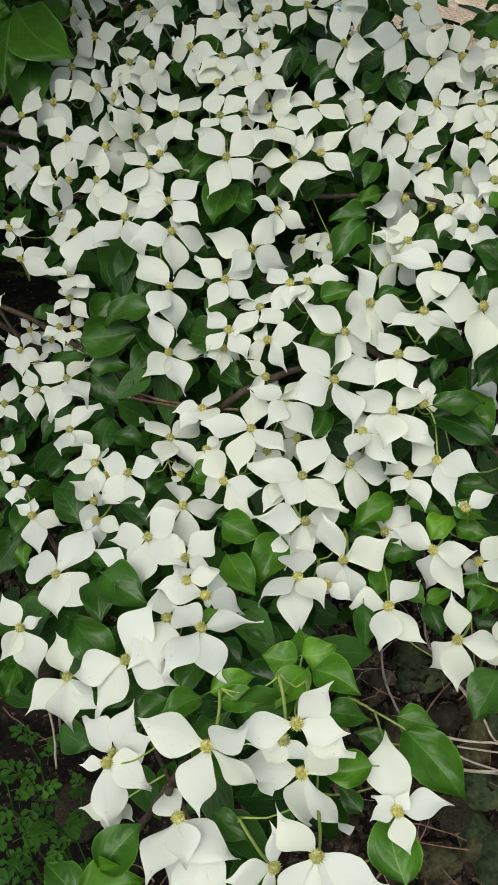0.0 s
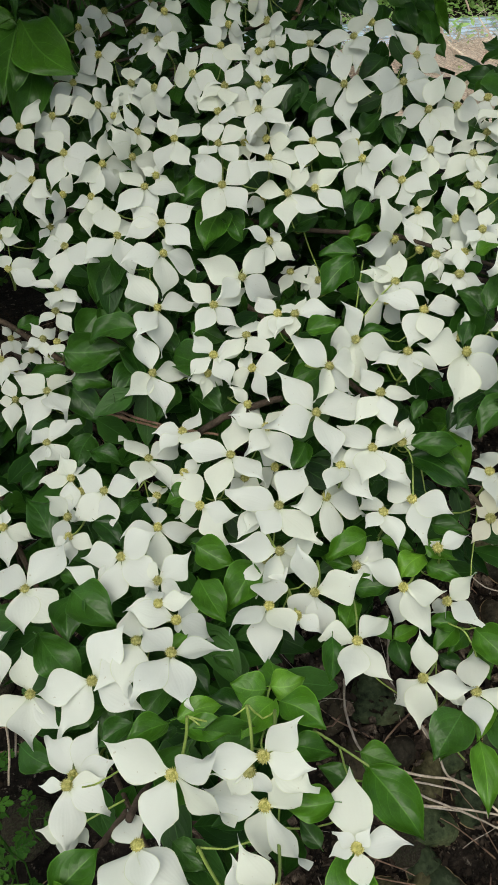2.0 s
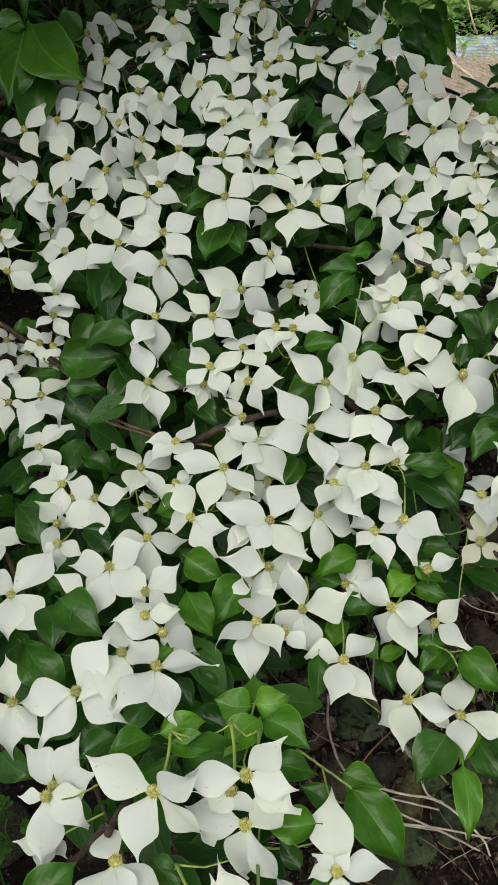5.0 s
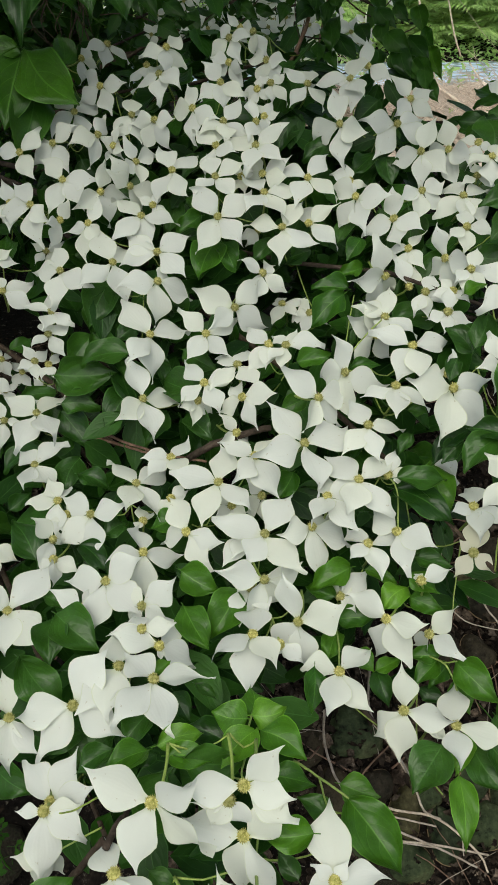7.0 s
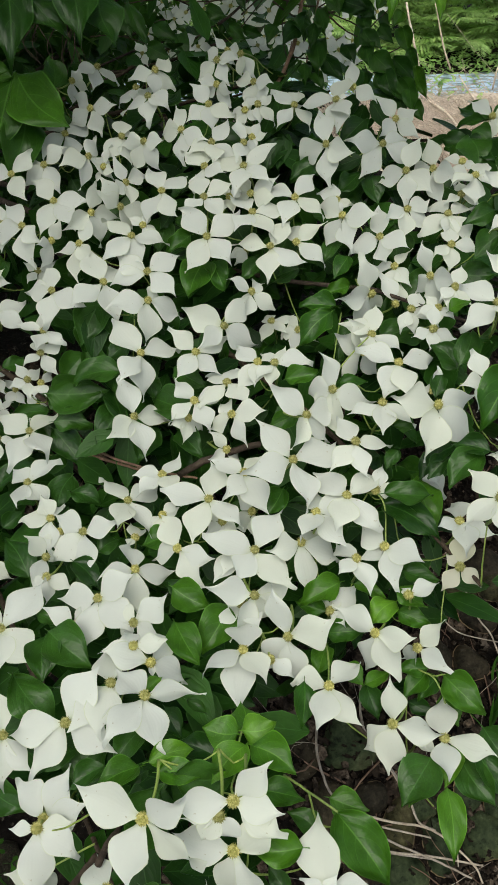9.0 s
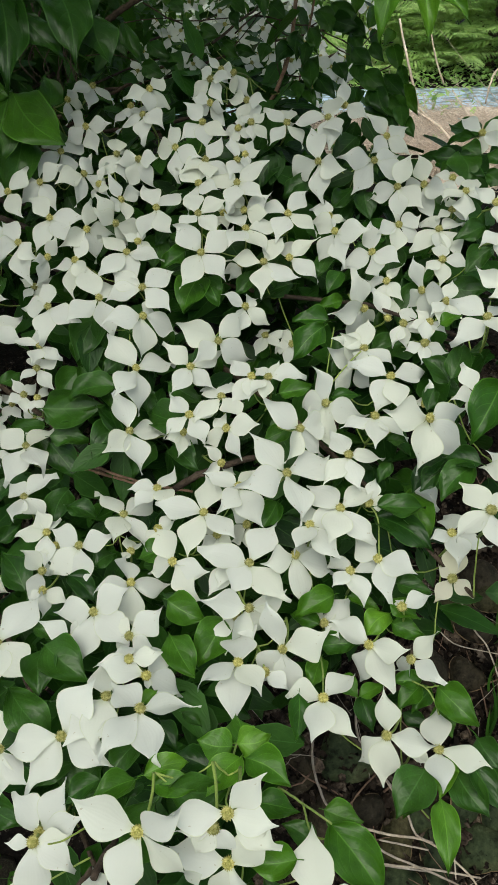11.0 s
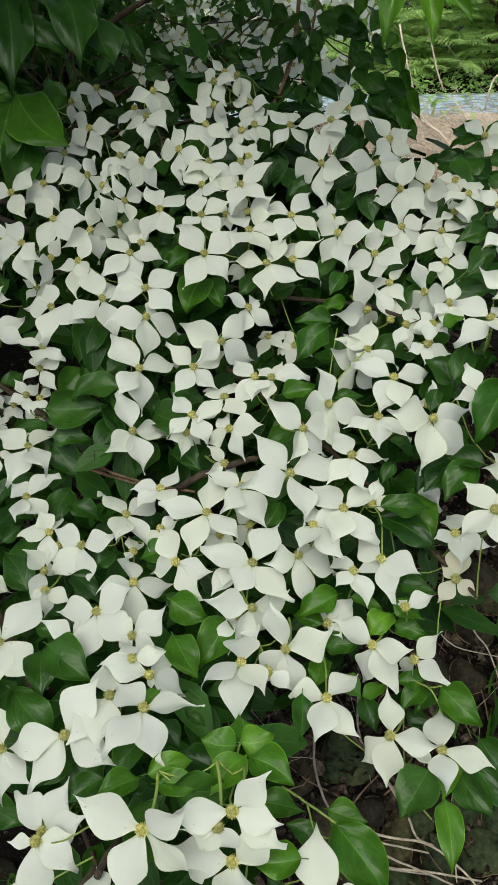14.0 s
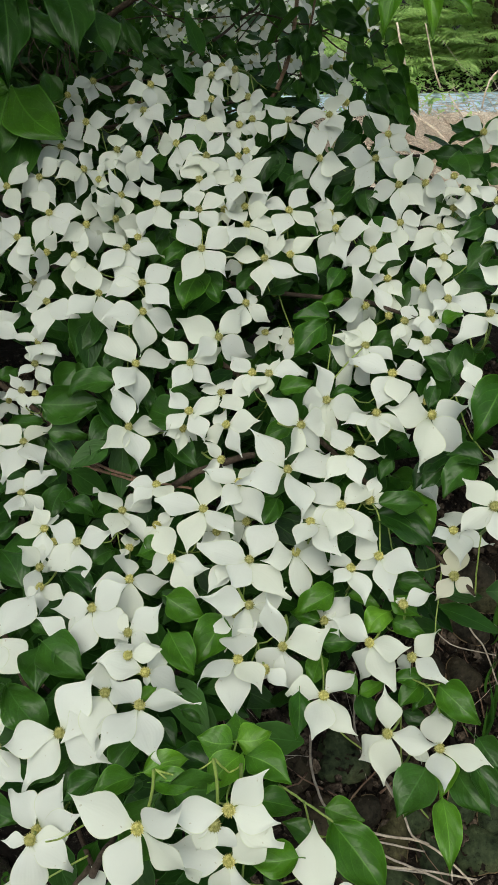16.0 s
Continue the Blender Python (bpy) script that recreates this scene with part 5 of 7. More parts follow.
def leaf_mass(name, spots, parent, mat, label, crumple=0.0, kind="stuff"):
    """Many leaves joined: each spot is base, tip, upward normal, width."""
    r = random.Random(len(spots))
    kinds = []
    for s in range(5):
        profile = [(0, 0.1), (0.2, 0.8), (0.42, 1.0), (0.75, 0.62), (1, 0.03)]
        f0, d0 = r.uniform(0.1, 0.3), r.uniform(0.05, 0.3)
        kinds.append(blade(profile, 0.25, 5, 2, lambda s_, u: (f0 * 0.25 * abs(u) - d0 * s_ * s_, 0, 0)))
    verts, faces, uvs = [], [], []
    for base, tip, n, w in spots:
        v, f, uv = r.choice(kinds)
        y = tip - base
        length = y.length
        y = y / length
        n = (n - n.dot(y) * y).normalized()
        x = y.cross(n)
        start = len(verts)
        A = np.array(v) * (length * w * 2, length, length)
        if crumple:
            A = A + np.array([[r.gauss(0, crumple * length) for _ in range(3)] for _ in v])
        M = np.array([x, y, n])
        verts.extend(map(tuple, A @ M + np.array(base)))
        faces.extend(tuple(i + start for i in q) for q in f)
        uvs.extend(uv)
    if parent is not None:
        inv = parent.matrix_basis.inverted().translation
        verts = [(a + inv.x, b + inv.y, c + inv.z) for a, b, c in verts]
        ob = child(name, mesh_of(name, verts, faces, mat, uvs), parent, label=label)
    else:
        ob = new(name, mesh_of(name, verts, faces, mat, uvs))
    return tagged(ob, label, kind=kind)


def random_leaf(r, p, size=(0.05, 0.085), down=0.5):
    d = Vector((r.gauss(0, 1), r.gauss(0, 1), r.gauss(0, 0.5) - down)).normalized()
    n = Vector((r.gauss(0, 0.45), r.gauss(0, 0.45) - 0.25, 1))
    return p, p + d * r.uniform(*size), n, r.uniform(0.42, 0.6)


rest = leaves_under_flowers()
r = random.Random(8)
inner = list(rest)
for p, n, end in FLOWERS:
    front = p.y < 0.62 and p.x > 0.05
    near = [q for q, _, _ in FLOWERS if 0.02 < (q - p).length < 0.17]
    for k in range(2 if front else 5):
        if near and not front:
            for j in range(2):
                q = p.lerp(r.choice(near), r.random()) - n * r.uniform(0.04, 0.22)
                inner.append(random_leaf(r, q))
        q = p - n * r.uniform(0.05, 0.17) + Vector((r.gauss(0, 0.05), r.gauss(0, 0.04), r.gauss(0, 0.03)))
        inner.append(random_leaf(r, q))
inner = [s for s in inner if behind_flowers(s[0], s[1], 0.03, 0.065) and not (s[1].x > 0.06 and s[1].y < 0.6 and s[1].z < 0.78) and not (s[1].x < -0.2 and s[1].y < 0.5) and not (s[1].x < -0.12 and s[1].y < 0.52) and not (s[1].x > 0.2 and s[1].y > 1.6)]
# joined in the green that already holds the shade inside the shrub
leaf_mass("inner_leaves", inner, dogwood, LEAF_INNER_SHADED, "leaves inside the shrub, their green darkened for shade")

# the high crown behind: leaves in sprays, denser to the middle, with gaps; every fourth spray is unseen overhead, for
# shade
crown = []
for k in range(330):
    c = Vector((r.uniform(-1.4, 0.42), r.uniform(1.45, 2.5), r.uniform(0.85, 1.6) if k % 4 else r.uniform(1.7, 2.7)))
    if c.x > 0.25 + 0.06 * (c.y - 1.5) and c.z > 1.2:
        continue
    if -0.5 < c.x < 0.45 and 0.95 < c.z < 1.5 and k % 5:
        continue
    for j in range(16):
        crown.append(random_leaf(r, c + Vector((r.gauss(0, 0.11), r.gauss(0, 0.11), r.gauss(0, 0.06))), (0.035, 0.07)))
# sprays overhead, out of view, added to shade the flowers and leaves below
for k in range(120):
    c = Vector((r.uniform(-1.4, 0.75), r.uniform(0.55, 1.9), r.uniform(1.68, 2.15)))
    for j in range(13):
        crown.append(random_leaf(r, c + Vector((r.gauss(0, 0.10), r.gauss(0, 0.08), r.gauss(0, 0.05)))))
for k in range(26):
    c = Vector((r.uniform(-0.95, -0.22), r.uniform(0.95, 1.35), r.uniform(1.52, 1.7)))
    for j in range(12):
        crown.append(random_leaf(r, c + Vector((r.gauss(0, 0.07), r.gauss(0, 0.07), r.gauss(0, 0.02)))))
for k in range(44):
    c = Vector((r.uniform(-0.1, 0.55), r.uniform(0.95, 1.5), r.uniform(1.5, 1.8)))
    for j in range(12):
        crown.append(random_leaf(r, c + Vector((r.gauss(0, 0.07), r.gauss(0, 0.07), r.gauss(0, 0.02)))))
for k in range(36):
    c = Vector((r.uniform(-1.5, -0.25), r.uniform(0.15, 1.2), r.uniform(1.62, 2.0)))
    for j in range(13):
        crown.append(random_leaf(r, c + Vector((r.gauss(0, 0.10), r.gauss(0, 0.08), r.gauss(0, 0.04)))))
for k in range(160):
    c = Vector((r.uniform(-2.0, 0.75), r.uniform(1.0, 2.2), r.uniform(1.95, 2.6)))
    for j in range(14):
        crown.append(random_leaf(r, c + Vector((r.gauss(0, 0.12), r.gauss(0, 0.12), r.gauss(0, 0.06)))))
# dense leaves far left, added as a dark backing
for k in range(230):
    c = Vector((r.uniform(-2.2, -0.25), r.uniform(2.3, 3.3), r.uniform(0.65, 1.7)))
    for j in range(16):
        crown.append(random_leaf(r, c + Vector((r.gauss(0, 0.10), r.gauss(0, 0.10), r.gauss(0, 0.07)))))
crown = [s for s in crown if s[0].y < 1.4 or ((s[0].x + 0.55) / 1.25) ** 2 + ((s[0].y - 2.05) / 1.15) ** 2 < 0.85 + 0.3 * noise.noise(s[0] * 2.0)]
# second layer of the added dark backing, farther back
for k in range(330):
    c = Vector((r.uniform(-1.9, -0.28) if k % 3 else r.uniform(-0.8, -0.15), r.uniform(2.6, 3.5), r.uniform(0.75, 1.75) if k % 3 else r.uniform(1.05, 1.6)))
    for j in range(14):
        crown.append(random_leaf(r, c + Vector((r.gauss(0, 0.11), r.gauss(0, 0.11), r.gauss(0, 0.08)))))
leaf_mass("crown", crown, dogwood, LEAF_FAR_SHADED, "leaves of the high crown in shaded green, with unseen shading sprays overhead")


# trunk, limbs and twigs
def limbs():
    r = random.Random(21)
    foot = Vector((-0.85, 2.1, 0.62))
    v, f = [], []
    for dx, dy in ((0, 0), (-0.09, 0.05), (0.07, 0.07)):
        tube_data([q - dogwood.location for q in bend(foot + Vector((dx, dy, 0)), foot + Vector((dx * 2.5, dy - 0.12, 0.42)), (dx * 0.3, 0.03, 0), 8, 0.008, 3)], 0.042, 0.024, 10, v, f)
    child("trunk", mesh_of("trunk", v, f, BARK), dogwood)
    joints = []
    left = [q[0] - q[1] * 0.13 for q in FLOWERS]
    goals = [left[0]]
    while len(goals) < 22:
        goals.append(max(left, key=lambda q: min((q - g).length for g in goals)))
    for i, g in enumerate(goals):
        a = foot + Vector((r.uniform(-0.2, 0.2), r.uniform(-0.2, 0.05), r.uniform(0.28, 0.45)))
        a.z = min(a.z, g.z + 0.05)
        pts = bend(a, g, (r.uniform(-0.04, 0.04), 0, -0.02 + 0.10 * (g.z < 0.9)), 12, 0.008, i)
        joints += pts[3:]
        v, f = tube_data([q - dogwood.location for q in pts], 0.009, 0.0022, 6)
        child("limb", mesh_of("limb", v, f, BARK), dogwood)
    for i in range(9):
        a = foot + Vector((r.uniform(-0.15, 0.15), r.uniform(-0.1, 0.1), 0.4))
        g = Vector((r.uniform(-1.3, 0.35), r.uniform(1.5, 2.9), r.uniform(1.8, 2.7)))
        v, f = tube_data([q - dogwood.location for q in bend(a, g, (0, 0, 0.12), 12, 0.012, 40 + i)], 0.018, 0.004, 6)
        child("limb", mesh_of("limb", v, f, BARK), dogwood)
    v, f = [], []
    # each flower joins the nearest limb, or the foot of a flower that has joined one
    waiting = sorted((e for _, _, e in FLOWERS), key=lambda e: min((q - e).length for q in joints))
    feet = list(joints)
    for i, end in enumerate(waiting):
        q = min(feet, key=lambda f0: (f0 - end).length)
        feet.append(end)
        if (q - end).length > 0.01:
            tube_data([w - dogwood.location for w in bend(end, q, (0, 0, -0.012), 6, 0.0004, i)], 0.0007, 0.0010, 5, v, f)
    tagged(child("twigwork", mesh_of("twigwork", v, f, STALK), dogwood), "thin green and brown twigs", kind="stuff")


limbs()


def stick(name, mat, r0, r1, *points):
    """A bent twig or limb of the shrub, or a dead vine lying on the bank."""
    pts = spline(points, 5)
    pts = [p + Vector([rnd.gauss(0, r0 * 0.12) for _ in range(3)]) for p in pts]
    if name == "dry_stalk":
        ob = new("dry_stalk", mesh_of("dry_stalk", *tube_data(pts, r0, r1, 7), mat))
        tagged(ob, "pale dead stalk standing in the dry brush", "stalk", "dead stalks in the brush")
    elif name == "vine":
        ob = new("vine", mesh_of("vine", *tube_data(pts, r0, r1, 7), mat))
        tagged(ob, "bare bleached vine stem trailing over the bank", "vine", "bare vines on the bank")
    else:
        child(name, mesh_of(name, *tube_data([p - dogwood.location for p in pts], r0, r1, 7), mat), dogwood)


stick("limb", REDWOOD, 0.0035, 0.0027, (0.182, 1.477, 1.395), (0.167, 1.398, 1.290), (0.142, 1.335, 1.232), (0.111, 1.272, 1.190), (0.089, 1.195, 1.140))
stick("limb", BARK, 0.0047, 0.0039, (-0.030, 0.783, 0.827), (0.007, 0.769, 0.858), (0.041, 0.765, 0.874), (0.075, 0.776, 0.877))
stick("twig", REDWOOD, 0.0023, 0.0016, (-0.162, 0.878, 0.828), (-0.117, 0.838, 0.827), (-0.071, 0.812, 0.825))
stick("twig", REDWOOD, 0.0023, 0.0016, (-0.159, 0.877, 0.809), (-0.116, 0.847, 0.813), (-0.076, 0.819, 0.817))
stick("twig", REDWOOD, 0.0020, 0.0016, (-0.077, 0.807, 0.829), (-0.036, 0.783, 0.834), (-0.001, 0.772, 0.833))
stick("twig", STALK, 0.0010, 0.0010, (0.047, 0.446, 0.789), (0.042, 0.422, 0.794), (0.042, 0.400, 0.791), (0.052, 0.385, 0.790))
stick("twig", STALK, 0.0011, 0.0010, (0.079, 0.403, 0.778), (0.096, 0.388, 0.779), (0.120, 0.367, 0.779))
stick("twig", STALK, 0.0009, 0.0007, (0.098, 0.383, 0.782), (0.100, 0.364, 0.786), (0.101, 0.349, 0.794))
stick("twig", STALK, 0.0009, 0.0007, (0.103, 0.359, 0.777), (0.113, 0.359, 0.772), (0.124, 0.365, 0.766))
stick("twig", STALK, 0.0009, 0.0009, (0.222, 0.531, 0.757), (0.233, 0.520, 0.759), (0.239, 0.509, 0.754), (0.241, 0.494, 0.750))
stick("twig", STALK, 0.0009, 0.0007, (0.233, 0.520, 0.759), (0.243, 0.513, 0.769))
stick("twig", STALK, 0.0010, 0.0009, (0.130, 0.564, 0.777), (0.132, 0.535, 0.775), (0.129, 0.505, 0.769))
stick("twig", STALK, 0.0010, 0.0009, (0.188, 0.664, 0.889), (0.199, 0.642, 0.879), (0.196, 0.608, 0.856))
stick("twig", STALK, 0.0007, 0.0006, (-0.120, 0.428, 0.725), (-0.129, 0.410, 0.725))
stick("twig", STALK, 0.0009, 0.0008, (0.041, 0.403, 0.791), (0.036, 0.370, 0.811), (0.039, 0.361, 0.812))
stick("twig", STALK, 0.0009, 0.0008, (0.179, 0.874, 1.000), (0.169, 0.835, 0.980), (0.159, 0.788, 0.965))
stick("twig", STALK, 0.0009, 0.0008, (0.201, 0.804, 0.998), (0.181, 0.788, 0.986), (0.164, 0.777, 0.970))
stick("twig", BARK, 0.0031, 0.0023, (-0.068, 0.338, 0.769), (-0.063, 0.363, 0.758), (-0.058, 0.384, 0.746))
stick("vine", VINE, 0.0017, 0.0016, (0.134, 0.613, 0.579), (0.137, 0.614, 0.517), (0.153, 0.611, 0.454), (0.175, 0.598, 0.424), (0.200, 0.590, 0.399))
stick("vine", VINE, 0.0016, 0.0014, (0.191, 0.647, 0.618), (0.196, 0.646, 0.538), (0.222, 0.638, 0.485), (0.241, 0.629, 0.457), (0.264, 0.624, 0.410))
stick("vine", VINE, 0.0016, 0.0014, (0.209, 0.669, 0.481), (0.230, 0.659, 0.452), (0.255, 0.645, 0.410))
stick("vine", VINE, 0.0022, 0.0016, (0.232, 0.723, 0.221), (0.274, 0.715, 0.214), (0.336, 0.704, 0.206), (0.390, 0.664, 0.182), (0.402, 0.640, 0.167))
stick("vine", VINE, 0.0020, 0.0016, (0.232, 0.685, 0.197), (0.270, 0.680, 0.191), (0.331, 0.674, 0.186), (0.406, 0.660, 0.180))
stick("vine", VINE, 0.0020, 0.0016, (0.305, 0.740, 0.232), (0.316, 0.714, 0.213), (0.340, 0.703, 0.207))
stick("vine", VINE, 0.0020, 0.0016, (0.244, 0.707, 0.208), (0.272, 0.691, 0.198), (0.338, 0.667, 0.184), (0.386, 0.647, 0.171))
stick("vine", VINE, 0.0017, 0.0014, (0.446, 1.022, 0.413), (0.461, 0.979, 0.385), (0.479, 0.948, 0.368), (0.493, 0.884, 0.326))
stick("vine", VINE, 0.0014, 0.0011, (0.374, 0.718, 0.216), (0.371, 0.686, 0.195), (0.368, 0.660, 0.179))
stick("vine", VINE, 0.0012, 0.0010, (0.388, 0.993, 0.396), (0.422, 0.959, 0.373), (0.496, 0.940, 0.362))
stick("vine", VINE, 0.0016, 0.0014, (-0.268, 0.583, 0.569), (-0.278, 0.586, 0.509), (-0.291, 0.580, 0.447))
stick("vine", VINE, 0.0016, 0.0014, (-0.263, 0.594, 0.548), (-0.279, 0.598, 0.479))
stick("vine", VINE, 0.0016, 0.0014, (0.258, 0.710, 0.209), (0.299, 0.700, 0.207), (0.332, 0.695, 0.201))
stick("vine", VINE, 0.0016, 0.0014, (0.260, 0.680, 0.191), (0.326, 0.671, 0.185))
stick("twig", BARK, 0.0035, 0.0031, (-0.080, 0.377, 0.716), (-0.098, 0.372, 0.693), (-0.115, 0.366, 0.671), (-0.132, 0.363, 0.650))
stick("twig", STALK, 0.0009, 0.0007, (-0.084, 0.392, 0.751), (-0.100, 0.377, 0.757), (-0.109, 0.368, 0.767))
stick("twig", STALK, 0.0009, 0.0007, (-0.083, 0.384, 0.721), (-0.108, 0.371, 0.719), (-0.126, 0.367, 0.710))
stick("twig", BARK, 0.0062, 0.0050, (-0.161, 1.638, 1.318), (-0.130, 1.659, 1.338), (-0.099, 1.679, 1.354), (-0.055, 1.700, 1.373))
stick("twig", BARK, 0.0016, 0.0009, (-0.091, 1.640, 1.347), (-0.064, 1.642, 1.332), (-0.040, 1.645, 1.318), (0.003, 1.654, 1.315), (0.068, 1.665, 1.318), (0.136, 1.675, 1.320))
stick("twig", BARK, 0.0015, 0.0009, (-0.040, 1.612, 1.320), (-0.013, 1.616, 1.309), (0.015, 1.620, 1.297), (0.051, 1.625, 1.287))
stick("twig", BARK, 0.0028, 0.0016, (0.036, 1.576, 1.281), (0.057, 1.594, 1.293), (0.088, 1.616, 1.315), (0.117, 1.636, 1.331), (0.135, 1.660, 1.355))
stick("twig", BARK, 0.0014, 0.0009, (0.078, 1.583, 1.295), (0.109, 1.606, 1.318), (0.142, 1.625, 1.334), (0.180, 1.641, 1.343))
stick("twig", BARK, 0.0016, 0.0010, (0.112, 1.529, 1.325), (0.146, 1.536, 1.319), (0.187, 1.540, 1.308), (0.215, 1.549, 1.305), (0.248, 1.551, 1.290), (0.276, 1.556, 1.280))
stick("twig", BARK, 0.0012, 0.0008, (0.209, 1.504, 1.306), (0.240, 1.523, 1.321), (0.267, 1.537, 1.328), (0.295, 1.551, 1.332))
stick("twig", BARK, 0.0018, 0.0010, (0.210, 1.504, 1.306), (0.230, 1.506, 1.290), (0.257, 1.505, 1.270), (0.279, 1.510, 1.260))
stick("twig", REDWOOD, 0.0022, 0.0014, (0.216, 1.518, 1.351), (0.207, 1.505, 1.308), (0.198, 1.495, 1.269), (0.189, 1.484, 1.229), (0.184, 1.470, 1.184))
stick("twig", BARK, 0.0012, 0.0008, (0.254, 1.434, 1.287), (0.282, 1.438, 1.275), (0.301, 1.455, 1.286), (0.322, 1.474, 1.300))
stick("twig", BARK, 0.0011, 0.0008, (0.156, 1.499, 1.335), (0.153, 1.495, 1.307), (0.146, 1.492, 1.281), (0.149, 1.485, 1.250), (0.155, 1.484, 1.228))
stick("twig", BARK, 0.0014, 0.0009, (0.129, 1.489, 1.317), (0.163, 1.488, 1.295), (0.191, 1.494, 1.288))
stick("twig", BARK, 0.0014, 0.0009, (0.180, 1.424, 1.204), (0.191, 1.442, 1.216), (0.207, 1.460, 1.229))
stick("twig", BARK, 0.0012, 0.0008, (0.160, 1.443, 1.236), (0.184, 1.451, 1.232), (0.209, 1.463, 1.234))
stick("twig", REDWOOD, 0.0014, 0.0009, (0.135, 1.393, 1.188), (0.140, 1.418, 1.212), (0.152, 1.441, 1.233), (0.161, 1.467, 1.258))
stick("twig", BARK, 0.0012, 0.0008, (0.281, 1.350, 1.241), (0.309, 1.362, 1.245), (0.332, 1.378, 1.253), (0.346, 1.391, 1.257))
stick("twig", BARK, 0.0010, 0.0007, (0.321, 1.296, 1.209), (0.341, 1.311, 1.217), (0.353, 1.326, 1.223))
stick("twig", BARK, 0.0010, 0.0007, (0.071, 1.435, 1.278), (0.103, 1.464, 1.311), (0.134, 1.493, 1.344))
stick("twig", BARK, 0.0012, 0.0008, (-0.129, 1.578, 1.315), (-0.089, 1.590, 1.320), (-0.038, 1.602, 1.322))
stick("twig", BARK, 0.0010, 0.0007, (-0.193, 1.552, 1.266), (-0.153, 1.562, 1.267), (-0.113, 1.568, 1.258), (-0.081, 1.570, 1.244))
stick("twig", BARK, 0.0013, 0.0006, (-0.276, 1.921, 1.349), (-0.279, 1.902, 1.295), (-0.269, 1.885, 1.245), (-0.256, 1.868, 1.195))
stick("twig", BARK, 0.0014, 0.0006, (-0.319, 1.760, 1.332), (-0.325, 1.744, 1.283), (-0.300, 1.729, 1.237), (-0.303, 1.714, 1.191))
stick("twig", BARK, 0.0007, 0.0006, (-0.420, 2.176, 1.347), (-0.442, 2.154, 1.287), (-0.415, 2.133, 1.231), (-0.527, 2.117, 1.176))
stick("twig", BARK, 0.0013, 0.0006, (-0.275, 1.595, 1.337), (-0.287, 1.581, 1.292), (-0.301, 1.570, 1.251), (-0.252, 1.556, 1.208))
stick("twig", BARK, 0.0015, 0.0006, (-0.298, 1.840, 1.329), (-0.304, 1.822, 1.277), (-0.325, 1.807, 1.230), (-0.284, 1.790, 1.181))
stick("twig", BARK, 0.0010, 0.0006, (-0.302, 1.675, 1.349), (-0.302, 1.659, 1.302), (-0.338, 1.648, 1.259), (-0.302, 1.633, 1.215))
stick("twig", BARK, 0.0010, 0.0006, (-0.302, 1.965, 1.310), (-0.298, 1.944, 1.254), (-0.323, 1.928, 1.203), (-0.300, 1.909, 1.151))
stick("twig", BARK, 0.0016, 0.0006, (-0.297, 2.056, 1.308), (-0.304, 2.035, 1.249), (-0.311, 2.016, 1.196), (-0.346, 1.999, 1.142))
stick("twig", BARK, 0.0012, 0.0006, (-0.302, 1.938, 1.311), (-0.299, 1.918, 1.255), (-0.317, 1.902, 1.205), (-0.318, 1.884, 1.154))
stick("twig", BARK, 0.0013, 0.0006, (-0.246, 1.723, 1.324), (-0.247, 1.707, 1.275), (-0.245, 1.693, 1.231), (-0.226, 1.678, 1.185))
stick("twig", BARK, 0.0011, 0.0006, (-0.262, 1.833, 1.334), (-0.264, 1.815, 1.282), (-0.278, 1.800, 1.235), (-0.271, 1.784, 1.187))
stick("twig", BARK, 0.0011, 0.0006, (-0.316, 2.010, 1.314), (-0.321, 1.989, 1.257), (-0.326, 1.971, 1.205), (-0.310, 1.952, 1.152))
stick("twig", BARK, 0.0013, 0.0006, (-0.337, 1.922, 1.338), (-0.356, 1.903, 1.284), (-0.392, 1.888, 1.235), (-0.341, 1.869, 1.185))
stick("twig", BARK, 0.0014, 0.0006, (-0.246, 1.779, 1.311), (-0.267, 1.762, 1.261), (-0.285, 1.748, 1.215), (-0.260, 1.732, 1.167))
stick("twig", BARK, 0.0014, 0.0006, (-0.298, 1.964, 1.309), (-0.303, 1.944, 1.253), (-0.278, 1.925, 1.202), (-0.291, 1.908, 1.150))
stick("twig", BARK, 0.0016, 0.0006, (-0.395, 2.105, 1.349), (-0.385, 2.083, 1.290), (-0.406, 2.065, 1.237), (-0.398, 2.045, 1.182))
stick("dry_stalk", STRAW, 0.0078, 0.0055, (1.095, 4.432, 0.831), (1.030, 4.466, 1.037), (0.994, 4.586, 1.233))
stick("dry_stalk", STRAW, 0.0055, 0.0039, (1.320, 4.797, 0.891), (1.263, 4.824, 1.038), (1.211, 4.845, 1.223))
stick("dry_stalk", STRAW, 0.0062, 0.0047, (1.651, 4.708, 1.023), (1.578, 4.725, 0.936), (1.550, 4.719, 0.789))
stick("dry_stalk", STRAW, 0.0086, 0.0062, (1.119, 3.680, 0.721), (1.111, 4.006, 0.775), (1.060, 4.335, 0.815))
stick("dry_stalk", STRAW, 0.0062, 0.0047, (1.163, 4.301, 0.747), (1.065, 4.441, 0.845), (0.991, 4.570, 0.947))
stick("dry_stalk", STRAW, 0.0055, 0.0039, (1.326, 3.937, 0.740), (1.357, 4.356, 0.778), (1.315, 4.589, 0.881))


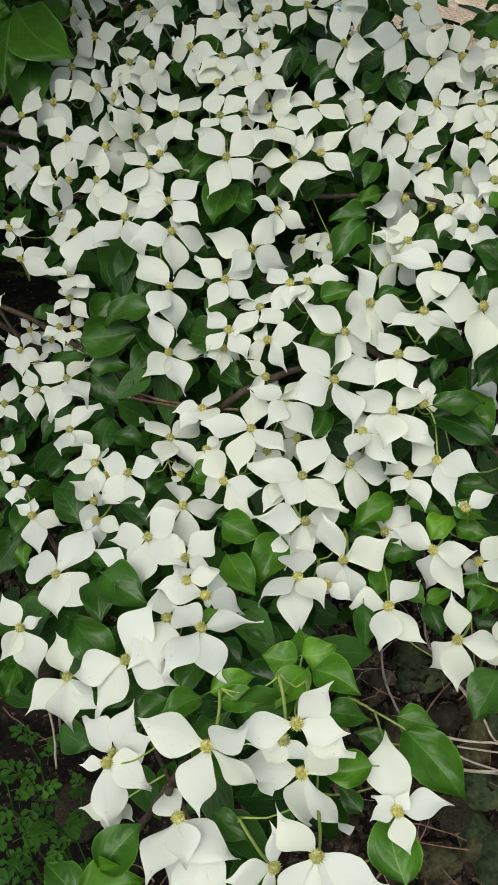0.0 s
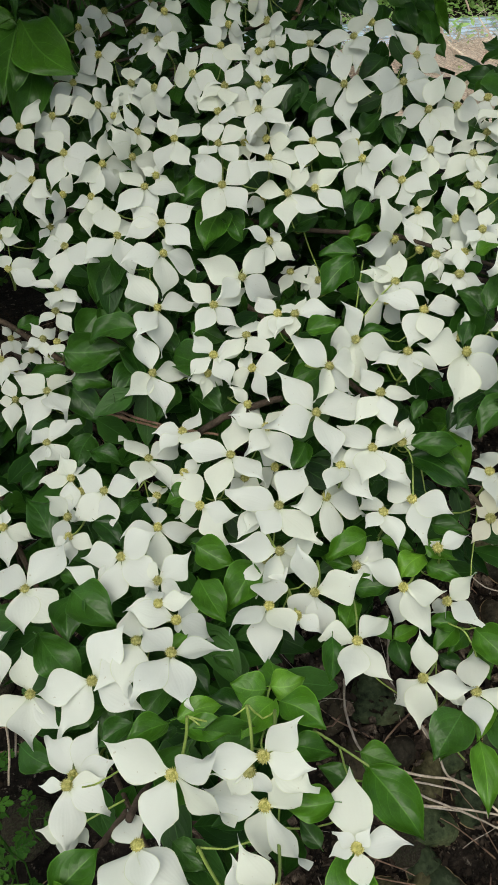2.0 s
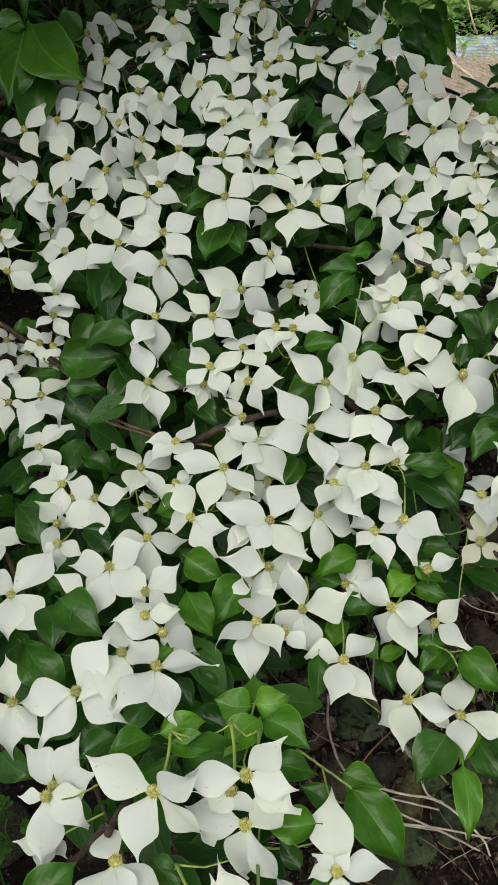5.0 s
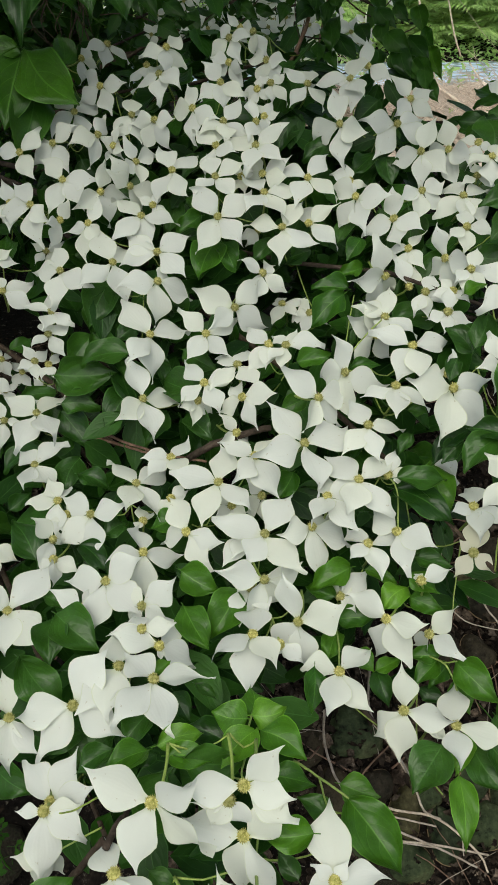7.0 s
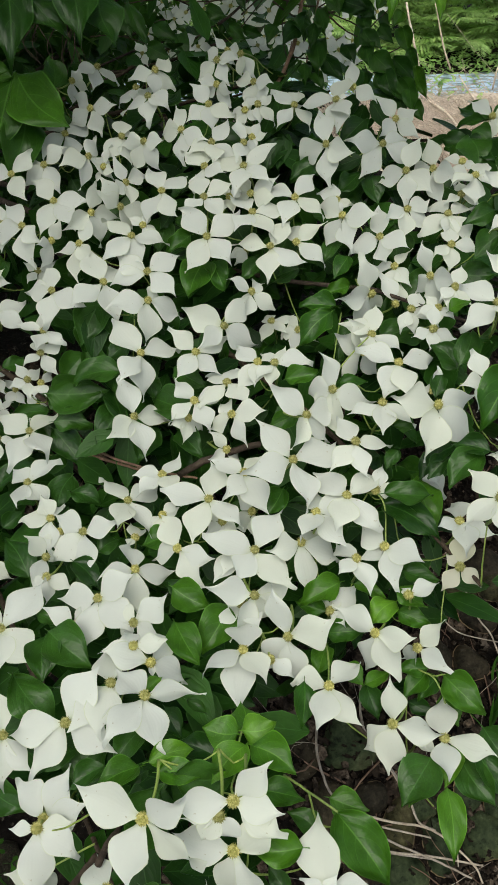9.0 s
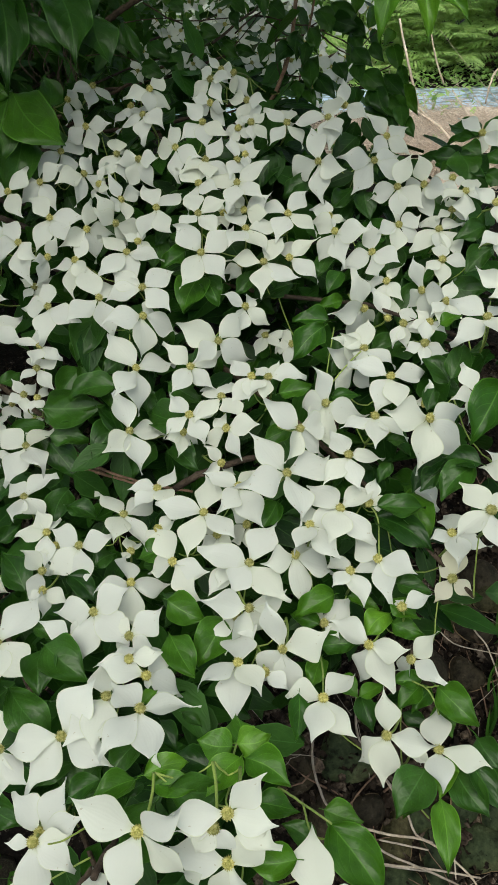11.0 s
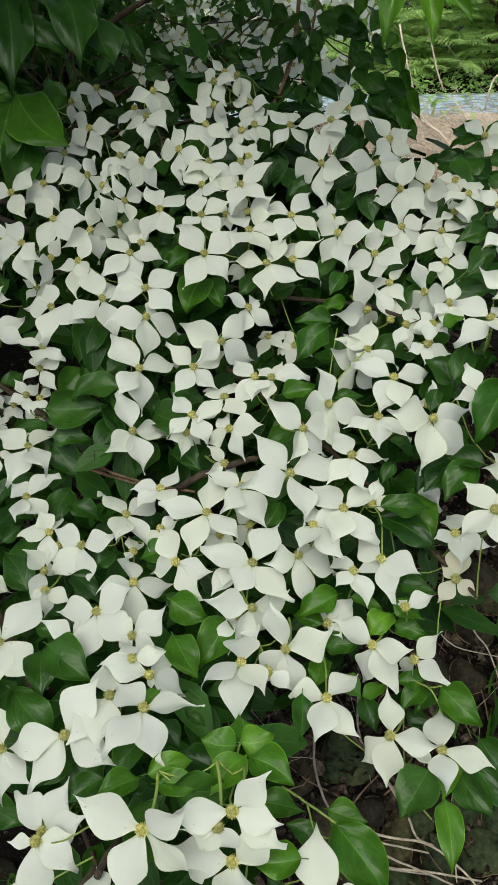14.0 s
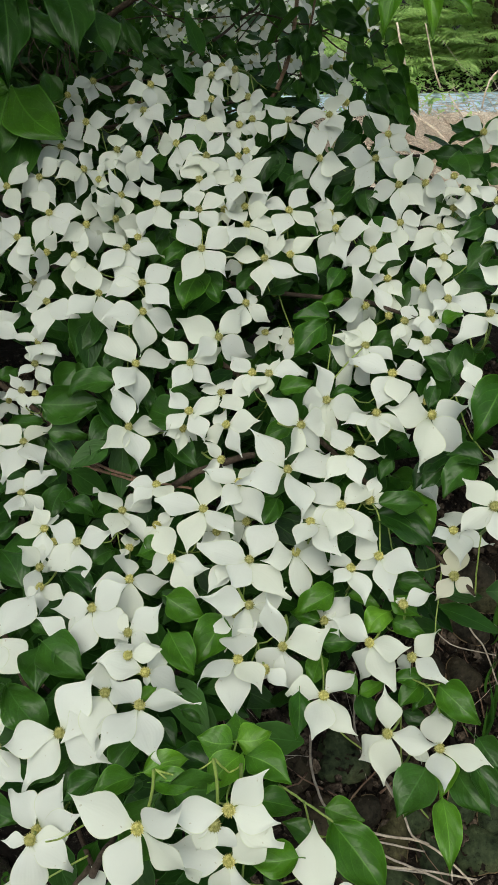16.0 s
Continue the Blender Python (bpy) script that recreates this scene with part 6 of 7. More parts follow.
# another dogwood in flower, farther back, its flowers too far to count
def far_dogwood():
    r = random.Random(31)
    x0, y0 = 0.2, 4.1
    top = new("dogwood_shrub")
    top.location = (x0, y0, ground_height(x0, y0) - 0.02)
    v, f = tube_data(bend((0, 0, 0), (-0.05, 0.03, 0.75), (0.03, 0, 0), 8, 0.006, 5), 0.03, 0.014, 8)
    child("trunk", mesh_of("trunk", v, f, BARK), top)
    for i in range(9):
        t = i * 0.7
        v, f = tube_data(bend((-0.03, 0.02, 0.3 + 0.05 * i), (0.5 * math.cos(t) - 0.08, 0.35 * math.sin(t) - 0.05, 0.55 + 0.07 * i), (0, 0, 0.04), 8, 0.008, 60 + i), 0.009, 0.003, 6)
        child("limb", mesh_of("limb", v, f, BARK), top)
    spots = []
    for k in range(1500):
        p = Vector((x0 - 0.08 + r.gauss(0, 0.30), y0 - 0.02 + r.gauss(0, 0.24), 1.22 + r.gauss(0, 0.24)))
        if p.x < 0.55:
            spots.append(random_leaf(r, p, (0.045, 0.075)))
    leaf_mass("crown", spots, top, LEAF_FAR_SHADED, "leaves of the shrub, their green darkened for shade")
    prof = [(0, 0.12), (0.25, 0.7), (0.5, 1.0), (0.8, 0.62), (1, 0.03)]
    v0, f0, uv0 = blade(prof, 0.38, 4, 2, lambda s, u: (0.1 * math.sin(2.5 * s), 0, 0))
    verts, faces, uvs = [], [], []
    for k in range(700):
        p = Vector((0.12 + r.gauss(0, 0.33), 4.0 + r.gauss(0, 0.25), 1.32 + r.gauss(0, 0.25)))
        if p.x > 0.5:
            continue
        n = Vector((r.gauss(0, 0.4), -0.35 + r.gauss(0, 0.4), 0.9)).normalized()
        x = n.orthogonal().normalized()
        turn0 = r.uniform(0, 6.28)
        for i in range(4):
            y = Matrix.Rotation(turn0 + i * 1.571, 3, n) @ x
            M = np.array([y.cross(n), y, n])
            start = len(verts)
            verts.extend(map(tuple, np.array(v0) * r.uniform(0.032, 0.042) @ M + np.array(p - top.location)))
            faces.extend(tuple(q + start for q in ff) for ff in f0)
            uvs.extend(uv0)
    tagged(child("blossom", mesh_of("blossom", verts, faces, BRACT_FAR, uvs), top), "white flowers of the shrub", kind="stuff")
    tagged(top, "smaller dogwood shrub in white flower, its leaves darkened as in shade", "shrub")


far_dogwood()


# ---- stones, litter and vines on the bank ----
def stone_mesh(seed):
    rr = random.Random(seed)
    bm = bmesh.new()
    bmesh.ops.create_icosphere(bm, subdivisions=3, radius=1.0)
    off = Vector((rr.uniform(0, 50), rr.uniform(0, 50), 0))
    cuts = [(Vector([rr.gauss(0, 1) for _ in range(3)]).normalized(), rr.uniform(0.55, 0.85)) for _ in range(6)]
    for v in bm.verts:
        d = v.co.normalized()
        for c, h in cuts:
            e = v.co.dot(c) - h
            if e > 0:
                v.co -= c * e * 0.85
        v.co += d * (0.10 * noise.noise(d * 1.6 + off) + 0.05 * noise.noise(d * 4 + off))
        v.co.z *= 0.6
    me = bpy.data.meshes.new("stone")
    bm.to_mesh(me)
    bm.free()
    me.materials.append(STONE)
    me.polygons.foreach_set("use_smooth", [True] * len(me.polygons))
    return me


def stones():
    rr = random.Random(77)
    kinds = [stone_mesh(s) for s in range(7)]
    placed = []
    tries = 0
    while len(placed) < 30 and tries < 4000:
        tries += 1
        x, y, s = rr.uniform(-0.55, 0.95), rr.uniform(0.42, 1.45), rr.uniform(0.022, 0.055)
        if any((x - a) ** 2 + (y - b) ** 2 < (0.85 * (s + c)) ** 2 for a, b, c in placed):
            continue
        placed.append((x, y, s))
        slope = 36 if 0.62 < y < 1.42 else 5
        ob = new("stone", rr.choice(kinds))
        ob.matrix_basis = pose(x, y, ground_height(x, y) + 0.12 * s, slope + rr.uniform(-14, 14), rr.uniform(-14, 14), rr.uniform(0, 360)) @ Matrix.Scale(s, 4)
        tagged(ob, "rounded grey-brown stone with moss, bedded in the bank", "stone", "stones on the bank")


stones()


def bare(x, y):
    """Soil without dead leaves: under the herbs, and ever more of it away from the shrub."""
    away = ((x - 0.3) / 0.95) ** 2 + ((y - 0.85) / 0.8) ** 2 + 0.9 * noise.noise(Vector((x * 3, y * 3, 5)))
    return x < -0.1 and y < 0.95 or away > 1.15


def litter():
    rr = random.Random(78)
    spots = []
    for k in range(15500):
        x, y = rr.uniform(-0.8, 1.5), rr.uniform(0.1, 1.7)
        if bare(x, y):
            continue
        p = Vector((x, y, ground_height(x, y) + rr.uniform(0.002, 0.016)))
        d = Vector((rr.gauss(0, 1), rr.gauss(0, 1), rr.gauss(0, 0.3) )).normalized()
        spots.append((p, p + d * rr.uniform(0.006, 0.030), Vector((rr.gauss(0, 0.5), rr.gauss(0, 0.5) - 0.5, 1)), rr.uniform(0.25, 0.6)))
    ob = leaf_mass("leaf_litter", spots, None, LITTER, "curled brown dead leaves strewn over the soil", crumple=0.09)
    tagged(ob, category="leaf litter")
    v, f = [], []
    for k in range(60000):
        x, y, s = rr.uniform(-0.8, 1.5), rr.uniform(0.1, 1.7), 0.0012 + 0.006 * rr.random() ** 3
        if bare(x, y) and rr.random() < 0.8:
            continue
        p = Vector((x, y, ground_height(x, y) + 0.3 * s))
        k0 = len(v)
        v += [tuple(p + s * Vector((math.cos(t) * rr.uniform(0.7, 1.3), math.sin(t) * rr.uniform(0.7, 1.3), rr.uniform(-0.3, 0.5)))) for t in (0, 1.57, 3.14, 4.71)]
        v += [tuple(p + Vector((0, 0, s * rr.uniform(0.7, 1.4))))]
        f += [(k0, k0 + 1, k0 + 4), (k0 + 1, k0 + 2, k0 + 4), (k0 + 2, k0 + 3, k0 + 4), (k0 + 3, k0, k0 + 4)]
    tagged(new("soil_crumbs", mesh_of("soil_crumbs", v, f, CRUMB, smooth=False)), "crumbs of soil and rotted bark, darkened for shade", "soil", kind="stuff")
    # crumbly lumps of rotted bark and wood
    kinds = []
    for i in range(6):
        bm = bmesh.new()
        bmesh.ops.create_icosphere(bm, subdivisions=1, radius=1.0)
        kinds.append((np.array([tuple(q.co * rr.uniform(0.6, 1.3)) for q in bm.verts]), [tuple(q.index for q in g.verts) for g in bm.faces]))
        bm.free()
    v, f = [], []
    for k in range(32000):
        x, y, s = rr.uniform(-0.8, 1.5), rr.uniform(0.1, 1.7), 0.002 + 0.012 * rr.random() ** 2.8
        if bare(x, y):
            continue
        if noise.noise(Vector((x * 7, y * 7, 2))) < rr.uniform(-0.5, 0.25):
            continue
        A, g = rr.choice(kinds)
        M = np.array(pose(0, 0, 0, rr.uniform(0, 360), rr.uniform(0, 360), rr.uniform(0, 360)).to_3x3())
        k0 = len(v)
        v.extend(map(tuple, (A * (s * rr.uniform(0.8, 1.9), s, s * rr.uniform(0.45, 0.9))) @ M + np.array((x, y, ground_height(x, y) + 0.4 * s))))
        f.extend(tuple(q + k0 for q in t) for t in g)
    tagged(new("bark_mulch", mesh_of("bark_mulch", v, f, CHUNK, smooth=False)), "crumbly brown lumps of rotted bark on the soil", "bark mulch", kind="stuff")
    chips = []
    for k in range(800):
        x, y = rr.uniform(-0.8, 1.5), rr.uniform(0.1, 1.7)
        if bare(x, y):
            continue
        p = Vector((x, y, ground_height(x, y) + rr.uniform(0.006, 0.03)))
        d = Vector((rr.gauss(0, 1), rr.gauss(0, 1), rr.gauss(0, 0.5))).normalized()
        chips.append((p, p + d * rr.uniform(0.012, 0.034), Vector((rr.gauss(0, 0.7), rr.gauss(0, 0.7) - 0.4, 1)), rr.uniform(0.3, 0.55)))
    for k in range(1500):
        x, y = rr.uniform(0.0, 0.6), rr.uniform(0.5, 1.15)
        p = Vector((x, y, ground_height(x, y) + rr.uniform(0.018, 0.034)))
        if noise.noise(Vector((x * 14, y * 14, 5))) < 0.1:
            continue
        d = Vector((rr.gauss(0, 1), rr.gauss(0, 1), rr.gauss(0.1, 0.4))).normalized()
        chips.append((p, p + d * rr.uniform(0.006, 0.022), Vector((rr.gauss(0, 0.6), rr.gauss(0, 0.6) - 0.5, 1)), rr.uniform(0.3, 0.6)))
    tagged(leaf_mass("bark_litter", chips, None, LITTER, "crumpled brown leaves and bark flakes on the soil", crumple=0.10), category="leaf litter")
    v, f = [], []
    for k in range(240):
        x, y = rr.uniform(-0.6, 1.0), rr.uniform(0.25, 1.5)
        a = Vector((x, y, ground_height(x, y) + 0.012))
        t = rr.uniform(0, 6.28)
        b = a + Vector((math.cos(t), math.sin(t), 0)) * rr.uniform(0.03, 0.13)
        b.z = ground_height(b.x, b.y) + rr.uniform(0.01, 0.035)
        tube_data(bend(a, b, (rr.gauss(0, 0.004), rr.gauss(0, 0.004), 0.006), 5, 0.0012, k), rr.uniform(0.0008, 0.0022), 0.0007, 4, v, f)
    tagged(new("fallen_twigs", mesh_of("fallen_twigs", v, f, REDWOOD)), "thin dead twigs scattered on the bank", "twigs", kind="stuff")
    v, f = [], []
    for k in range(70):
        x, y = rr.uniform(-0.1, 1.0), rr.uniform(0.45, 1.4)
        a = Vector((x, y, ground_height(x, y) + 0.01))
        t = rr.gauss(-0.2, 0.9)
        b = a + Vector((math.cos(t), math.sin(t), 0)) * rr.uniform(0.05, 0.2)
        b.z = ground_height(b.x, b.y) + rr.uniform(0.01, 0.05)
        tube_data(bend(a, b, (0, 0, rr.uniform(0, 0.02)), 7, 0.0010, 900 + k), rr.uniform(0.0004, 0.0009), 0.0003, 4, v, f)
    tagged(new("dry_stems", mesh_of("dry_stems", v, f, VINE)), "fine bleached dead stems on the bank", "dead stems", kind="stuff")


litter()


def cactus_pad(place, wide, tall, tilt, mat):
    """A flat oval pad lying on the slope, with a dry rim and rows of small areoles."""
    rr = random.Random(int(abs(place[0]) * 1000) + 7)
    top = new("cactus_pad")
    top.matrix_basis = pose(place[0], place[1], place[2] + 0.006, 36 + rr.uniform(-12, 12), rr.uniform(-10, 10), tilt + rr.uniform(-8, 8))
    rings, seg = 5, 26
    v, f = [(0, 0, 0.022)], []
    turn1, turn2 = rr.uniform(0, 6), rr.uniform(0, 6)
    wob = [1 + 0.10 * math.sin(2 * k / seg * 6.283 + turn1) + 0.075 * math.sin(3 * k / seg * 6.283 + turn2) + rr.uniform(-0.03, 0.03) for k in range(seg)]
    for i in range(1, rings + 1):
        s = i / rings
        for k in range(seg):
            a = k / seg * 6.283
            narrow = 1 - 0.18 * math.sin(a) * s
            v.append((wide * s * wob[k] * narrow * math.cos(a), tall * s * wob[k] * math.sin(a), 0.022 * math.sqrt(max(0, 1 - s * s)) + 0.004 * noise.noise(Vector((s * 3 * math.cos(a), s * 3 * math.sin(a), place[0] * 9)))))
    for k in range(seg):
        f.append((0, 1 + k, 1 + (k + 1) % seg))
        for i in range(rings - 1):
            a, c = 1 + i * seg + k, 1 + i * seg + (k + 1) % seg
            f.append((a, a + seg, c + seg, c))
    child("skin", mesh_of("skin", v, f, mat), top)
    edge = [(x * 1.0, y * 1.0, z - 0.002) for x, y, z in v[-seg:]]
    rv, rf = tube_data(edge + edge[:2], 0.0012, 0.0012, 6)
    child("rim", mesh_of("rim", rv, rf, PAD_RIM), top)
    dv, df = [], []
    for i in range(-3, 4):
        for j in range(-3, 4):
            x, y = (i + 0.5 * (j % 2)) * wide * 0.3, j * tall * 0.27
            if (x / wide) ** 2 + (y / tall) ** 2 < 0.75:
                z = 0.0225 * math.sqrt(1 - (x / wide) ** 2 - (y / tall) ** 2) + 0.001
                k = len(dv)
                dv += [(x - 0.0009, y, z - 0.001), (x + 0.0009, y, z - 0.001), (x, y + 0.0011, z - 0.001), (x, y, z + 0.0014)]
                df += [(k, k + 1, k + 3), (k + 1, k + 2, k + 3), (k + 2, k, k + 3)]
    tagged(child("areoles", mesh_of("areoles", dv, df, CRUMB, smooth=False), top), kind="stuff")
    tagged(top, "flat oval grey-green cactus pad with a dry rim, lying on soil", "cactus pad", "cactus pads on the bank")


cactus_pad((0.216, 0.830, 0.245), 0.044, 0.045, 10, PAD_GREEN)
cactus_pad((0.130, 0.825, 0.241), 0.033, 0.062, 0, PAD_BROWN)
cactus_pad((0.292, 0.728, 0.182), 0.028, 0.054, -10, PAD_OLIVE)
cactus_pad((0.352, 0.705, 0.163), 0.034, 0.040, 20, PAD_GREEN)
cactus_pad((0.423, 0.711, 0.168), 0.043, 0.040, -8, PAD_GREEN)
cactus_pad((0.410, 0.770, 0.207), 0.036, 0.035, 30, PAD_GREEN)
cactus_pad((0.180, 0.758, 0.198), 0.035, 0.039, -30, PAD_BROWN)
cactus_pad((0.436, 1.031, 0.375), 0.033, 0.033, 0, PAD_OLIVE)
cactus_pad((0.469, 1.006, 0.363), 0.035, 0.033, 10, PAD_BROWN)
cactus_pad((0.496, 1.084, 0.410), 0.034, 0.037, -10, PAD_BROWN)
cactus_pad((0.507, 1.047, 0.387), 0.029, 0.030, 20, PAD_OLIVE)
cactus_pad((0.326, 0.752, 0.196), 0.027, 0.031, 0, PAD_GREEN)
cactus_pad((0.251, 0.763, 0.202), 0.027, 0.028, 30, PAD_BROWN)
cactus_pad((0.232, 0.702, 0.165), 0.040, 0.034, 0, PAD_GREEN)
cactus_pad((0.460, 0.755, 0.198), 0.032, 0.035, 15, PAD_GREEN)
cactus_pad((0.384, 0.945, 0.322), 0.032, 0.035, 0, PAD_BROWN)
cactus_pad((0.442, 0.937, 0.313), 0.032, 0.030, 20, PAD_BROWN)
cactus_pad((0.073, 0.900, 0.293), 0.027, 0.028, 0, PAD_BROWN)
cactus_pad((0.203, 0.590, 0.098), 0.041, 0.030, 15, PAD_OLIVE)
cactus_pad((0.260, 0.604, 0.104), 0.019, 0.025, 0, PAD_OLIVE)
cactus_pad((0.294, 0.584, 0.096), 0.043, 0.042, -10, PAD_GREEN)
cactus_pad((0.286, 0.673, 0.145), 0.035, 0.039, 0, PAD_GREEN)
cactus_pad((0.267, 0.629, 0.113), 0.026, 0.033, 30, PAD_GREEN)


def grass_tuft(x, y, seed):
    rr = random.Random(seed)
    top = new("grass_tuft")
    top.location = (x, y, ground_height(x, y))
    for i in range(7):
        v, f, uv = blade([(0, 0.7), (0.3, 1.0), (0.7, 0.6), (1, 0.03)], 0.035, 7, 2, lambda s, u: (0.5 * s * s + 0.01 * abs(u), 0.06 * s * s, 0))
        child("grass_blade", mesh_of("grass_blade", v, f, HERB, uv), top, pose(rr.gauss(0, 0.006), rr.gauss(0, 0.006), -0.003, rr.uniform(50, 85), 0, rr.uniform(0, 360)) @ Matrix.Scale(rr.uniform(0.07, 0.15), 4))
    tagged(top, "small tuft of green grass blades on the bank", "grass", "grass tufts on the bank")


for i, (x, y) in enumerate(((0.47, 0.86), (0.50, 0.92), (0.46, 0.80), (0.52, 1.0))):
    grass_tuft(x, y, 700 + i)


# ---- mugwort at the foot of the bank ----
def herb_leaf(seed):
    """A deeply cut leaf: a stalk, two pairs of toothed lobes and one at the end."""
    rr = random.Random(seed)
    verts, faces, uvs = [], [], []
    tube_data([(0, 0, 0), (0, 0.5, 0.03), (0, 1, 0)], 0.012, 0.006, 3, verts, faces)
    uvs += [(0.5, 0.5)] * len(verts)
    prof = [(0, 0.22), (0.3, 0.34), (0.60, 1.0), (0.63, 0.55), (0.84, 0.80), (0.87, 0.32), (1, 0.02)]
    lobes = [(t, side * (62 - 14 * i), (0.50 - 0.02 * i) * rr.uniform(0.85, 1.1)) for i, t in enumerate((0.42, 0.66)) for side in (-1, 1)]
    for t, turn, ln in lobes + [(0.72, rr.uniform(-6, 6), 0.56)]:
        a = radians(turn)
        v, f, uv = blade(prof, 0.30, 10, 2, lambda q, u: (-0.18 * q * q + 0.05 * abs(u), 0, 0))
        start = len(verts)
        for x, y, z in v:
            x, y, z = x * ln, y * ln, z * ln
            verts.append((x * math.cos(a) + y * math.sin(a), t + y * math.cos(a) - x * math.sin(a), z))
        faces.extend(tuple(q + start for q in ff) for ff in f)
        uvs.extend(uv)
    return mesh_of("leaf", verts, faces, HERB, uvs)


def mugwort(x, y, tall, seed, kinds):
    rr = random.Random(seed)
    z = ground_height(x, y)
    top = new("mugwort_plant")
    top.location = (x, y, z)
    pts = bend((0, 0, -0.01), (0, 0, tall), (rr.uniform(-0.02, 0.02), 0, 0), 8, 0.003, seed)
    v, f = tube_data(pts, 0.0016, 0.0009, 6)
    child("stem", mesh_of("stem", v, f, HERB, [(0.3, 0.3)] * len(v)), top)
    n = 5
    for i in range(n):
        s = 1 - 0.11 / tall * (1 - (i + 0.5) / n)
        p = Vector(pts[0]).lerp(Vector(pts[-1]), s)
        a = i * 137.5 + rr.uniform(-20, 20)
        size = rr.uniform(0.027, 0.037)
        child("leaf", rr.choice(kinds), top, Matrix.Translation(p) @ pose(0, 0, 0, rr.uniform(-12, 22) + 25 * (i > n - 3), 0, a) @ Matrix.Scale(size, 4))
    tagged(top, "green mugwort plant with deeply cut leaves", "herb", "mugwort plants")


herbs = [herb_leaf(s) for s in range(4)]
for i, (x, y, tall) in enumerate(((-0.318, 0.556, 0.41), (-0.329, 0.515, 0.40), (-0.302, 0.539, 0.34), (-0.331, 0.451, 0.39), (-0.317, 0.553, 0.22), (-0.370, 0.691, 0.24), (-0.373, 0.589, 0.36), (-0.365, 0.548, 0.23), (-0.319, 0.665, 0.15), (-0.354, 0.521, 0.38), (0.000, 0.660, 0.14), (0.030, 0.700, 0.12))):
    mugwort(x, y, tall, 300 + i, herbs)


# ---- dry brush, far shore and woods ----
def straw_heap():
    rr = random.Random(91)
    gx, gy = 40, 36
    v = []
    for j in range(gy + 1):
        for i in range(gx + 1):
            x, y = 0.2 + 4.6 * i / gx, 2.7 + 3.8 * j / gy
            edge = ((x - 2.5) / 2.1) ** 2 + ((y - 4.6) / 1.8) ** 2 + 0.35 * noise.noise(Vector((x * 1.3, y * 1.3, 7)))
            v.append((x, y, ground_height(x, y) + 0.012 - 0.12 * max(0.0, edge - 0.85) + 0.03 * noise.noise(Vector((x * 5, y * 5, 3)))))
    f = [(j * (gx + 1) + i, j * (gx + 1) + i + 1, (j + 1) * (gx + 1) + i + 1, (j + 1) * (gx + 1) + i) for j in range(gy) for i in range(gx)]
    for k in range(7500):
        x, y = 2.4 + 2.0 * math.sqrt(rr.random()) * math.cos(k * 2.4), 0.0
        y = 4.4 + 1.5 * math.sqrt(rr.random()) * math.sin(k * 2.4)
        low = min(1.0, max(0.12, (5.6 - y) / 0.9))
        a = Vector((x, y, ground_height(x, y) + rr.uniform(0, 0.05) * low))
        t = rr.uniform(0, 6.28) if k % 3 else rr.gauss(2.4, 0.5)
        ln = rr.uniform(0.12, 0.6)
        b = a + Vector((math.cos(t) * ln, math.sin(t) * ln * 0.6, low * abs(rr.gauss(0.02, 0.11 if k % 9 else 0.2))))
        tube_data(bend(a, b, (rr.gauss(0, 0.03), 0, rr.uniform(-0.02, 0.06)), 4, 0.012, k), rr.uniform(0.0012, 0.0036), 0.001, 3, v, f)
    tagged(new("dry_brush", mesh_of("dry_brush", v, f, STRAW)), "matted pale dry stalks and cut brush", "dry brush", kind="stuff")


straw_heap()


def frond_data(rr):
    """A feathery compound leaf one unit long, its narrow leaflets hanging a little."""
    verts, faces, uvs = [], [], []
    for i in range(11):
        s = 0.12 + 0.88 * i / 10
        for side in (-1, 1):
            a = radians(side * (72 - 4 * i + rr.uniform(-7, 7)))
            ln = (0.24 * math.sin(math.pi * (0.22 + 0.66 * s)) + 0.03) * rr.uniform(0.8, 1.15)
            v, f, uv = blade([(0, 0.2), (0.4, 1), (1, 0.05)], 0.15, 2, 2, lambda q, u: (-0.28 * q * q + 0.05 * abs(u), 0, 0))
            start = len(verts)
            for x, y, z in v:
                x, y, z = x * ln, y * ln, z * ln
                verts.append((x * math.cos(a) + y * math.sin(a), s + y * math.cos(a) - x * math.sin(a), z + 0.10 * s - 0.22 * s * s))
            faces.extend(tuple(q + start for q in ff) for ff in f)
            uvs.extend(uv)
    return np.array(verts), faces, uvs


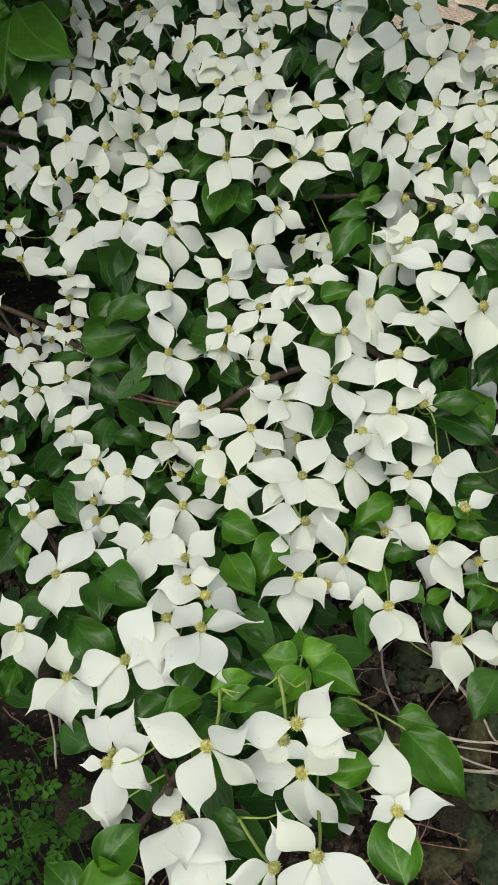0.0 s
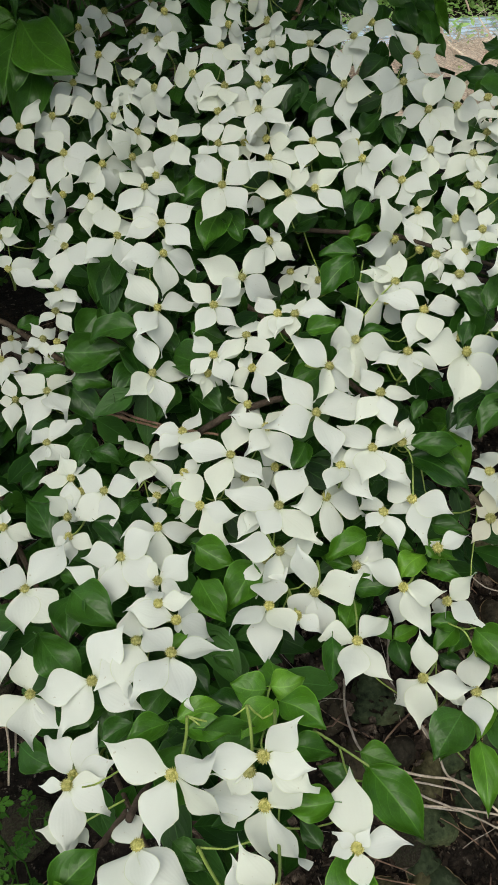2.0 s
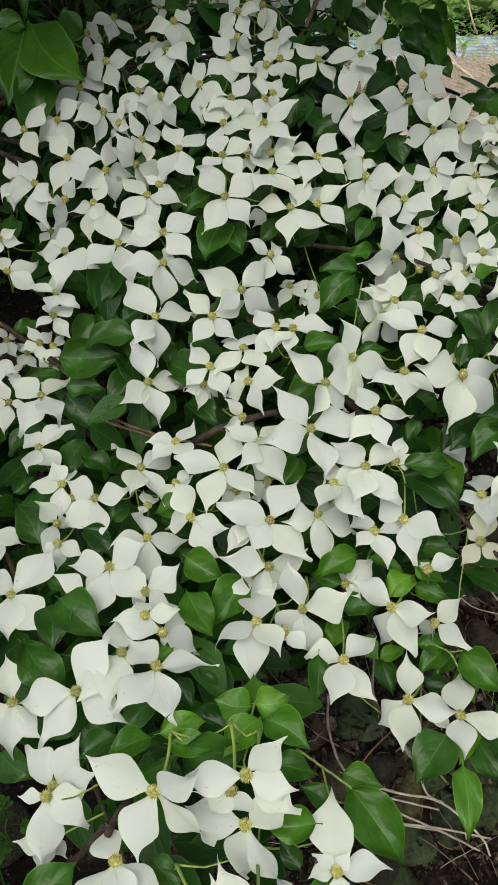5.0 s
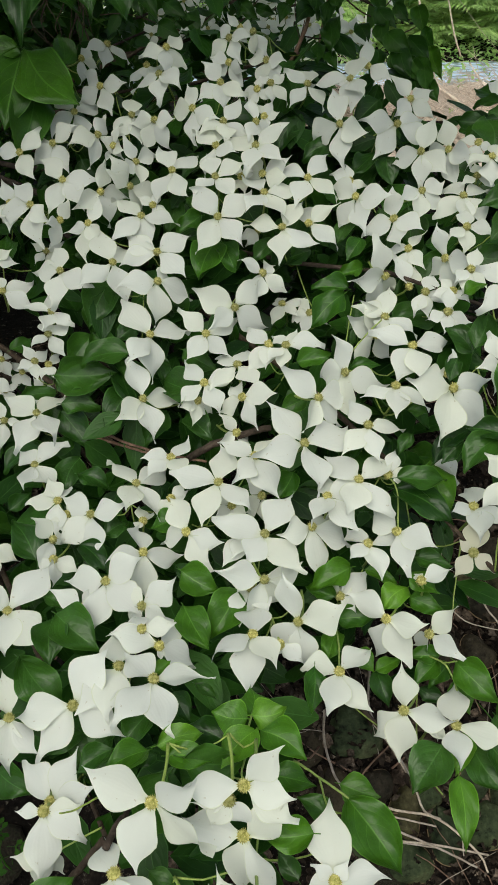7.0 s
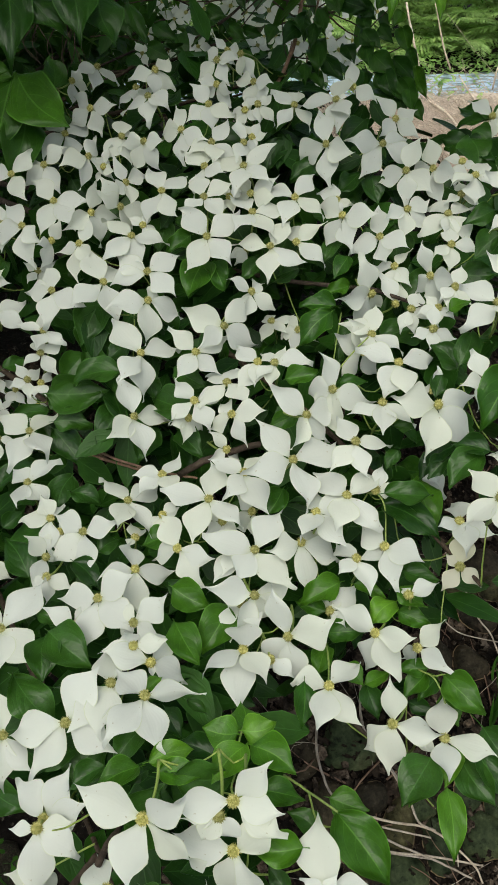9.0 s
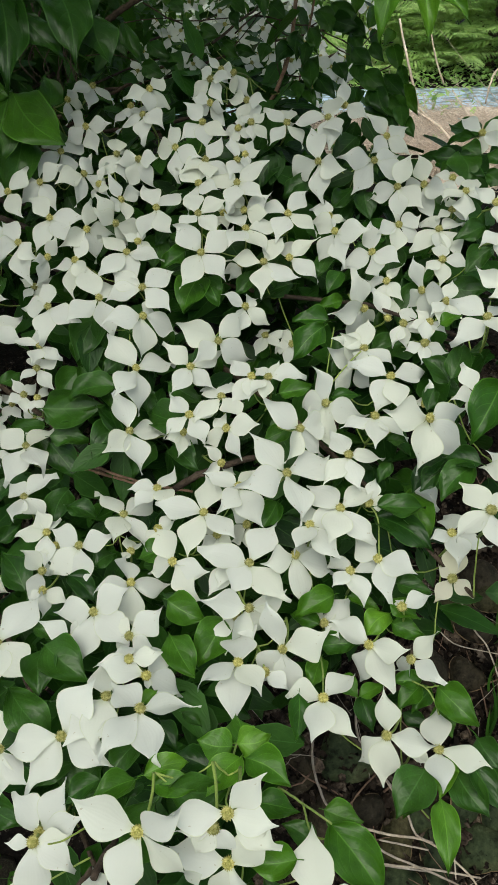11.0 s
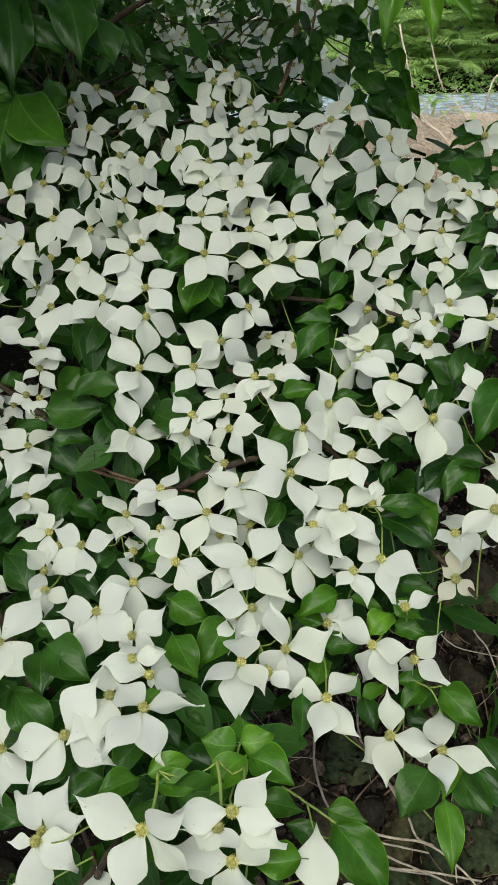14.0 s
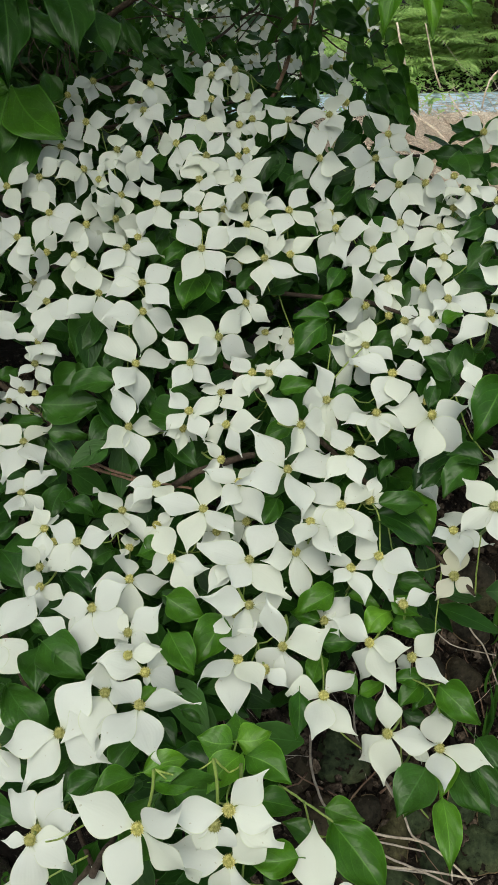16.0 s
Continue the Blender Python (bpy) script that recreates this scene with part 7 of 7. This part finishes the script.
def feather_tree(x, y, tall, spread, count, seed):
    rr = random.Random(seed)
    top = new("feathery_tree")
    z0 = ground_height(x, y)
    top.location = (x, y, z0)
    v, f = tube_data(bend((0, 0, -0.05), (0.1, 0, tall * 0.8), (0.08, 0, 0), 8, 0.02, seed), 0.07, 0.02, 8)
    for i in range(7):
        zz = rr.uniform(0.2, 0.75) * tall
        t = rr.uniform(0, 6.28)
        tube_data(bend((0.05, 0, zz), (math.cos(t) * spread, math.sin(t) * spread, zz + 0.3), (0, 0, 0.1), 6, 0.02, seed + i), 0.02, 0.006, 5, v, f)
    child("trunk", mesh_of("trunk", v, f, BARK), top)
    kinds = [frond_data(rr) for k in range(5)]
    verts, faces, uvs = [], [], []
    # fronds in flat sprays, one above the other, with gaps between them
    for k in range(count // 7):
        t = rr.uniform(0, 6.28)
        rad = spread * math.sqrt(rr.random())
        hub = Vector((math.cos(t) * rad, math.sin(t) * rad, rr.uniform(0.02, 1.0) * tall))
        turn = rr.uniform(0, 360)
        for j in range(7):
            fv, ff, fu = kinds[rr.randrange(5)]
            a = radians(turn + j * 51 + rr.uniform(-18, 18))
            y = Vector((math.cos(a), math.sin(a), rr.uniform(-0.08, 0.22))).normalized()
            n = Vector((rr.gauss(0, 0.16), rr.gauss(-0.42, 0.16), 1))
            n = (n - n.dot(y) * y).normalized()
            M = np.array(basis(y.cross(n), y, n, (0, 0, 0)).to_3x3().transposed())
            p = np.array(hub + Vector((rr.gauss(0, 0.04), rr.gauss(0, 0.04), rr.gauss(0, 0.03))))
            start = len(verts)
            verts.extend(map(tuple, fv * rr.uniform(0.26, 0.5) @ M + p))
            faces.extend(tuple(q + start for q in g) for g in ff)
            uvs.extend(fu)
    child("crown", mesh_of("crown", verts, faces, FROND, uvs), top)
    tagged(top, "light green tree with feathery compound leaves on the far shore", "tree", "trees on the far shore")


for i, (x, y, tall, spread, count) in enumerate(((2.75, 8.75, 1.5, 0.95, 560), (1.35, 9.0, 1.6, 1.0, 460), (4.3, 9.0, 1.7, 1.1, 400))):
    feather_tree(x, y, tall, spread, count, 500 + i)


def far_woods():
    rr = random.Random(95)
    spots = []
    for k in range(15000):
        x, y = rr.uniform(-3, 7), 8.0 + 1.9 * rr.random() ** 1.2
        p = Vector((x, y, ground_height(x, y) + rr.random() ** 1.5 * (0.10 + 0.55 * max(0.0, y - 8.2))))
        d = Vector((rr.gauss(0, 1), rr.gauss(0, 1), rr.gauss(0.2, 0.4))).normalized()
        spots.append((p, p + d * rr.uniform(0.03, 0.075), Vector((rr.gauss(0, 0.4), -0.4 + rr.gauss(0, 0.4), 1)), rr.uniform(0.35, 0.6)))
    for k in range(1600):
        x, y = rr.uniform(0.3, 5.5), rr.gauss(6.4, 0.14) if k % 3 else rr.uniform(3.4, 6.2)
        if noise.noise(Vector((x * 2.2, y * 1.4, 1))) < 0.12:
            continue
        p = Vector((x, y, ground_height(x, y) + rr.uniform(0, 0.14)))
        d = Vector((rr.gauss(0, 1), rr.gauss(0, 1), rr.gauss(0.5, 0.5))).normalized()
        spots.append((p, p + d * rr.uniform(0.04, 0.09), Vector((rr.gauss(0, 0.5), -0.4 + rr.gauss(0, 0.5), 1)), rr.uniform(0.3, 0.55)))
    for k in range(22000):
        x, y = rr.uniform(-14, 16), rr.uniform(9.9, 13)
        p = Vector((x, y, 0.6 + 6.4 * rr.random() ** 1.6))
        d = Vector((rr.gauss(0, 1), rr.gauss(0, 1), rr.gauss(0, 0.6) - 0.4)).normalized()
        spots.append((p, p + d * rr.uniform(0.12, 0.32), Vector((rr.gauss(0, 0.5), -0.4 + rr.gauss(0, 0.5), 1)), rr.uniform(0.4, 0.6)))
    ob = leaf_mass("far_woods", spots, None, WOODS, "dense green woodland beyond the water")
    tagged(ob, category="woods")


far_woods()
